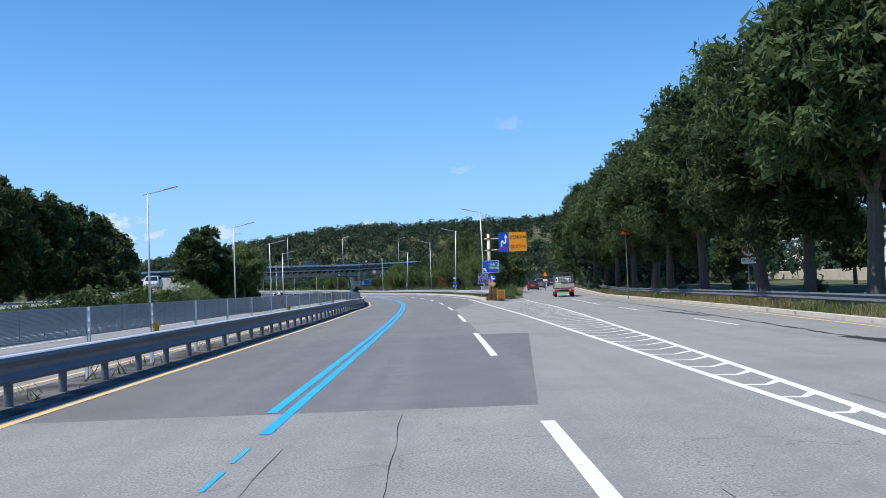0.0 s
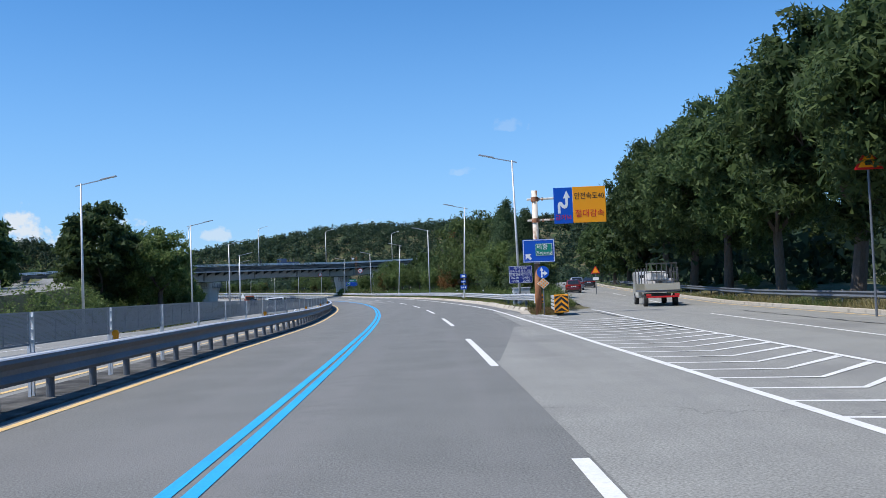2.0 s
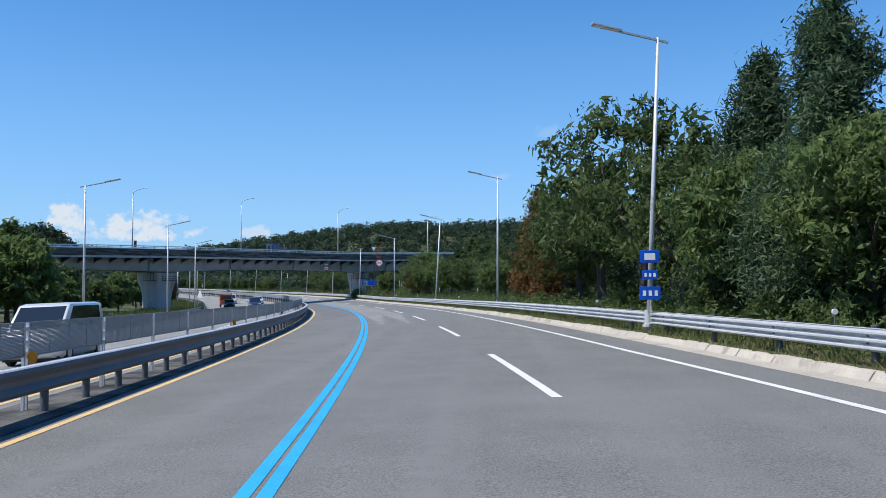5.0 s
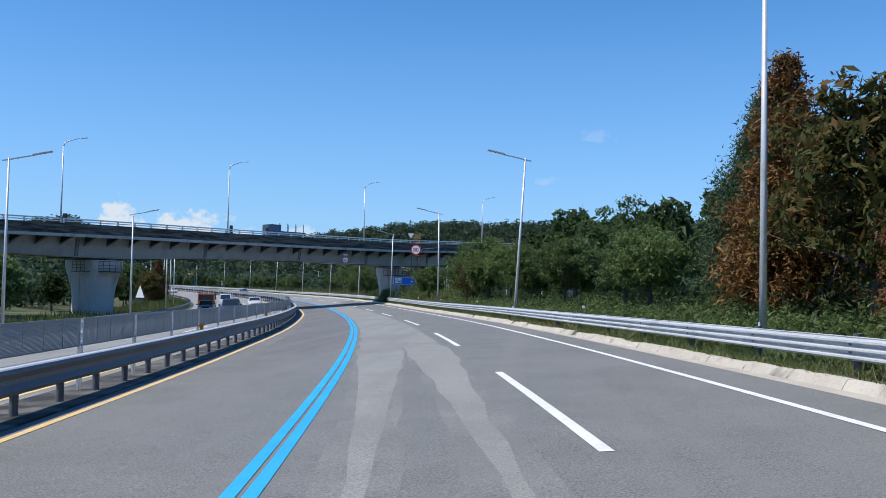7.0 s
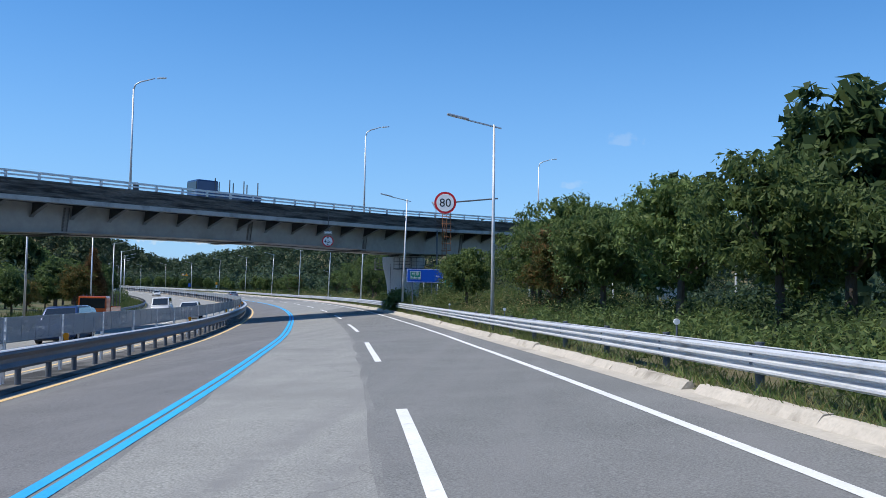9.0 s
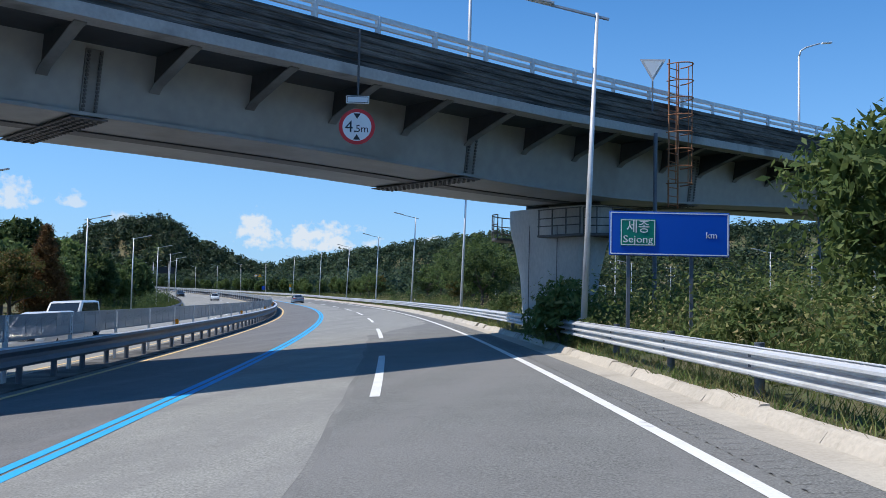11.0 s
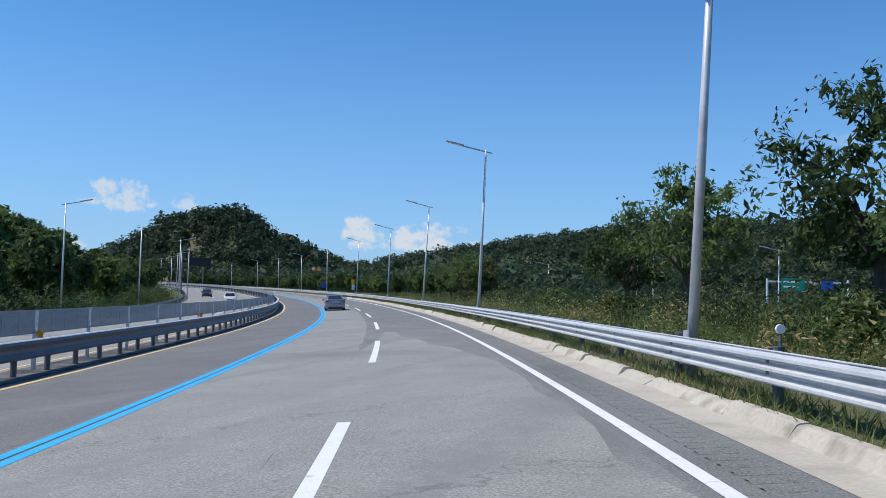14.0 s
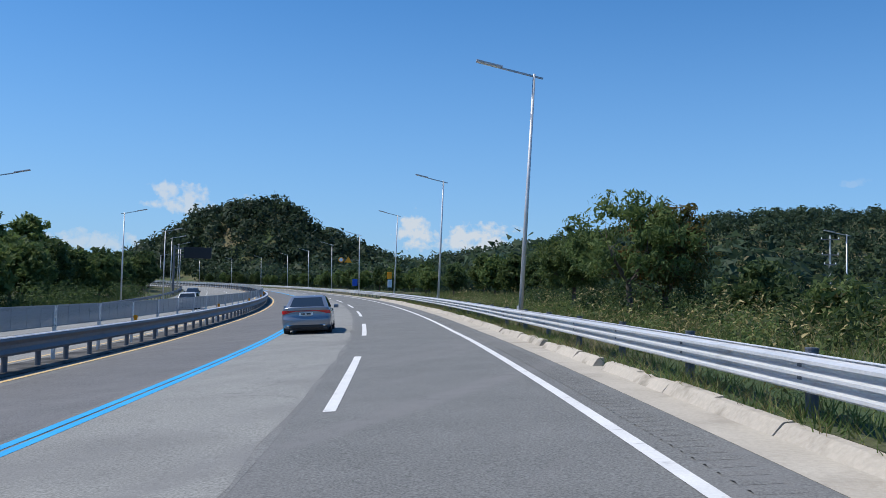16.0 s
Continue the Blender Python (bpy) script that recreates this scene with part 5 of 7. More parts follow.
# crash cushion of the gore with chevron board
cush = thing("crash_cushion", pose(5.5, 88.4, 0, 0, 0, -4), "ribbed steel crash cushion with a black and amber chevron board", "crash barrier")
for k in range(4):
    b = bmesh.new()
    for sx in (-0.36, 0.36):
        box(b, (sx, 1.6, 0.36 + 0.19 * k), (0.06, 3.0, 0.13), bevel=0.025)
    part("rib", b, M_GALV, cush)
b = bmesh.new()
box(b, (0, 1.6, 0.5), (0.6, 2.9, 0.7))
part("core", b, M_STEEL_DARK, cush)
b = bmesh.new()
box(b, (0, 1.6, 0.99), (0.78, 3.05, 0.04), bevel=0.01)
part("lid", b, M_GALV, cush)
cb = board("chevron_board", 0.72, 0.92, M_S_YELLOW, cush, 0, 0.03, 0.62, "black and amber chevron board", 0.06)
stripes(cb, 0.68, 0.86, 0, 0, -0.034)
# end plate of the right rail
ep = thing("rail_end_marker", stand(93.5, 5.55, 0.2), "grey rail end plate with a black and amber striped board", "road marker")
b = bmesh.new()
box(b, (-0.05, 0.35, 0.52), (0.07, 0.8, 0.52), bevel=0.02)
part("end_plate", b, M_GALV, ep)
bb = board("striped_board", 0.5, 0.52, M_S_YELLOW, ep, 0.12, -0.08, 0.52, "slanted black and amber board")
stripes(bb, 0.48, 0.5, 0, 0, -0.024, False)

# bus lane notice on the first lamp pole
bus = thing("bus_lane_sign", pose(4.57, 101.1, 0.0), "dark blue notice board with white writing on a lamp pole", "road sign")
nb = board("notice_board", 1.52, 1.12, M_S_NAVY, bus, 0.0, -0.02, 2.32)
frame_border(nb, 1.52, 1.12, 0, 0, -0.024, M_S_WHITE, 0.02, 0.025)
for txt, z, wd in (("버스전용차로", 0.40, 0.85), ("단속 유예 종료 지점", 0.20, 1.36), ("단속 유예시간 안내", -0.03, 1.34), ("06:30 ~ 09:30", -0.22, 1.2), ("17:00 ~ 20:00", -0.42, 1.2)):
    words("lettering", txt, 0.19, M_S_WHITE, nb, 0, -0.024, z, width=wd)
b = bmesh.new()
box(b, (0, -0.026, 0.09), (1.46, 0.006, 0.018))
part("rule", b, M_S_WHITE, nb)
b = bmesh.new()
box(b, (0, 0.02, 2.5), (0.3, 0.06, 0.08))
box(b, (0, 0.02, 2.05), (0.3, 0.06, 0.08))
part("bracket", b, M_GALV_DULL_SHADE, bus)
wb2 = thing("control_cabinet", pose(4.78, 103.4, 0.45), "pale grey roadside cabinet among weeds", "cabinet")
b = bmesh.new()
box(b, (0, 0, 0.42), (1.15, 0.6, 1.1), bevel=0.03)
part("body", b, M_POLE, wb2)
b = bmesh.new()
box(b, (0, 0, 1.0), (1.25, 0.7, 0.06), bevel=0.02)
part("lid", b, M_POLE, wb2)

# small blue boards on the second lamp pole
ps = thing("lane_sign", pose(1.62, 135.6, 0), "two small blue boards on a lamp pole", "road sign")
for z, w, h in ((2.78, 0.62, 0.40), (1.62, 0.66, 0.42), (2.2, 0.5, 0.3)):
    bd = board("blue_board", w, h, M_S_BLUE, ps, 0.0, -0.16, z)
    b = bmesh.new()
    if z > 2.5:
        box(b, (0, -0.024, 0), (w * 0.55, 0.006, h * 0.55), bevel=0.002)
    else:
        for k in range(3):
            box(b, ((k - 1) * w * 0.28, -0.024, 0), (w * 0.15, 0.006, h * 0.4))
    part("pictogram", b, M_S_WHITE, bd)
    b = bmesh.new()
    box(b, (0, 0.06, 0), (0.2, 0.1, 0.05))
    part("bracket", b, M_GALV_DULL_SHADE, bd)


def post_sign(x, y, z0, post_h, name, label, turn=0.0):
    t = thing(name, pose(x, y, z0, 0, 0, turn), label, "road sign")
    b = bmesh.new()
    tube(b, (0, 0, -0.4), (0, 0, post_h), 0.045, n=10)
    part("post", b, M_GALV_DULL_SHADE, t)
    return t


def round_limit(parent, z, r, text, sz, y=-0.07, x=0.0):
    b = bmesh.new()
    plate(b, ring_pts(x, z, r, 40), 0.02)
    rim = part("rim", b, M_S_RED, parent, "red rim")
    rim.matrix_basis = Matrix.Translation((0, y, 0))
    b = bmesh.new()
    plate(b, ring_pts(x, z, r * 0.8, 40), -0.006)
    part("face", b, M_S_WHITE, rim).matrix_basis = Matrix.Translation((0, -0.003, 0))
    if text:
        words("lettering", text, sz, M_S_BLACK, rim, x, -0.011, z - 0.02)
    return rim


def warn_triangle(parent, z, w, material, rim, y=-0.07, flip=False, x=0.0):
    k = -1 if flip else 1
    tri = lambda s: [(x - s, z - k * s * 0.58), (x + s, z - k * s * 0.58), (x, z + k * s * 1.15)]
    b = bmesh.new()
    plate(b, tri(w / 2), 0.02)
    r = part("rim", b, rim, parent)
    r.matrix_basis = Matrix.Translation((0, y, 0))
    b = bmesh.new()
    plate(b, tri(w * 0.36), -0.006)
    part("face", b, material, r).matrix_basis = Matrix.Translation((0, -0.003, 0))
    return r


s50 = post_sign(17.0, 50.4, 0.4, 2.9, "speed_sign", "round red-rimmed speed limit sign with a plate below", -4)
round_limit(s50, 2.64, 0.40, "50", 0.42)
pl = board("plate", 0.8, 0.34, M_S_WHITE, s50, 0, -0.06, 2.05)
words("lettering", "여기부터", 0.24, M_S_BLACK, pl, 0, -0.024, 0, width=0.68)
tr = post_sign(15.3, 75.4, 0.4, 5.9, "warning_sign", "amber red-edged triangular warning sign high on a pole before the trees", -6)
tt = warn_triangle(tr, 5.3, 1.05, M_S_YELLOW, M_S_RED)
b = bmesh.new()
plate(b, [(-0.13, 5.16), (0.13, 5.16), (0.13, 5.3), (0.05, 5.34), (-0.05, 5.34), (-0.13, 5.3)], -0.01)
part("pictogram", b, M_S_BLACK, tt).matrix_basis = Matrix.Translation((0, -0.008, 0))
tr2 = post_sign(15.0, 134, 0.5, 2.6, "warning_sign", "small amber triangular warning sign beside the slip road", -8)
warn_triangle(tr2, 2.3, 0.9, M_S_YELLOW, M_S_RED)
board("plate", 0.6, 0.3, M_S_WHITE, tr2, 0, -0.05, 1.5)

# speed limit over the verge before the overpass, on the lamp's arm
s80 = thing("speed_sign", pose(-15.9, 237.0, 0, 0, 0, 6), "round red-rimmed eighty limit sign on a lamp bracket", "road sign")
b = bmesh.new()
tube(b, (-2.3, 0.4, 6.02), (0.1, 0.8, 6.3), 0.035, n=8)
part("bracket", b, M_GALV_DULL_SHADE, s80)
round_limit(s80, 6.02, 0.5, "80", 0.54, 0.3, -2.3)

# height limit hanging from the overpass
hs = thing("height_sign", pose(-30.75, 265.6, 0.03, 0, 0, 14.7), "round height limit sign hanging under the overpass edge", "road sign")
b = bmesh.new()
tube(b, (0, 0, 6.6), (0, 0, 8.5), 0.03, n=8)
part("hanger", b, M_STEEL_DARK, hs)
rim = round_limit(hs, 6.02, 0.45, "", 0.3, -0.05)
words("lettering", "4.", 0.42, M_S_BLACK, rim, -0.15, -0.011, 6.0)
words("lettering", "5m", 0.26, M_S_BLACK, rim, 0.13, -0.011, 5.96)
b = bmesh.new()
for k in (1, -1):
    plate(b, [(-0.09, 6.02 + k * 0.33), (0.09, 6.02 + k * 0.33), (0, 6.02 + k * 0.19)], -0.01)
part("arrows", b, M_S_BLACK, rim).matrix_basis = Matrix.Translation((0, -0.008, 0))
pl = board("plate", 0.58, 0.2, M_S_WHITE, hs, 0, -0.05, 6.7)
frame_border(pl, 0.58, 0.2, 0, 0, -0.024, M_S_BLACK, 0.015, 0.03)

# caged inspection ladder with a white triangle at the deck edge
u_l = 5.8
cage = thing("ladder_cage", Matrix(), "rusty caged ladder hanging down the overpass edge", "ladder")
lp, lt, ln = bridge_at(u_l)
out = -ln
for e in (-0.28, 0.28):
    b = bmesh.new()
    tube(b, lp + lt * e + out * 0.35 + Vector((0, 0, 5.2)), lp + lt * e + out * 0.35 + Vector((0, 0, 10.4)), 0.03, n=8)
    part("stile", b, M_RUST_DARK, cage)
for k in range(17):
    b = bmesh.new()
    z = 5.3 + 0.3 * k
    tube(b, lp - lt * 0.28 + out * 0.35 + Vector((0, 0, z)), lp + lt * 0.28 + out * 0.35 + Vector((0, 0, z)), 0.018, n=6)
    part("rung", b, M_RUST_DARK, cage)
for k in range(8):
    b = bmesh.new()
    z = 6.0 + 0.6 * k
    bent(b, [lp + lt * (0.42 * math.cos(a)) + out * (0.35 + 0.75 * math.sin(a)) + Vector((0, 0, z)) for a in np.linspace(0, math.pi, 9)], 0.022, 6)
    part("hoop", b, M_RUST_DARK, cage)
for a in (0.5, 1.57, 2.64):
    b = bmesh.new()
    q = lp + lt * (0.42 * math.cos(a)) + out * (0.35 + 0.75 * math.sin(a))
    tube(b, q + Vector((0, 0, 6.0)), q + Vector((0, 0, 10.2)), 0.018, n=6)
    part("bar", b, M_RUST_DARK, cage)
q = bridge_pt(4.9, -0.1, 0)
yt = thing("yield_sign", pose(q.x, q.y, 0, 0, 0, 10), "white triangular sign standing at the overpass rail", "road sign")
b = bmesh.new()
tube(b, (0, 0, 8.5), (0, 0, 10.2), 0.03, n=8)
part("post", b, M_GALV_DULL_SHADE, yt)
warn_triangle(yt, 10.05, 0.9, M_S_WHITE, M_S_PINK, -0.05, True)

# distance board
km = thing("distance_sign", pose(-23.14, 266.41, 0.2, 0, 0, 12.7), "wide blue distance board on two posts in tall weeds", "road sign")
for x in (-0.95, 0.55):
    b = bmesh.new()
    box(b, (x, 0.08, 1.4), (0.08, 0.08, 3.4))
    part("post", b, M_GALV_DULL_SHADE, km)
kb = board("board", 2.86, 1.06, M_S_BLUE, km, 0.0, 0, 3.26)
frame_border(kb, 2.86, 1.06, 0, 0, -0.024, M_S_WHITE, 0.025, 0.04)
gp = board("name_panel", 0.84, 0.64, M_S_GREEN, kb, -0.75, -0.028, 0.02, thick=0.012)
frame_border(gp, 0.84, 0.64, 0, 0, -0.01, M_S_WHITE, 0.018, 0.025)
words("lettering", "세종", 0.33, M_S_WHITE, gp, 0, -0.012, 0.12, width=0.54)
words("lettering", "Sejong", 0.24, M_S_WHITE, gp, 0, -0.012, -0.17, width=0.7)
words("lettering", "km", 0.22, M_S_WHITE, kb, 1.0, -0.026, -0.02)

# ---------------------------------------------------------------- vehicles
M_GLASS = plain("tinted_glass", (0.02, 0.025, 0.03), 0.05, 0.0, 0.5)
M_TYRE = surface("tyre", (0.015, 0.015, 0.016), (0.03, 0.03, 0.03), 0.85, fine=20, coarse=3, bump=0.2)
M_RIM = plain("rim_silver", (0.5, 0.51, 0.53), 0.3, 0.8)
M_TAIL = plain("tail_red", (0.55, 0.02, 0.02), 0.2, 0.0, 0.6)
M_TRIM = plain("dark_trim", (0.02, 0.02, 0.022), 0.5)
M_CHROME = plain("chrome", (0.75, 0.76, 0.78), 0.12, 1.0)
M_HEAD = plain("headlight", (0.75, 0.78, 0.8), 0.1, 0.0, 0.8)
PAINTS = {}


def paint(name, col, metal=0.4):
    if name not in PAINTS:
        PAINTS[name] = surface("paint_" + name, tuple(c * 0.92 for c in col), col, 0.32, metal, fine=120, coarse=1.2, bump=0.0, coat=0.8)
    return PAINTS[name]


def wheel(parent, x, y, r=0.33, w=0.22):
    b = bmesh.new()
    sgn = 1 if x > 0 else -1
    prof = [(-w / 2, r * 0.62), (-w / 2, r * 0.92), (-w / 2 + 0.03, r), (w / 2 - 0.03, r), (w / 2, r * 0.92), (w / 2, r * 0.62)]
    loft(b, [[Vector((x + a, y + q * math.cos(e), r + q * math.sin(e))) for a, q in prof] for e in np.linspace(0, 2 * math.pi, 25)], closed=False)
    wh = part("wheel", b, M_TYRE, parent)
    b = bmesh.new()
    for k in range(10):
        e = 2 * math.pi * k / 10
        box(b, (0, 0, r * 0.33), (0.03, 0.07, r * 0.6), Matrix.Translation((x + sgn * (w / 2 - 0.02), y, r)) @ Matrix.Rotation(e, 4, "X"))
    tube(b, (x + sgn * (w / 2 - 0.07), y, r), (x + sgn * (w / 2 - 0.05), y, r), r * 0.62, n=20)
    part("rim", b, M_RIM, wh)
    return wh


def car(m, colour, label, L=4.9, W=1.86, H=1.47, belt=0.96, deck=1.02, hood=0.96, rear_base=0.62, roof_rear=1.55, roof_front=3.0, front_base=3.85, category="car",
        metal=0.4, taper=0.72):
    """A passenger car; its tail is at y = 0 and it looks along +y."""
    t = thing("car", m, label, category, "cars")
    P_ = paint(colour[0], colour[1], metal)
    w = W / 2
    st = [(0.24, 0.95, 0.22, deck - 0.02), (0.34, 0.985, 0.2, deck), (max(rear_base, 0.5), 1.0, 0.18, max(deck, belt)), (roof_rear, 1.0, 0.17, belt + 0.02), (L * 0.5, 1.0, 0.17, belt),
          (front_base - 0.3, 1.0, 0.17, belt - 0.01), (front_base + 0.1, 1.0, 0.18, hood), (L - 0.6, 0.98, 0.2, hood - 0.08), (L - 0.18, 0.92, 0.22, hood - 0.2), (L, 0.78, 0.32, hood - 0.36)]
    secs = []
    for y, k, z0, z1 in st:
        q = w * k
        hmid = z0 + (z1 - z0) * 0.5
        right = [(q * 0.86, z0), (q * 0.97, z0 + 0.1), (q, hmid), (q * 0.985, z1 - 0.14), (q * 0.94, z1 - 0.04), (q * 0.8, z1)]
        ring = [(x, z) for x, z in right] + [(0, z1 + 0.02)] + [(-x, z) for x, z in right[::-1]]
        secs.append([Vector((x, y, z)) for x, z in ring])
    b = bmesh.new()
    loft(b, secs)
    bmesh.ops.recalc_face_normals(b, faces=b.faces)
    body = smooth(part("body", b, P_, t))

    # tail: rounded in plan, with a bumper, a hollow for the plate and a boot lip
    kz = table((0.24, 0.36, 0.62, deck - 0.14, deck - 0.04, deck + 0.02), (0.9, 0.98, 1.0, 0.985, 0.95, 0.84))
    ky = table((0.24, 0.36, 0.56, 0.6, 0.66, deck - 0.16, deck - 0.08, deck - 0.02, deck + 0.02), (0.12, 0.02, 0.0, 0.012, 0.05, 0.065, 0.045, 0.025, 0.06))

    def tail(a, z, off=0.0):
        sa, ca = abs(math.sin(a)), max(math.cos(a), 0.0)
        x = w * 0.988 * kz(z) * sa ** 0.55 + off * sa
        return Vector((math.copysign(x, a), ky(z) + 0.36 * (1 - ca ** 0.42) - off * ca, z))

    angles = [math.radians(a) for a in (-90, -84, -76, -66, -54, -40, -26, -14, -4, 4, 14, 26, 40, 54, 66, 76, 84, 90)]
    heights = (0.24, 0.3, 0.36, 0.46, 0.56, 0.6, 0.66, 0.75, deck - 0.16, deck - 0.11, deck - 0.05, deck - 0.02, deck + 0.01, deck + 0.02)
    b = bmesh.new()
    loft(b, [[tail(a, z) for a in angles] + [Vector((w * kz(z) * 0.8, 0.5, z)), Vector((-w * kz(z) * 0.8, 0.5, z))] for z in heights])
    bmesh.ops.recalc_face_normals(b, faces=b.faces)
    smooth(part("rear_panel", b, P_, t))
    zt = max(deck, belt) - 0.04
    base = [(-w * 0.9, rear_base, zt), (w * 0.9, rear_base, zt), (w * 0.9, front_base, zt - 0.02), (-w * 0.9, front_base, zt - 0.02)]
    mid = [(-w * (taper + 0.04), roof_rear - 0.1, H - 0.05), (w * (taper + 0.04), roof_rear - 0.1, H - 0.05), (w * (taper + 0.04), roof_front + 0.12, H - 0.06), (-w * (taper + 0.04), roof_front + 0.12, H - 0.06)]
    top = [(-w * (taper - 0.08), roof_rear + 0.12, H), (w * (taper - 0.08), roof_rear + 0.12, H), (w * (taper - 0.08), roof_front - 0.1, H), (-w * (taper - 0.08), roof_front - 0.1, H)]
    b = bmesh.new()
    loft(b, [[Vector(p) for p in r] for r in (base, mid, top)])
    bmesh.ops.recalc_face_normals(b, faces=b.faces)
    bmesh.ops.bevel(b, geom=b.edges[:], offset=0.05, segments=3, affect="EDGES", profile=0.6)
    cabin = smooth(part("cabin", b, P_, t))

    def pane(name, i, j, inset, lift):
        a, b_, c, d = Vector(base[i]), Vector(base[j]), Vector(mid[j]), Vector(mid[i])
        f = lambda u, v: (a.lerp(b_, u)).lerp(d.lerp(c, u), v)
        q = [f(inset, 0.06), f(1 - inset, 0.06), f(1 - inset, 0.92), f(inset, 0.92)]
        nrm = (q[1] - q[0]).cross(q[3] - q[0]).normalized()
        if nrm.dot(f(0.5, 0.5) - Vector((0, L * 0.45, 0.9))) < 0:
            nrm = -nrm
        bb = bmesh.new()
        loft(bb, [[p - nrm * 0.01 for p in q], [p + nrm * lift for p in q]])
        part(name, bb, M_GLASS, cabin, "dark tinted glass")

    pane("rear_window", 0, 1, 0.1, 0.008)
    pane("windscreen", 2, 3, 0.06, 0.008)
    pane("side_window", 1, 2, 0.1, 0.008)
    pane("side_window", 3, 0, 0.1, 0.008)
    for x in (-w + 0.12, w - 0.12):
        for y in (L * 0.21, L * 0.80):
            wheel(t, x, y)
    for sgn in (-1, 1):
        b = bmesh.new()
        secs = []
        for k in range(9):
            f = k / 8
            ang = sgn * math.radians(13 + 66 * f)
            lo, hi = deck - 0.16 - 0.085 * min(1, f * 1.8) + 0.05 * max(0, f - 0.7), deck - 0.118
            secs.append([tail(ang, lo, -0.01), tail(ang, lo, 0.014), tail(ang, (lo + hi) / 2, 0.02), tail(ang, hi, 0.014), tail(ang, hi, -0.01)])
        loft(b, secs)
        bmesh.ops.recalc_face_normals(b, faces=b.faces)
        part("tail_light", b, M_TAIL, t, "red tail light")
        b = bmesh.new()
        box(b, (sgn * w * 0.68, L - 0.14, hood - 0.3), (w * 0.42, 0.16, 0.13), bevel=0.03)
        part("headlight", b, M_HEAD, t)
        b = bmesh.new()
        box(b, (sgn * (w + 0.1), front_base - 0.45, belt + 0.06), (0.2, 0.14, 0.14), bevel=0.04)
        part("mirror", b, P_, t)
        b = bmesh.new()
        box(b, (sgn * w * 0.66, 0.09, 0.34), (0.22, 0.14, 0.07), bevel=0.025)
        part("exhaust", b, M_CHROME, t)
        b = bmesh.new()
        box(b, (sgn * w * 0.995, L * 0.5, belt - 0.1), (0.02, 0.16, 0.03))
        part("door_handle", b, M_CHROME, t)
    b = bmesh.new()
    box(b, (0, 0.05, deck - 0.135), (w * 0.86, 0.05, 0.03), bevel=0.01)
    part("reflector_strip", b, M_TAIL, t, "thin red reflector strip across the boot lid")
    b = bmesh.new()
    box(b, (0, 0.045, deck - 0.25), (0.52, 0.05, 0.115), bevel=0.01)
    pl_ = part("number_plate", b, M_S_WHITE, t)
    b = bmesh.new()
    for k in range(2):
        box(b, (-0.1 + 0.2 * k, 0.016, deck - 0.25), (0.15, 0.01, 0.055))
    part("plate_bar", b, M_TRIM, pl_)
    b = bmesh.new()
    box(b, (0, 0.07, 0.3), (W * 0.7, 0.12, 0.13), bevel=0.04)
    part("lower_bumper", b, M_TRIM, t)
    b = bmesh.new()
    box(b, (0, L * 0.5, 0.22), (W * 0.86, L * 0.9, 0.14))
    part("underbody", b, M_TRIM, t)
    b = bmesh.new()
    box(b, (0, L - 0.03, hood - 0.42), (W * 0.5, 0.06, 0.16), bevel=0.02)
    part("grille", b, M_TRIM, t)
    return t


SUV = dict(L=4.7, W=1.88, H=1.70, belt=1.06, deck=1.10, hood=1.05, rear_base=0.12, roof_rear=0.5, roof_front=2.9, front_base=3.6)
VAN = dict(L=5.0, W=1.92, H=1.9, belt=1.1, deck=1.12, hood=1.08, rear_base=0.1, roof_rear=0.35, roof_front=3.3, front_base=4.35, taper=0.8)
HATCH = dict(L=4.2, W=1.78, H=1.5, belt=0.98, deck=1.0, hood=0.95, rear_base=0.15, roof_rear=0.7, roof_front=2.6, front_base=3.3)
SILVER = ("silver", (0.27, 0.29, 0.33))
WHITE = ("white", (0.72, 0.72, 0.70))
BLACK = ("black", (0.02, 0.021, 0.024))
NAVY = ("navy", (0.02, 0.045, 0.14))
RED = ("maroon", (0.16, 0.02, 0.025))

s_car, d_car = where(-82.47, 389.45)
car(stand(s_car, d_car, 0.005) @ Matrix.Rotation(-bank(s_car), 4, "Y"), SILVER, "silver saloon car with red tail lights driving in the middle lane", metal=0.65, taper=0.67)


def oncoming(s, d, colour, label, **kw):
    q = stand(s, d, 0.005, 180)
    return car(q @ Matrix.Translation((0, -kw.get("L", 4.9) / 2, 0)) @ Matrix.Rotation(bank(s), 4, "Y"), colour, label, metal=0.2, **kw)


oncoming(137.5, -13.6, WHITE, "white people carrier on the far carriageway", **VAN)
oncoming(243, -13.8, NAVY, "dark blue off-roader on the far carriageway", **SUV)
oncoming(262, -17.5, BLACK, "black hatchback on the far carriageway", **HATCH)
oncoming(280, -12.0, WHITE, "white saloon on the far carriageway")
oncoming(296, -16.0, WHITE, "white people carrier on the far carriageway", **VAN)
oncoming(452, -14.0, WHITE, "white hatchback on the far carriageway", **HATCH)
oncoming(500, -17.6, BLACK, "black saloon on the far carriageway")
car(pose(-36.2, 113.5, 2.5, 0, 0, 190), WHITE, "white off-roader coming down the slip road", metal=0.1, **SUV)
car(pose(14.0, 143, exit_z(143), 0, 0, -7), RED, "dark red hatchback on the slip road", **HATCH)
car(pose(16.6, 158, exit_z(158), 0, 0, -8), SILVER, "grey off-roader on the slip road", **SUV)
car(pose(20.4, 172, exit_z(174), 0, 0, -9), BLACK, "black saloon on the slip road")


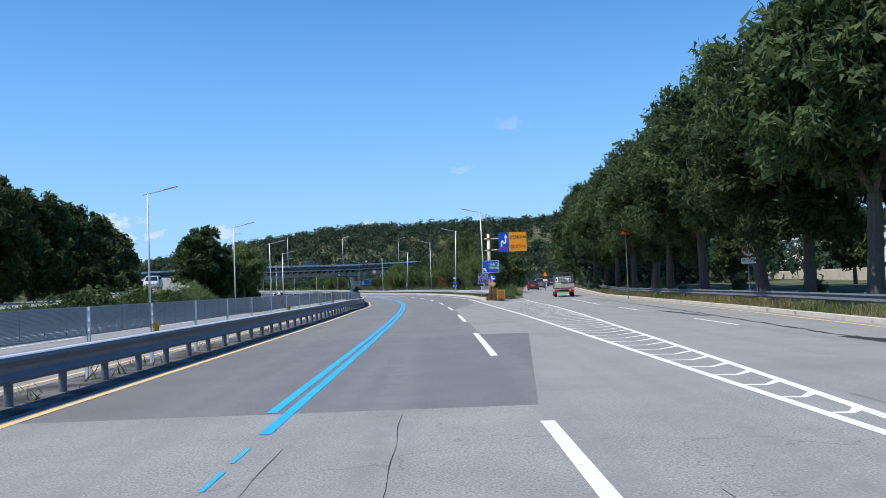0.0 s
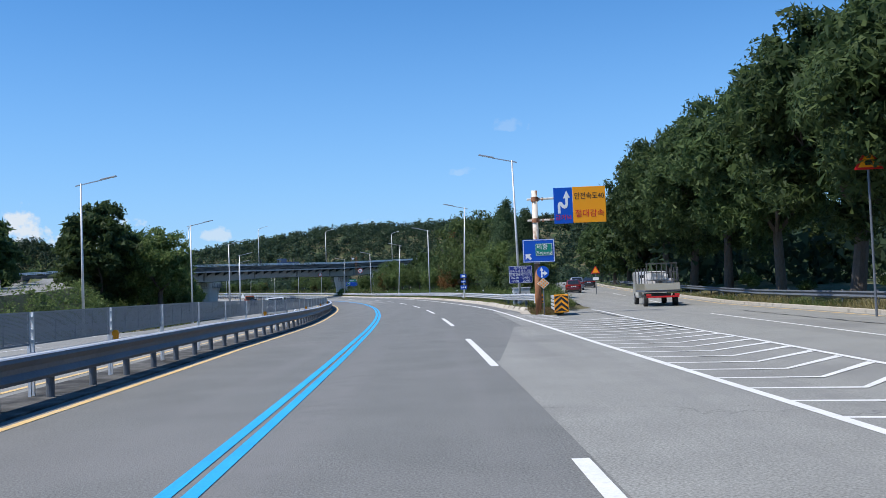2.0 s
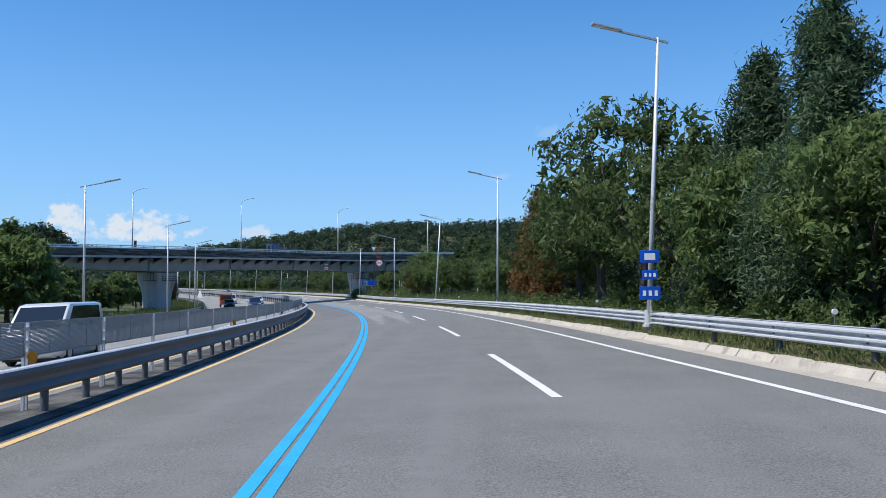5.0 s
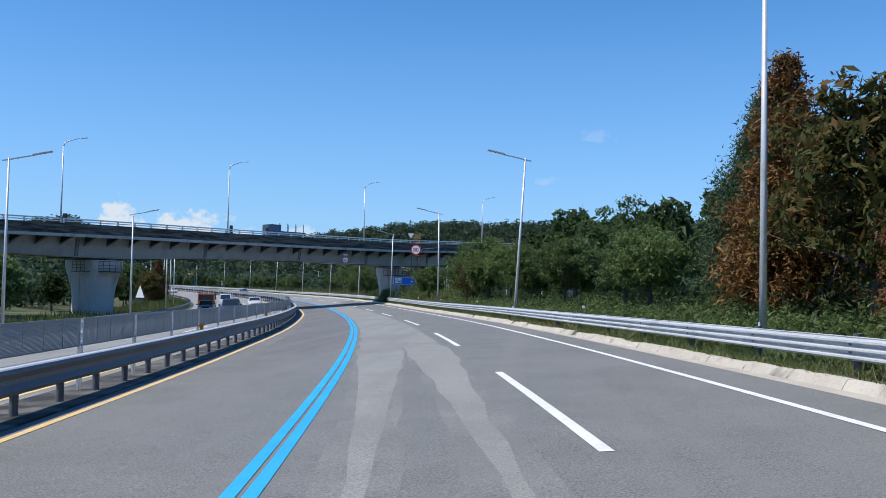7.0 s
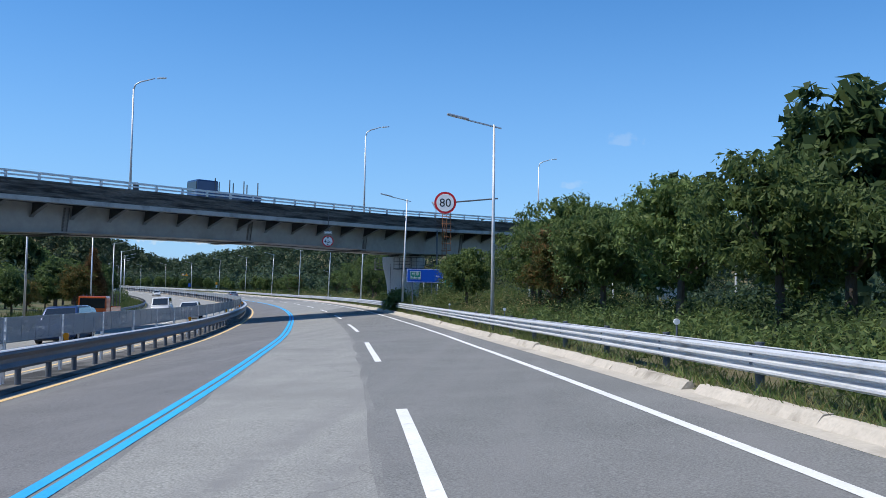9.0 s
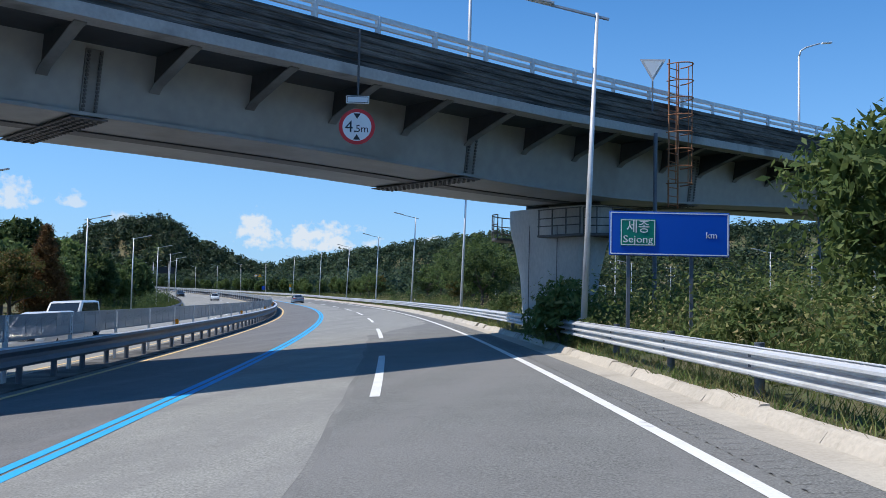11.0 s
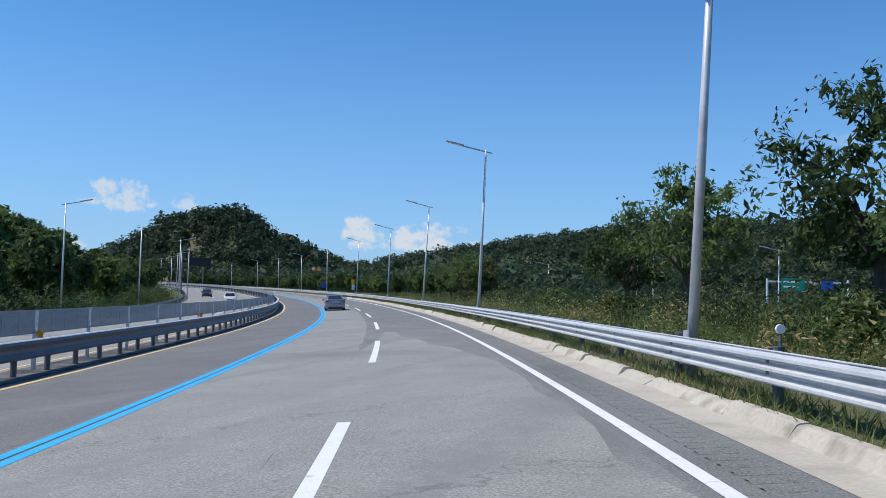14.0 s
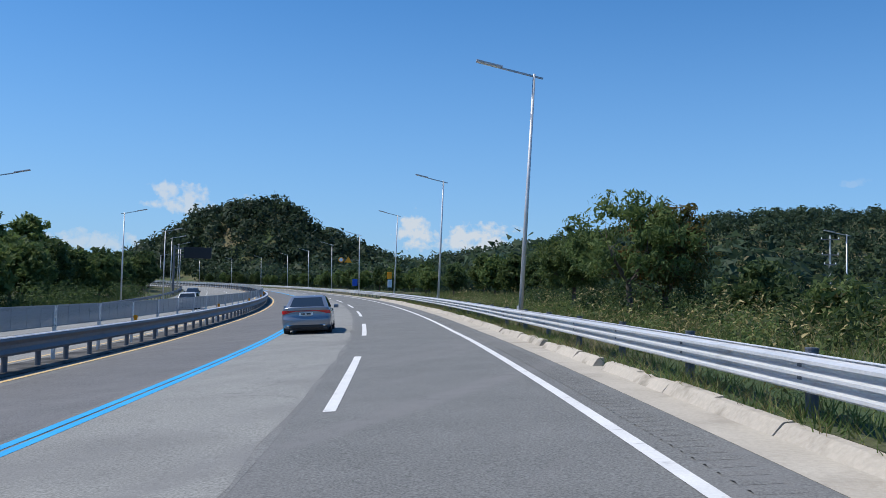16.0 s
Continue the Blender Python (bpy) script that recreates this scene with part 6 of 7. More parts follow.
def truck(m, label, cab_col, bed_col, load=True, L=6.6, W=2.15):
    """Flat-bed lorry, tail at y = 0."""
    t = thing("truck", m, label, "truck", "trucks")
    b = bmesh.new()
    box(b, (0, L - 0.95, 1.35), (W * 0.95, 1.7, 1.75), bevel=0.12)
    cab = part("cab", b, paint(*cab_col), t)
    b = bmesh.new()
    box(b, (0, L - 1.82, 1.75), (W * 0.7, 0.03, 0.5))
    part("rear_window", b, M_GLASS, cab)
    b = bmesh.new()
    box(b, (0, L - 0.1, 1.7), (W * 0.85, 0.06, 0.75), bevel=0.02)
    part("windscreen", b, M_GLASS, cab)
    b = bmesh.new()
    box(b, (0, L * 0.36, 0.95), (W, L * 0.7, 0.12), bevel=0.01)
    bed = part("bed", b, M_GALV_DULL_SHADE, t)
    for sx in (-1, 1):
        b = bmesh.new()
        box(b, (sx * (W / 2 - 0.03), L * 0.36, 1.22), (0.05, L * 0.7, 0.42), bevel=0.01)
        part("side_board", b, paint(*bed_col), bed)
        for k in range(4):
            b = bmesh.new()
            box(b, (sx * (W / 2 - 0.06), 0.3 + k * L * 0.22, 1.75), (0.06, 0.06, 1.3))
            part("stake", b, M_STEEL_DARK, bed)
        b = bmesh.new()
        box(b, (sx * W * 0.4, -0.03, 0.72), (0.3, 0.06, 0.14), bevel=0.015)
        part("tail_light", b, M_TAIL, t)
        for y in (1.1, L - 1.0):
            wheel(t, sx * (W / 2 - 0.16), y, 0.4, 0.26)
    b = bmesh.new()
    box(b, (0, 0.02, 1.22), (W, 0.05, 0.42), bevel=0.01)
    part("tail_board", b, paint(*bed_col), bed)
    b = bmesh.new()
    box(b, (0, L * 0.45, 0.66), (W * 0.5, L * 0.85, 0.25))
    part("chassis", b, M_TRIM, t)
    b = bmesh.new()
    box(b, (0, -0.02, 0.6), (W * 0.92, 0.06, 0.1))
    part("under_run_bar", b, M_S_RED, t)
    if load:
        lr = random.Random(3)
        for k in range(9):
            b = bmesh.new()
            box(b, (lr.uniform(-0.55, 0.55), lr.uniform(0.6, 3.6), 1.35 + lr.uniform(0, 0.6)), (lr.uniform(0.6, 1.0), lr.uniform(0.6, 1.2), 0.55), Matrix.Rotation(lr.uniform(-0.06, 0.06), 4, "Z"), bevel=0.08)
            part("sack", b, M_S_PINK, t, "white wrapped load")
        for k in range(7):
            b = bmesh.new()
            box(b, (-0.9 + 0.3 * k, 0.1, 1.95), (0.04, 0.04, 1.5))
            part("rack_bar", b, M_STEEL_DARK, t)
        for z in (1.6, 2.1, 2.65):
            b = bmesh.new()
            box(b, (0, 0.1, z), (1.9, 0.04, 0.05))
            part("rack_rail", b, M_STEEL_DARK, t)
    return t


truck(pose(13.0, 98, exit_z(98), 0, 0, -5), "white flat-bed lorry loaded with wrapped sacks on the slip road", WHITE, ("cream", (0.6, 0.55, 0.45)), True)
q = bridge_pt(-12.0, 3.6, 8.44)
truck(pose(q.x, q.y, q.z, 0, 0, 138), "dark blue flat-bed lorry crossing the overpass", NAVY, NAVY, False, 5.4, 1.8)
q = stand(274, -18.0, 0.005, 180)
truck(q, "orange tipper lorry on the far carriageway", ("orange", (0.65, 0.12, 0.02)), ("orange", (0.65, 0.12, 0.02)), False, 6.0, 2.1)

# ---------------------------------------------------------------- plants
def leaf_shapes(centres, out, size, rg, long=1.5, loose=0.75, droop=0.0, fine=False):
    """One leaf or leaf tuft at every centre, turned roughly outward: pointed rhombs if fine, else triangles."""
    n = len(centres)
    nrm = out + rg.normal(size=(n, 3)) * loose
    nrm /= np.linalg.norm(nrm, axis=1)[:, None] + 1e-9
    w = rg.normal(size=(n, 3))
    w[:, 2] -= droop * 2
    a = w - nrm * np.sum(w * nrm, axis=1)[:, None]
    a /= np.linalg.norm(a, axis=1)[:, None] + 1e-9
    b = np.cross(nrm, a)
    sz = (size * rg.uniform(0.6, 1.35, n))[:, None]
    if fine:
        return np.stack([centres + a * sz * long * 0.55, centres + b * sz * 0.42 + nrm * sz * 0.08, centres - a * sz * long * 0.45, centres - b * sz * 0.42 + nrm * sz * 0.08], 1)
    return np.stack([centres + a * sz * long * 0.7, centres - a * sz * long * 0.4 + b * sz * 0.5, centres - a * sz * long * 0.4 - b * sz * 0.5], 1)


def leaf_mesh(name, v, material, out=None):
    """All leaves of v, an array of leaves by corners, in one mesh object; out rounds the shading of whole crowns."""
    n, k = v.shape[:2]
    ob = mesh_np(name, v.reshape(-1, 3), np.arange(n * k).reshape(n, k), material)
    if out is not None:
        ob.data.normals_split_custom_set_from_vertices(np.repeat(out, k, 0).tolist())
    return ob


def crown_points(rg, clumps, per, spread):
    pts, outs = [], []
    for c, r in clumps:
        k = int(per * (r / spread) ** 2)
        d = rg.normal(size=(k, 3))
        d /= np.linalg.norm(d, axis=1)[:, None]
        outs.append(d + [0, 0, 0.25])
        d = d * (rg.uniform(0.1, 1.25, k) ** 0.7)[:, None] * r
        d[:, 2] *= 0.7
        pts.append(np.array(c) + d)
    return np.concatenate(pts), np.concatenate(outs)


def limb(bm, rg, p, d, length, r, depth, tips):
    pts = [Vector(p)]
    rr = [r]
    v = Vector(d).normalized()
    for k in range(3):
        v = (v + Vector(rg.normal(size=3) * 0.16) + Vector((0, 0, 0.06))).normalized()
        pts.append(pts[-1] + v * length / 3)
        rr.append(r * (1 - 0.21 * (k + 1)))
    bent(bm, pts, rr, 5)
    if depth == 0:
        tips.append(pts[-1])
        tips.append(pts[-2])
        return
    for j in range(3):
        w = (v + Vector(rg.normal(size=3) * 0.62)).normalized()
        limb(bm, rg, pts[-1 - (j % 2)], w, length * rg.uniform(0.55, 0.75), rr[-1] * 0.7, depth - 1, tips)


def broad_tree(seed, height, width, trunk_h, leaf, count, leaf_size, density_gap=1.0, limbs=5, droop=0.0, fine=False):
    """Meshes of a broad-leaved tree that stands at the origin: wood and crown."""
    rg = np.random.default_rng(seed)
    b = bmesh.new()
    tips = []
    r = 0.02 * height + 0.03
    lean = Vector((rg.normal() * 0.04, rg.normal() * 0.04, 1)).normalized()
    top = lean * trunk_h
    bent(b, [(0, 0, -0.4), (0, 0, 0.05), lean * trunk_h * 0.5, top], [r * 1.5, r * 1.15, r, r * 0.9], 10)
    for k in range(limbs):
        a = 2 * math.pi * (k + rg.uniform(-0.2, 0.2)) / limbs
        d = Vector((math.cos(a) * 0.75, math.sin(a) * 0.75, rg.uniform(0.6, 1.2)))
        limb(b, rg, top, d, (height - trunk_h) * 0.42, r * 0.55, 1, tips)
    wood = bpy.data.meshes.new("trunk")
    b.to_mesh(wood)
    b.free()
    wood.materials.append(M_BARK)
    clumps = []
    ch = height - trunk_h * 0.8
    zc = trunk_h * 0.8 + ch * 0.5
    n = 190
    for k in range(n):
        u = rg.normal(size=3)
        u /= np.linalg.norm(u)
        f = rg.uniform(0.45, 1.0)
        c = np.array([u[0] * width / 2 * f * (1 - 0.25 * max(u[2], 0)), u[1] * width / 2 * f * (1 - 0.25 * max(u[2], 0)), zc + u[2] * ch / 2 * f])
        clumps.append((c, width * rg.uniform(0.04, 0.11)))
    for t in tips:
        if t.z < height * 0.97:
            clumps.append((np.array(t), width * rg.uniform(0.07, 0.12)))
    tot = sum((c[1]) ** 2 for c in clumps)
    sp = math.sqrt(tot / len(clumps))
    pts, outs = crown_points(rg, clumps, count / len(clumps), sp)
    keep = np.array([noise.noise(Vector(p * 0.9)) > -0.32 * density_gap - 0.02 for p in pts])
    pts, outs = pts[keep], outs[keep]
    deep = np.hypot(np.hypot(pts[:, 0], pts[:, 1]) / (width / 2), (pts[:, 2] - zc) / (ch / 2))
    sizes = leaf_size * np.where(rg.uniform(0, 1, len(pts)) < np.clip(1.15 - deep, 0.04, 0.6), 1.65, 0.9)
    v = leaf_shapes(pts, outs, sizes, rg, 2.3, 0.9, droop, fine)
    return wood, v, leaf


def pine_tree(seed, height, width, leaf, count, leaf_size):
    """Meshes of a conifer with tiers of drooping boughs."""
    rg = np.random.default_rng(seed)
    b = bmesh.new()
    r = 0.015 * height + 0.03
    bent(b, [(0, 0, -0.4), (0, 0, 0), (0.05, 0, height * 0.5), (0, 0.05, height * 0.97)], [r * 1.4, r, r * 0.6, 0.02], 10)
    pts, outs = [], []
    z = height * 0.12
    while z < height * 0.98:
        f = 1 - z / height
        reach = width / 2 * (f ** 0.8) * rg.uniform(0.8, 1.15) + 0.15
        m = int(5 + 4 * f)
        for k in range(m):
            a = rg.uniform(0, 2 * math.pi)
            L = reach * rg.uniform(0.65, 1.1)
            d = np.array([math.cos(a), math.sin(a), rg.uniform(-0.12, 0.32)])
            p0 = np.array([0, 0, z])
            bent(b, [p0, p0 + d * L * 0.5 + [0, 0, 0.04 * L], p0 + d * L], [0.03 * f + 0.012, 0.02, 0.008], 5)
            q = int(count * L / (height * width))
            u = rg.uniform(0.12, 1.0, q) ** 0.7
            cl = p0 + d * (u * L)[:, None] + rg.normal(size=(q, 3)) * (0.075 * width * (0.45 + 0.55 * f))
            pts.append(cl)
            outs.append(np.tile(d * 0.3 + np.array([0, 0, 0.5]), (q, 1)))
        z += height * rg.uniform(0.025, 0.045)
    wood = bpy.data.meshes.new("trunk")
    b.to_mesh(wood)
    b.free()
    wood.materials.append(M_BARK)
    return wood, leaf_shapes(np.concatenate(pts), np.concatenate(outs), leaf_size, rg, 3.4, 0.9), leaf


CROWNS = {}
TALL = {"cherry_a": 6.5, "cherry_b": 7.0, "cherry_c": 6.8, "cherry_d": 6.6, "autumn_a": 6.5, "pine_a": 11.5, "pine_b": 10.0, "larch": 9.5, "wood_b": 10.0}


def tree_kind(key, made):
    wood, v, leaf = made
    ob = leaf_mesh("crown", v, leaf)
    CROWNS[key] = (wood, ob.data)
    bpy.data.objects.remove(ob)


def on_exit(x, y):
    return y < 262 and exit_left(y) - 1.5 < x < exit_right(y) + 2.2


def plant(key, x, y, turn, scale, label, name="tree", category="tree", z=None, group="", sz=1.0):
    z = land(x, y) if z is None else z
    t = thing(name, pose(x, y, z, 0, 0, turn) @ Matrix.Diagonal((scale, scale, scale * sz, 1)), label, category, group)
    wood, crown = CROWNS[key]
    for nm, me in (("trunk", wood), ("crown", crown)):
        ob = new(nm, me)
        ob.parent = t
    return t


tree_kind("zelkova_a", broad_tree(1, 15, 12.5, 4.1, M_LEAF_DARK, 52000, 0.15))
tree_kind("zelkova_b", broad_tree(2, 14, 11.5, 3.9, M_LEAF_DARK, 50000, 0.15))
tree_kind("zelkova_c", broad_tree(3, 16, 12.0, 4.3, M_LEAF_DARK, 52000, 0.155, 1.1))
tree_kind("cherry_a", broad_tree(4, 6.5, 6.5, 2.1, M_LEAF, 13500, 0.1, 0.9, 5, 0.5, True))
tree_kind("cherry_b", broad_tree(5, 7.0, 6.0, 2.2, M_LEAF, 13500, 0.1, 0.8, 5, 0.5, True))
tree_kind("cherry_c", broad_tree(15, 6.8, 6.6, 2.0, M_LEAF, 13000, 0.094, -0.1, 6, 0.5, True))
tree_kind("cherry_d", broad_tree(16, 6.6, 6.2, 2.0, M_LEAF_DARK, 13000, 0.094, 0.0, 6, 0.5, True))
tree_kind("autumn_a", broad_tree(6, 6.5, 5.5, 1.2, M_LEAF_AUTUMN, 12500, 0.095, 0.7, 5, 0.4, True))
tree_kind("wood_a", broad_tree(7, 9, 7.5, 1.8, M_LEAF, 4800, 0.26, limbs=3))
tree_kind("wood_b", broad_tree(8, 10, 7.0, 2.0, M_LEAF_DARK, 4800, 0.26, limbs=3))
tree_kind("wood_c", broad_tree(9, 8, 8.0, 1.2, M_LEAF, 4800, 0.26, 0.8, limbs=3))
tree_kind("tall_wood", broad_tree(14, 14, 9.5, 2.5, M_LEAF_DARK, 16000, 0.24, 0.8, limbs=4))
tree_kind("bush", broad_tree(10, 2.6, 3.4, 0.2, M_LEAF, 3600, 0.10, 0.7, 3))
tree_kind("bush_dark", broad_tree(12, 2.4, 3.6, 0.2, M_LEAF_DARK, 3600, 0.105, 0.7, 3))
tree_kind("bush_bright", broad_tree(17, 2.6, 3.0, 0.2, M_WEED, 4200, 0.075, 0.3, 4))
tree_kind("pine_a", pine_tree(20, 11.5, 7.0, M_NEEDLE, 15000, 0.075))
tree_kind("pine_b", pine_tree(21, 10, 6.0, M_NEEDLE, 12000, 0.075))
tree_kind("larch", pine_tree(22, 9.5, 4.6, M_RUSSET, 9000, 0.07))

trng = random.Random(5)
# street trees beside the exit road
for k, y in enumerate((38, 46.5, 55, 66, 77, 88, 100, 112, 125, 138, 152, 168, 186, 206, 228)):
    x = exit_right(y) + 3.4 + trng.uniform(-0.4, 0.4) - (0.012 * max(y - 100, 0))
    plant(("zelkova_a", "zelkova_b", "zelkova_c")[k % 3] if k < 10 else "tall_wood", x + (0.6 if k < 3 else 0), y, trng.uniform(0, 360), trng.uniform(0.94, 1.04) * (1.0 if k in (10, 11) else 1.0), "tall dark green street tree with a broad dense crown",
          group="street trees", sz=trng.uniform(0.95, 1.08))
for x, y, sc in ((46, 60, 0.8), (52, 90, 0.85), (50, 120, 0.8), (54, 150, 0.8), (33, 166, 0.8), (40, 190, 0.9), (47, 36, 0.7), (30, 66, 0.62), (31, 96, 0.66), (32, 118, 0.66), (29, 48, 0.5), (32, 138, 0.7)):
    plant("wood_b", x, y, trng.uniform(0, 360), sc, "green tree behind the street tree row")
# conifers and mixed trees after the gore
CONIFER = "dark green conifer with layered boughs behind the rail"
AIRY = "leafy green tree with airy branches behind the rail"
RUSSET = "russet autumn conifer among green trees"
ROUND = "round leafy roadside tree with drooping leaves"
YELLOW = "roadside tree with yellowing leaves in tall weeds"
for key, s, d, tall, lb in (
        ("pine_a", 131, 9.6, 9.6, CONIFER), ("pine_b", 138, 10.6, 9.6, CONIFER), ("pine_b", 124, 10.2, 8.0, CONIFER), ("cherry_b", 127.5, 8.6, 5.6, AIRY), ("cherry_a", 134.5, 8.6, 6.0, AIRY),
        ("cherry_c", 146, 8.8, 10.4, AIRY), ("cherry_d", 152, 8.4, 9.4, AIRY), ("cherry_c", 141, 8.8, 7.2, AIRY), ("cherry_b", 158, 8.8, 7.6, AIRY), ("cherry_a", 116, 8.8, 4.2, AIRY),
        ("larch", 182, 11.6, 9.8, RUSSET), ("autumn_a", 176, 11.4, 8.0, "tree with leaves turning orange behind the rail"), ("larch", 170, 9.6, 6.2, RUSSET), ("autumn_a", 164, 9.6, 6.4, "tree with leaves turning orange behind the rail"),
        ("pine_a", 171, 14.5, 9.5, CONIFER), ("cherry_a", 192, 10.0, 4.6, AIRY), ("pine_a", 194, 16.3, 10.8, CONIFER), ("cherry_d", 197, 10.4, 4.8, AIRY), ("pine_b", 199, 18.0, 9.5, CONIFER),
        ("cherry_d", 204, 12.6, 6.8, ROUND), ("cherry_b", 213, 11.3, 5.2, ROUND), ("cherry_a", 221, 10.9, 5.4, ROUND), ("wood_b", 226, 16.0, 8.6, "green woodland tree behind the roadside row"),
        ("cherry_b", 228, 10.8, 5.6, ROUND), ("cherry_a", 236, 10.5, 5.4, ROUND), ("autumn_a", 243, 10.4, 5.2, ROUND), ("cherry_a", 249, 11.0, 5.4, ROUND), ("cherry_c", 258, 13.0, 6.9, "tall leafy tree beside the overpass"), ("cherry_a", 254, 14.8, 7.8, "tall leafy tree beside the overpass"),
        ("cherry_a", 259.8, 8.6, 4.8, "round leafy tree beside the overpass"), ("cherry_d", 308.5, 7.8, 5.0, YELLOW), ("cherry_a", 312.5, 8.8, 5.2, YELLOW), ("cherry_c", 317, 9.2, 4.8, YELLOW), ("cherry_c", 326.5, 10.2, 6.9, "tall airy green tree in tall weeds"), ("cherry_c", 331, 12.4, 6.8, "tall airy green tree in tall weeds"),
        ("autumn_a", 328, 9.6, 4.0, YELLOW), ("cherry_c", 333, 9.9, 4.4, YELLOW), ("cherry_d", 339, 11.2, 6.2, YELLOW), ("cherry_c", 353, 11.6, 6.2, YELLOW), ("cherry_d", 358.5, 10.8, 4.9, YELLOW), 
        ("cherry_c", 400.5, 9.4, 5.0, "bare-tipped roadside tree turning yellow"), ("autumn_a", 401.5, 11.0, 4.7, "bare-tipped roadside tree turning yellow"), ("cherry_a", 410, 9.6, 4.1, "bare-tipped roadside tree turning yellow"),
        ("larch", 330, -27.4, 8.6, "russet conifer on the far verge"), ("autumn_a", 326, -29, 6.5, "tree with leaves turning brown on the far verge"), ("autumn_a", 288, -33, 7.0, "tree with leaves turning brown on the far verge")):
    p = spot(s, d)
    plant(key, p.x, p.y, trng.uniform(0, 360), tall / TALL[key], lb)
# belts of woodland along both sides
belts = []
for s in range(110, 262, 9):
    belts.append((s, trng.uniform(17, 24), 0.8))
for s in range(290, 420, 14):
    belts.append((s, trng.uniform(66, 84), 0.6))
for s in range(430, 745, 7):
    belts.append((s, trng.uniform(10.5, 15), 0.42))
for s in range(200, 330, 9):
    belts.append((s, trng.uniform(-36, -29), 0.55))
for s in range(336, 700, 6):
    belts.append((s, trng.uniform(-34, -28.5), 0.72))
for s in range(-20, 130, 14):
    belts.append((s, trng.uniform(-66, -54), 1.2))
for s in range(392, 560, 7):
    belts.append((s, trng.uniform(-64, -44), 1.25))
for s, d, sc in belts:
    p = spot(s, d)
    near_bridge = min((p - bridge_pt(float(u), 4.6, p.z)).xy.length for u in range(-90, 70, 6))
    if near_bridge < 9.5 and d < 60 or on_exit(p.x, p.y):
        continue
    key = trng.choice(("wood_a", "wood_b", "wood_c", "wood_b", "autumn_a" if d < 0 and s > 200 and s < 340 else "wood_a"))
    plant(key, p.x, p.y, trng.uniform(0, 360), sc * trng.uniform(0.85, 1.15), "green woodland tree at the edge of the highway", group="woodland trees")
# dark group on the far side at the start
for key, x, y, sc in (("tall_wood", -36.6, 137, 0.95), ("wood_a", -38.5, 150, 1.25), ("cherry_b", -31.2, 140, 1.5), ("cherry_b", -32.6, 146, 1.3), ("wood_c", -42, 168, 1.1),
                      ("tall_wood", -41.0, 70, 0.98), ("tall_wood", -41.5, 82, 0.95), ("tall_wood", -43, 94, 0.95), ("tall_wood", -44.5, 106, 0.95), ("tall_wood", -46.5, 118, 0.95),
                      ("tall_wood", -49, 130, 0.95), ("tall_wood", -53, 144, 0.98), ("wood_b", -43, 88, 0.7), ("wood_c", -40, 176, 0.9), ("wood_a", -46, 186, 1.0), ("wood_c", -33, 152, 0.55),
                      ("tall_wood", -58, 156, 0.95), ("tall_wood", -66, 160, 0.95), ("tall_wood", -80, 184, 1.0), ("tall_wood", -88, 196, 1.05), ("wood_b", -92, 186, 1.2), ("tall_wood", -46, 178, 0.7),
                      ("wood_b", -39, 100, 0.55), ("wood_c", -41, 112, 0.6), ("wood_b", -43, 124, 0.6)):
    plant(key, x, y, trng.uniform(0, 360), sc, "dark shaded tree beside the far slip road", group="slip road trees")
for s, d, key, sc in ((62, -25.5, "bush_dark", 0.9), (68, -26.5, "bush", 1.0), (74, -25, "bush_dark", 0.9), (80, -26.5, "bush", 1.1), (86, -25.5, "bush_dark", 1.0), (92, -26, "bush", 0.9), (99, -27, "bush", 0.7), (104, -25.5, "bush_dark", 0.8), (112, -26, "bush", 0.8), (271.8, 5.1, "bush_bright", 0.82), (273.2, 5.7, "bush_bright", 0.8), (270.3, 5.5, "bush_bright", 0.4), (263.4, 7.4, "bush", 0.5), (296, 7.3, "bush", 0.55), (131, 7.8, "bush", 0.5),
                      (128, 8.4, "bush_dark", 0.7), (136, 8.0, "bush", 0.6), (120, 8.5, "bush", 0.55), (146, 8.2, "bush", 0.55), (158, 8.3, "bush_dark", 0.6), (168, 8.6, "bush", 0.5),
                      (336, 9.0, "bush", 0.5), (322, 10.5, "bush", 0.6), (310, 11.5, "bush", 0.5), (355, 9.5, "bush", 0.5), (376, 11.5, "bush", 0.6), (388, 10.5, "bush", 0.55), (396, 12, "bush_dark", 0.8)):
    p = spot(s, d)
    plant(key, p.x, p.y, trng.uniform(0, 360), sc, "leafy green shrub at the road's verge", "shrub", "shrub")
for k in range(9):
    y = 34 + 13 * k
    plant("bush_dark" if k % 2 else "bush", exit_right(y) + 3.2 + trng.uniform(-0.5, 1.5), y + trng.uniform(-1, 1), trng.uniform(0, 360), trng.uniform(0.3, 0.55), "low shrub under the street trees", "shrub", "shrub")


# ---------------------------------------------------------------- grass and weeds, uncountable
def blades(rg, pts, height, width, lean=0.35):
    n = len(pts)
    a = rg.uniform(0, 2 * math.pi, n)
    h = height * rg.uniform(0.45, 1.25, n)
    tip = pts + np.stack([np.cos(a) * h * lean * rg.uniform(0.2, 1.6, n), np.sin(a) * h * lean * rg.uniform(0.2, 1.6, n), h], 1)
    b = rg.uniform(0, 2 * math.pi, n)
    side = np.stack([np.cos(b), np.sin(b), 0 * b], 1) * (width * rg.uniform(0.6, 1.5, n))[:, None]
    v = np.stack([pts - side, pts + side, tip], 1)
    return v.reshape(-1, 3)


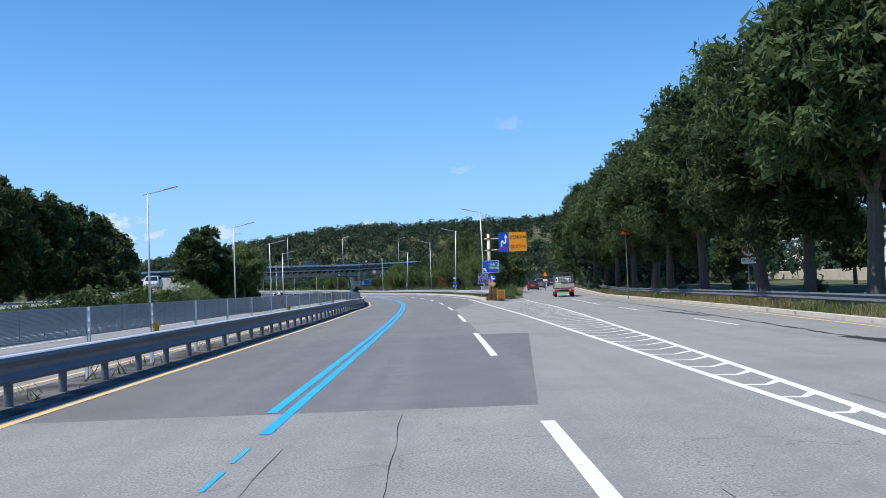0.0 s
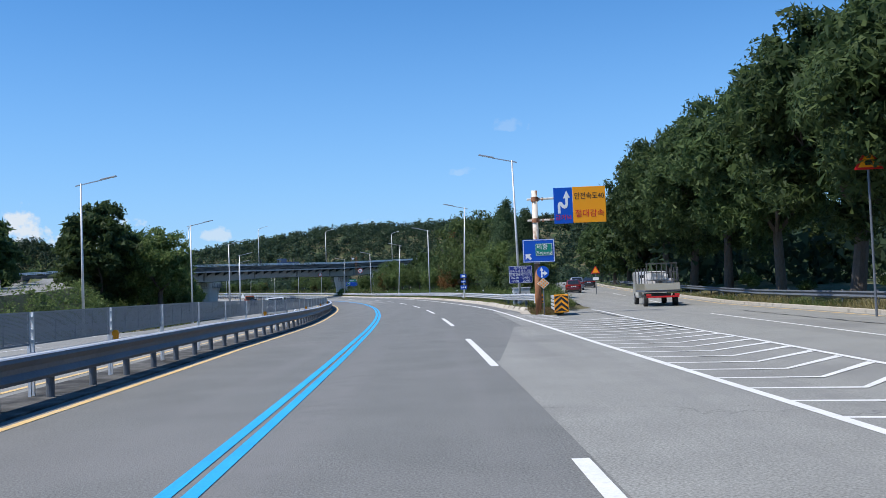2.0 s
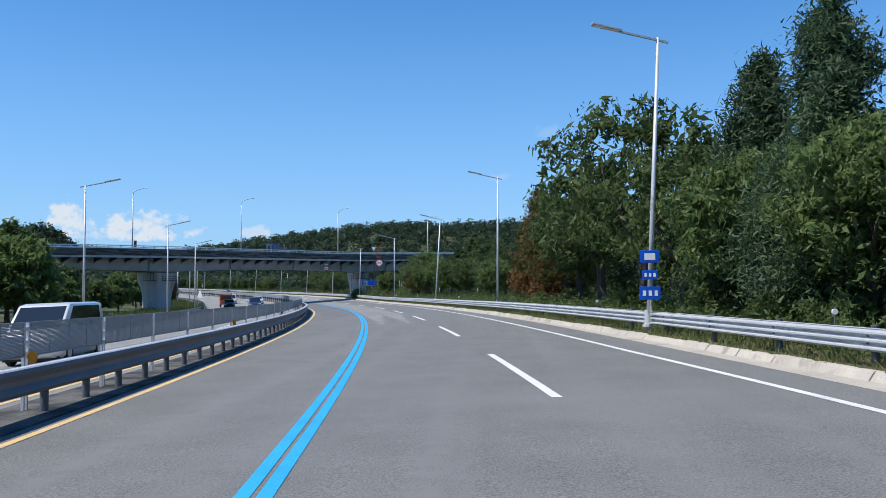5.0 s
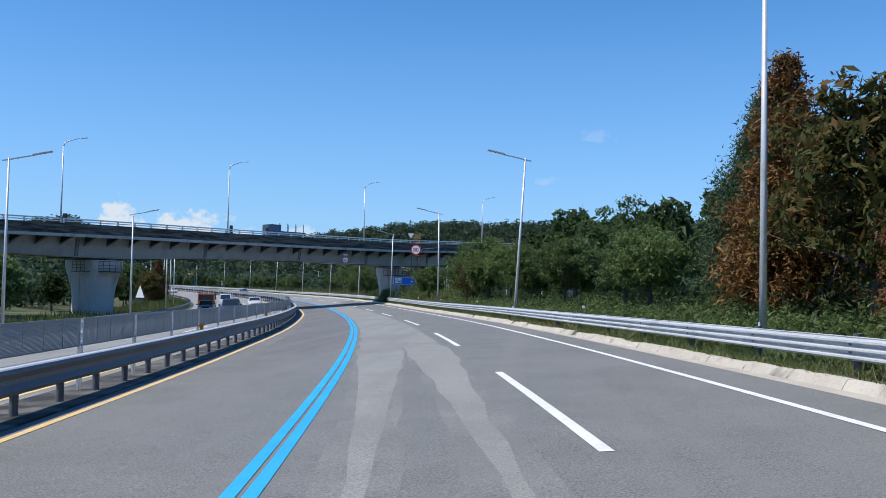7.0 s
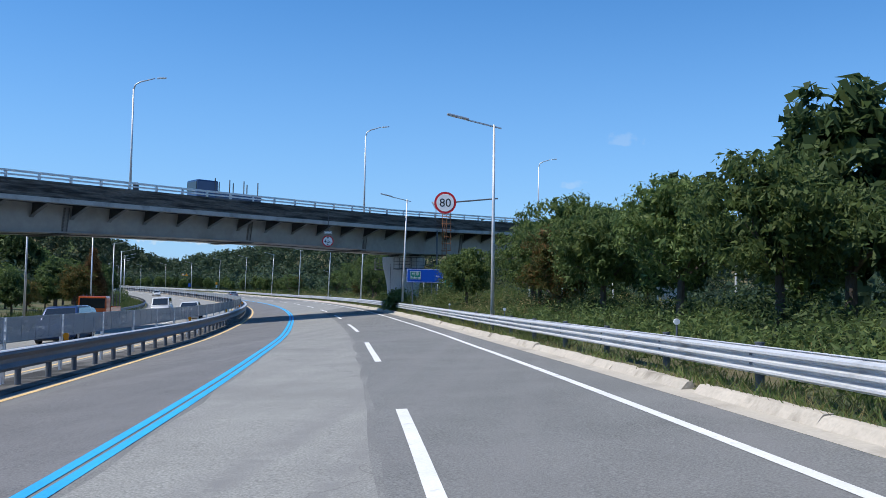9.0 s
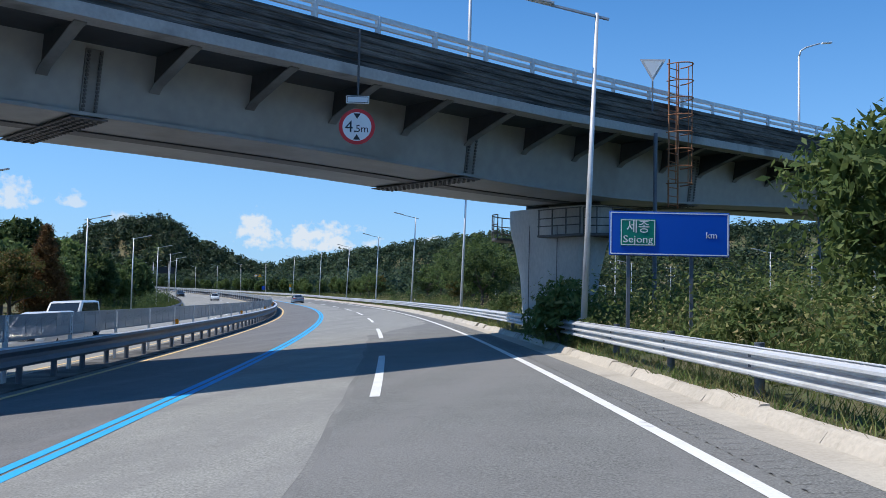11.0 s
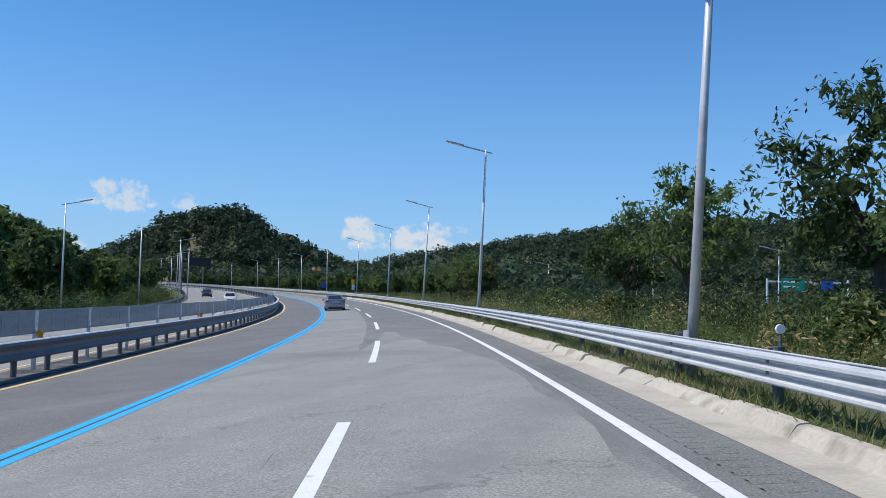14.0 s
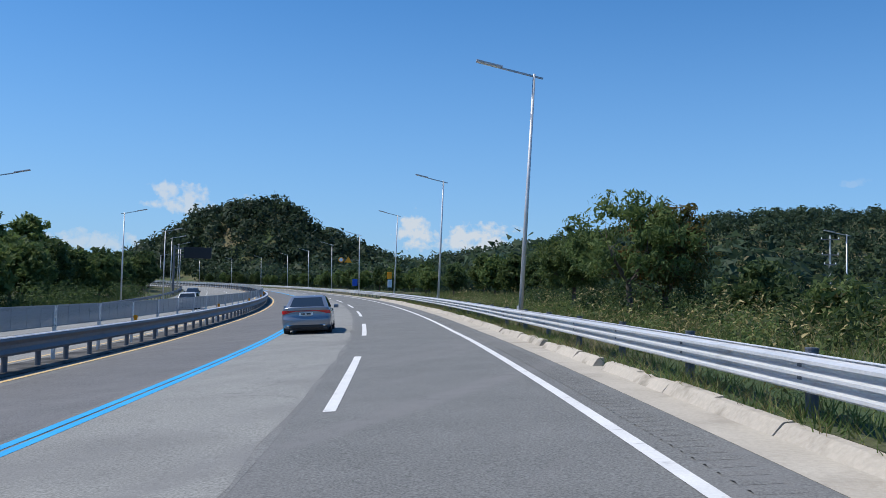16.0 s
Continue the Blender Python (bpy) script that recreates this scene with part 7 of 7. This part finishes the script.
def strip_points(rg, n, s0, s1, d0, d1, h=0.0, clump=0.0):
    s = rg.uniform(s0, s1, n)
    if clump:
        keep = np.array([noise.noise(Vector((q * clump, 3.1, 0.7))) for q in s]) > rg.uniform(-0.5, 0.35, n)
        s = s[keep]
    u = rg.uniform(0, 1, len(s))
    pts = []
    for q, w in zip(s, u):
        a, b = (d0(q) if callable(d0) else d0), (d1(q) if callable(d1) else d1)
        p = spot(q, a + (b - a) * w, 0)
        if p.y > 262 or q > 262 or not exit_left(p.y) - 0.7 < p.x < exit_right(p.y) + 0.3:
            pts.append((p.x, p.y, p.z + h))
    return np.array(pts)


def grass(name, label, v, material):
    ob = mesh_np(name, v, np.arange(len(v)).reshape(-1, 3), material)
    return tagged(ob, label, "grass", kind="stuff")


rg = np.random.default_rng(31)
base = strip_points(rg, 40000, 97, 470, lambda s: kerb_d(s) + 0.15, lambda s: rail_d(s) + 0.5, 0.1, 0.35)
grass("verge_grass", "short green weeds between kerb and guard rail", blades(rg, base, 0.24, 0.01, 0.9), M_WEED)
base = strip_points(rg, 26000, 97, 470, lambda s: kerb_d(s) + 0.14, lambda s: rail_d(s) + 0.4, 0.09, 0.6)
grass("dry_grass", "straw-coloured dry grass between kerb and guard rail", blades(rg, base, 0.26, 0.006, 1.1), M_STRAW)
pts = strip_points(rg, 90000, 97, 480, lambda s: rail_d(s) + 0.4, 16.0, 0.0)
pts[:, 2] = ground_height(pts[:, 0], pts[:, 1]) - 0.05
hh = np.interp([where(p[0], p[1])[0] for p in pts[::20]], (97, 200, 250, 300, 480), (0.45, 0.6, 1.2, 0.9, 0.75)).repeat(20)[:len(pts)]
if len(hh) < len(pts):
    hh = np.pad(hh, (0, len(pts) - len(hh)), mode="edge")
half = len(pts) * 7 // 8
grass("tall_weeds", "tall green and brown weeds behind the guard rail", blades(rg, pts[:half], 0.58, 0.014, 0.5), M_WEED)
grass("tall_dry_weeds", "tall straw-coloured weeds behind the guard rail", blades(rg, pts[half:], 0.75, 0.009, 0.4), M_STRAW)
pts = strip_points(rg, 26000, 240, 300, lambda s: rail_d(s) + 0.8, 15.0, 0.0)
pts[:, 2] = ground_height(pts[:, 0], pts[:, 1]) - 0.05
grass("tall_weeds", "shoulder-high green weeds beside the overpass", blades(rg, pts, 0.8, 0.012, 0.5), M_WEED)
# bushy weeds: low heaps of small leaves
def thicket(name, label, count, s0, s1, d0, d1, tall, tufts, leaf, material, seed):
    rgt = np.random.default_rng(seed)
    q = strip_points(rgt, count, s0, s1, d0, d1, 0.0)
    q[:, 2] = ground_height(q[:, 0], q[:, 1])
    r = tall * rgt.uniform(0.45, 1.2, len(q))
    d = rgt.normal(size=(len(q), tufts, 3))
    d /= np.linalg.norm(d, axis=2)[:, :, None]
    d[:, :, 2] = abs(d[:, :, 2])
    c = d * (rgt.uniform(0.2, 1.0, (len(q), tufts)) ** 0.5 * r[:, None])[:, :, None] * [0.6, 0.6, 1.0] + q[:, None, :]
    v = leaf_shapes(c.reshape(-1, 3), d.reshape(-1, 3), leaf, rgt, 2.2, 0.7)
    tagged(leaf_mesh(name, v, material), label, "weeds", kind="stuff")


thicket("bushy_weeds", "waist-high olive green weeds behind the guard rail", 950, 235, 430, lambda s: rail_d(s) + 0.9, 14.0, 0.8, 150, 0.038, M_WEED, 51)
thicket("leafy_weeds", "waist-high dark green weeds behind the guard rail", 420, 285, 430, lambda s: rail_d(s) + 2.0, 16.0, 1.1, 150, 0.04, M_LEAF, 60)
thicket("bushy_dry_weeds", "brown and straw-coloured weeds behind the guard rail", 420, 235, 430, lambda s: rail_d(s) + 0.9, 16.0, 1.35, 110, 0.045, M_STRAW, 52)
thicket("green_weeds", "waist-high green weeds behind the guard rail", 1300, 110, 240, lambda s: rail_d(s) + 0.7, 12.0, 1.0, 100, 0.065, M_LEAF, 53)
thicket("dark_undergrowth", "dark leafy undergrowth below the roadside trees", 420, 160, 262, lambda s: rail_d(s) + 3.0, 17.0, 1.3, 120, 0.08, M_LEAF_DARK, 57)
thicket("dark_undergrowth", "dark leafy undergrowth below the roadside trees", 230, 318, 425, lambda s: rail_d(s) + 3.6, 14.0, 1.7, 150, 0.07, M_LEAF_DARK, 59)
thicket("dark_undergrowth", "dark green shrubs beyond the far carriageway", 330, 375, 520, -44.0, -24.0, 2.6, 130, 0.13, M_LEAF_DARK, 61)
thicket("gore_shrubs", "small leafy weeds behind the gore rail", 110, 96, 112, lambda s: rail_d(s) + 0.5, 7.4, 0.5, 90, 0.045, M_WEED, 55)
thicket("shoulder_high_weeds", "shoulder-high pale green weeds beside the overpass", 210, 258, 286, lambda s: rail_d(s) + 1.2, 15.0, 2.3, 170, 0.06, M_WEED, 56)
thicket("kerb_weeds", "small leafy weeds along the kerb", 600, 100, 420, lambda s: kerb_d(s) + 0.25, lambda s: rail_d(s) + 0.3, 0.28, 50, 0.045, M_WEED, 54)
# rough growth on the slope of the far slip road
rgt = np.random.default_rng(58)
f = rgt.integers(8, 52, 520)
side = rgt.uniform(4.1, 7.4, 520)
foot = []
for i, w in zip(f, side):
    t = (mids[i + 1] - mids[i - 1]).normalized()
    foot.append(mids[i] + t * rgt.uniform(-2, 2) + Vector((t.y, -t.x, 0)) * w - Vector((0, 0, (w - 4.0) * 1.0)))
d = rgt.normal(size=(520, 80, 3))
d /= np.linalg.norm(d, axis=2)[:, :, None]
d[:, :, 2] = abs(d[:, :, 2])
c = d * (rgt.uniform(0.2, 1.0, (520, 80)) ** 0.5 * rgt.uniform(0.5, 1.5, 520)[:, None])[:, :, None] + np.array(foot)[:, None, :]
v = leaf_shapes(c.reshape(-1, 3), d.reshape(-1, 3), 0.11, rgt, 2.0, 0.7)
tagged(leaf_mesh("slope_weeds", v, M_LEAF), "overgrown weeds on the slip road's slope", "weeds", kind="stuff")
# dry grass of the exit road's verge
yv = rg.uniform(20, 170, 15000)
xv = np.interp(yv, (-60, 0, 46, 92, 154, 180, 260), (7.6, 11.2, 14.6, 17.0, 21.6, 24.2, 34.0)) + rg.uniform(0.25, 2.6, len(yv))
pts = np.stack([xv, yv, np.maximum(ground_height(xv, yv), 0.08)], 1)
dry = np.array([noise.noise(Vector((0, y * 0.12, 2.2))) for y in yv]) > -0.05
grass("verge_dry_grass", "pale dry grass on the slip road's verge", blades(rg, pts[dry], 0.5, 0.012, 0.6), M_STRAW)
grass("verge_weeds", "green weeds on the slip road's verge", blades(rg, pts[~dry], 0.4, 0.018, 0.7), M_WEED)
# tuft at the mast, and the nose of the gore
th = rg.uniform(0, 2 * math.pi, 7000)
rr = np.sqrt(rg.uniform(0, 1, 7000))
pts = np.stack([5.2 + 0.85 * rr * np.cos(th), 92.6 + 2.3 * rr * np.sin(th), 0.0 * th - 0.02], 1)
grass("gore_dry_grass", "brown dry grass round the sign mast", blades(rg, pts[:5200], 0.36, 0.007, 0.9), M_BROWN)
grass("gore_weeds", "green weeds round the sign mast", blades(rg, pts[5200:], 0.3, 0.01, 0.8), M_WEED)
yv = rg.uniform(96, 108, 14000)
xv = rg.uniform(0, 1, 14000) * (np.interp(yv, (88, 95, 130), (6.2, 8.2, 11.2)) - 5.9) + np.interp(yv, (94, 106), (5.2, 4.9))
pts = np.stack([xv, yv, ground_height(xv, yv) - 0.05], 1)
grass("gore_weeds", "green weeds behind the gore rail", blades(rg, pts, 0.35, 0.012, 0.8), M_WEED)
pts = strip_points(rg, 350, 2, 40, -8.6, -7.5, 0.1, 0.4)
grass("median_weeds", "small weeds growing on the median", blades(rg, pts, 0.22, 0.02, 0.7), M_STRAW)
pts = strip_points(rg, 20000, 84, 480, -30, -21.8, 0.0)
pts[:, 2] = ground_height(pts[:, 0], pts[:, 1]) - 0.05
grass("far_verge_weeds", "green weeds along the far verge", blades(rg, pts, 0.7, 0.06, 0.4), M_WEED)


# ---------------------------------------------------------------- far woods on the hills
def off_road(xs, ys):
    """True where a place lies clear of both carriageways."""
    gap = np.full(len(xs), 1e9)
    for lx, ly, a in LINE[::8]:
        gap = np.minimum(gap, np.hypot(xs - lx + 7.5 * math.cos(a), ys - ly + 7.5 * math.sin(a)))
    return gap > 27


def woods(name, label, xs, ys, size, tufts, seed, material=M_WOODS, tuft=0.34):
    """Many small tree crowns over the land, each an uneven heap of leaf tufts."""
    rgw = np.random.default_rng(seed)
    n = len(xs)
    zs = ground_height(xs, ys)
    k = size * rgw.uniform(0.55, 1.3, n)
    tall = rgw.uniform(0.75, 1.35, n)
    d = rgw.normal(size=(n, tufts, 3))
    d /= np.linalg.norm(d, axis=2)[:, :, None]
    d *= (rgw.uniform(0.2, 1.0, (n, tufts)) ** 0.4)[:, :, None]
    d[:, :, 2] *= tall[:, None]
    c = d * k[:, None, None]
    c[:, :, 0] += xs[:, None]
    c[:, :, 1] += ys[:, None]
    c[:, :, 2] += (zs + k * 0.75)[:, None]
    sz = np.repeat(k * tuft, tufts)[:, None]
    c = c.reshape(-1, 3)
    m = len(c)
    out = d.reshape(-1, 3) + [0, 0, 0.35]
    out /= np.linalg.norm(out, axis=1)[:, None]
    v = leaf_shapes(c, out, sz[:, 0] * 1.75, rgw, 1.2, 0.55)
    soft = d.reshape(-1, 3) * [1, 1, 0.8] + rgw.normal(size=(m, 3)) * 0.28
    ob = leaf_mesh(name, v, material, soft / np.linalg.norm(soft, axis=1)[:, None])
    return tagged(ob, label, "woods", kind="stuff")


rg = np.random.default_rng(77)
n = 8000
xs = rg.uniform(-560, -90, n)
ys = rg.uniform(540, 860, n)
hz = ground_height(xs, ys)
keep = (rg.uniform(0, 1, n) < np.clip((hz - 2) / 8, 0.25, 1)) & off_road(xs, ys)
woods("hill_woods", "dense dark green trees covering the rounded hill", xs[keep], ys[keep], 4.1, 84, 40, tuft=0.155)
n = 7600
xs = rg.uniform(-900, 700, n)
ys = rg.uniform(900, 1260, n) + 0.08 * xs
woods("ridge_woods", "dark green forest on the long ridge", xs, ys, 5.6, 60, 60, tuft=0.17)
n = 3000
xs = rg.uniform(-420, 420, n)
ys = rg.uniform(560, 900, n)
keep = ((xs > -110) & (ys > 520) | (ys > 820)) & off_road(xs, ys)
woods("valley_woods", "green trees in the valley before the ridge", xs[keep], ys[keep], 4.2, 110, 80, tuft=0.14)
side = []
for s0, s1, d0, d1, cnt in ((108, 262, 25, 70, 260), (262, 560, 110, 210, 620), (430, 740, 17, 40, 330), (200, 330, -75, -36, 170), (330, 700, -110, -38, 620), (-20, 130, -110, -62, 160)):
    for _ in range(cnt):
        s, d = rg.uniform(s0, s1), rg.uniform(d0, d1)
        p = spot(s, d)
        if min((p - bridge_pt(float(u), 4.6, p.z)).xy.length for u in range(-90, 70, 12)) > 12 and not on_exit(p.x, p.y):
            side.append((p.x, p.y))
side = np.array(side)
woods("side_woods", "green thickets along both sides of the highway", side[:, 0], side[:, 1], 3.2, 120, 90, tuft=0.105)



# ---------------------------------------------------------------- far fixtures
def utility_pole(x, y, h=11.0):
    z = land(x, y)
    t = thing("utility_pole", pose(x, y, z, 0, 0, trng.uniform(-20, 20)), "grey concrete utility pole with crossarms above shrubs", "utility pole", "utility poles")
    b = bmesh.new()
    tube(b, (0, 0, -0.5), (0, 0, h), 0.18, 0.11, 10)
    part("pole", b, M_PIER, t)
    for z2, w in ((h - 0.5, 2.2), (h - 2.4, 2.0), (h - 3.6, 1.4)):
        b = bmesh.new()
        box(b, (0, -0.14, z2), (w, 0.1, 0.12))
        arm = part("crossarm", b, M_GALV_DULL_SHADE, t)
        b = bmesh.new()
        for e in (-0.45, 0.0, 0.45):
            tube(b, (e * w, -0.14, z2 + 0.06), (e * w, -0.14, z2 + 0.28), 0.06, 0.04, 8)
        part("insulators", b, M_S_WHITE, arm)


for s, d, h in ((322, 46, 12), (334, 62, 12), (352, 75, 12), (380, 80, 12), (408, 59, 13), (300, 52, 12), (440, 92, 12), (470, 60, 11)):
    p = spot(s, d)
    utility_pole(p.x, p.y, h)
# pale boundary wall behind the street trees
bm = bmesh.new()
loft(bm, [[Vector((40 + 0.05 * y + a, y, 0.5 + b)) for a, b in ((0, 0), (0, 1.45), (0.04, 1.5), (0.26, 1.5), (0.3, 1.45), (0.3, 0))] for y in range(10, 190, 6)])
tagged(part("wall_boundary", bm, M_CONCRETE), "low pale boundary wall behind the street trees", "wall", kind="structure")
# a road in the valley with its lamps
bm = bmesh.new()
rows = []
for k in range(30):
    p = spot(285 + 9 * k, 46 + 0.3 * k)
    q = spot(285 + 9 * k, 58 + 0.3 * k)
    z = land((p.x + q.x) / 2, (p.y + q.y) / 2) + 0.35
    rows.append((bm.verts.new((p.x, p.y, z)), bm.verts.new((q.x, q.y, z))))
for (a, b), (c, d) in zip(rows, rows[1:]):
    bm.faces.new((a, b, d, c))
tagged(part("road_valley", bm, M_ASPHALT_OLD), "pale road in the valley below the highway", "road", kind="structure")
for k in range(6):
    p = spot(300 + 36 * k, 44)
    a = line_at(300 + 36 * k)[2]
    z = land(p.x, p.y)
    lamp((p.x, p.y, z), (p.x, p.y, z + 9.0), (-math.cos(a), -math.sin(a), 0))
p = spot(330, 50)
truck(pose(p.x, p.y, land(p.x, p.y) + 0.4, 0, 0, 20), "white box lorry on the valley road", WHITE, WHITE, True)
# green board of the valley road
p = spot(436, 66)
gs = thing("valley_sign", pose(p.x, p.y, land(p.x, p.y) + 0.3, 0, 0, 12), "green direction board on a gantry over the valley road", "road sign")
for x in (-5.5, 5.5):
    b = bmesh.new()
    tube(b, (x, 0, 0), (x, 0, 6.6), 0.16, n=10)
    part("leg", b, M_GALV, gs)
b = bmesh.new()
box(b, (0, 0, 6.2), (11, 0.2, 0.25))
part("beam", b, M_GALV, gs)
gb = board("board", 3.2, 1.8, M_S_GREEN, gs, -2.0, -0.15, 5.8)
for k in range(2):
    b = bmesh.new()
    box(b, (-0.3, -0.024, 0.4 - 0.7 * k), (2.0, 0.006, 0.22))
    part("text_bar", b, M_S_WHITE, gb)
gb = board("board", 1.6, 1.2, M_S_BLUE, gs, 2.6, -0.15, 5.8)

# dark message board on the far side
vm = thing("message_board", pose(-164.2, 485.3, land(-164.2, 485.3) - 0.2, 0, 0, 30), "dark unlit message board on a cantilever post", "message board")
b = bmesh.new()
tube(b, (-3.2, 0, 0), (-3.2, 0, 8.8), 0.2, 0.16, 12)
part("post", b, M_GALV_DULL_SHADE, vm)
b = bmesh.new()
box(b, (-0.2, 0.1, 7.2), (6.2, 0.18, 0.2))
box(b, (-0.2, 0.1, 8.3), (6.2, 0.18, 0.2))
part("arm", b, M_GALV_DULL_SHADE, vm)
board("panel", 4.6, 1.9, M_S_BLACK, vm, 0.7, -0.1, 7.6, thick=0.3)

# boards on the lamp poles of the far bend
pole = spot(507, 6.3)
be = thing("beacon_sign", pose(pole.x, pole.y, pole.z, 0, 0, 30), "amber warning boards on an arm of a lamp pole", "road sign")
b = bmesh.new()
tube(b, (-2.9, -0.1, 5.3), (0.0, -0.1, 5.3), 0.05, n=8)
part("arm", b, M_GALV_DULL_SHADE, be)
for x in (-2.7, -1.6):
    b = bmesh.new()
    plate(b, [(x - 0.55, 4.9), (x + 0.55, 4.9), (x + 0.06, 5.75), (x - 0.06, 5.75)] if x > -2 else ring_pts(x, 5.3, 0.42, 20), 0.05)
    bd = part("amber_board", b, M_S_YELLOW, be)
    bd.matrix_basis = Matrix.Translation((0, -0.2, 0))
    if x < -2:
        b = bmesh.new()
        plate(b, ring_pts(x, 5.3, 0.28, 20), -0.01)
        part("face", b, M_S_WHITE, bd).matrix_basis = Matrix.Translation((0, -0.004, 0))
board("blue_board", 0.8, 1.05, M_S_BLUE, be, -0.5, -0.2, 1.9, "small blue board")
pole = spot(473, 6.3)
wsg = thing("lamp_pole_sign", pose(pole.x, pole.y, pole.z, 0, 0, 30), "small orange and white boards on a lamp pole", "road sign")
board("orange_board", 0.55, 0.75, M_S_YELLOW, wsg, -0.25, -0.2, 2.65)
board("white_board", 0.5, 0.9, M_S_WHITE, wsg, -0.2, -0.2, 1.75)

# white panel backs on far lamps and a yellow caution board
for x, y, z in ((-41.67, 228.4, 1.6),):
    t = thing("panel", pose(x, y, 0, 0, 0, -20), "white triangular sign seen on a far lamp pole", "road sign", "far signs")
    b = bmesh.new()
    plate(b, [(-0.5, z - 0.55), (0.5, z - 0.55), (0.0, z + 0.55)], 0.03)
    part("plate", b, M_S_WHITE, t).matrix_basis = Matrix.Translation((0, -0.14, 0))
    b = bmesh.new()
    box(b, (0, -0.06, z), (0.16, 0.14, 0.06))
    part("bracket", b, M_GALV_DULL_SHADE, t)


def apartment(x, y, w, d, h, turn, label):
    t = thing("building", pose(x, y, land(x, y) - 0.5, 0, 0, turn), label, "building")
    b = bmesh.new()
    box(b, (0, 0, h / 2), (w, d, h))
    wall = part("wall", b, surface("render_pale", (0.55, 0.54, 0.5), (0.68, 0.67, 0.63), 0.8, fine=4, coarse=0.3), t)
    b = bmesh.new()
    box(b, (0, 0, h + 0.15), (w + 0.6, d + 0.6, 0.3))
    part("roof", b, M_PIER, t)
    for f in range(int(h // 3)):
        for k in range(int(w // 3)):
            b = bmesh.new()
            box(b, (-w / 2 + 1.6 + 3 * k, -d / 2 - 0.01, 1.7 + 3 * f), (1.6, 0.08, 1.4))
            wn_ = part("window", b, M_S_WHITE, t)
            b = bmesh.new()
            box(b, (-w / 2 + 1.6 + 3 * k, -d / 2 - 0.055, 1.7 + 3 * f), (1.4, 0.02, 1.2))
            part("pane", b, M_GLASS, wn_)


apartment(58, 120, 18, 9, 6.5, -70, "low pale building glimpsed between the street trees")
apartment(64, 165, 20, 9, 6.5, -75, "low pale building glimpsed between the street trees")
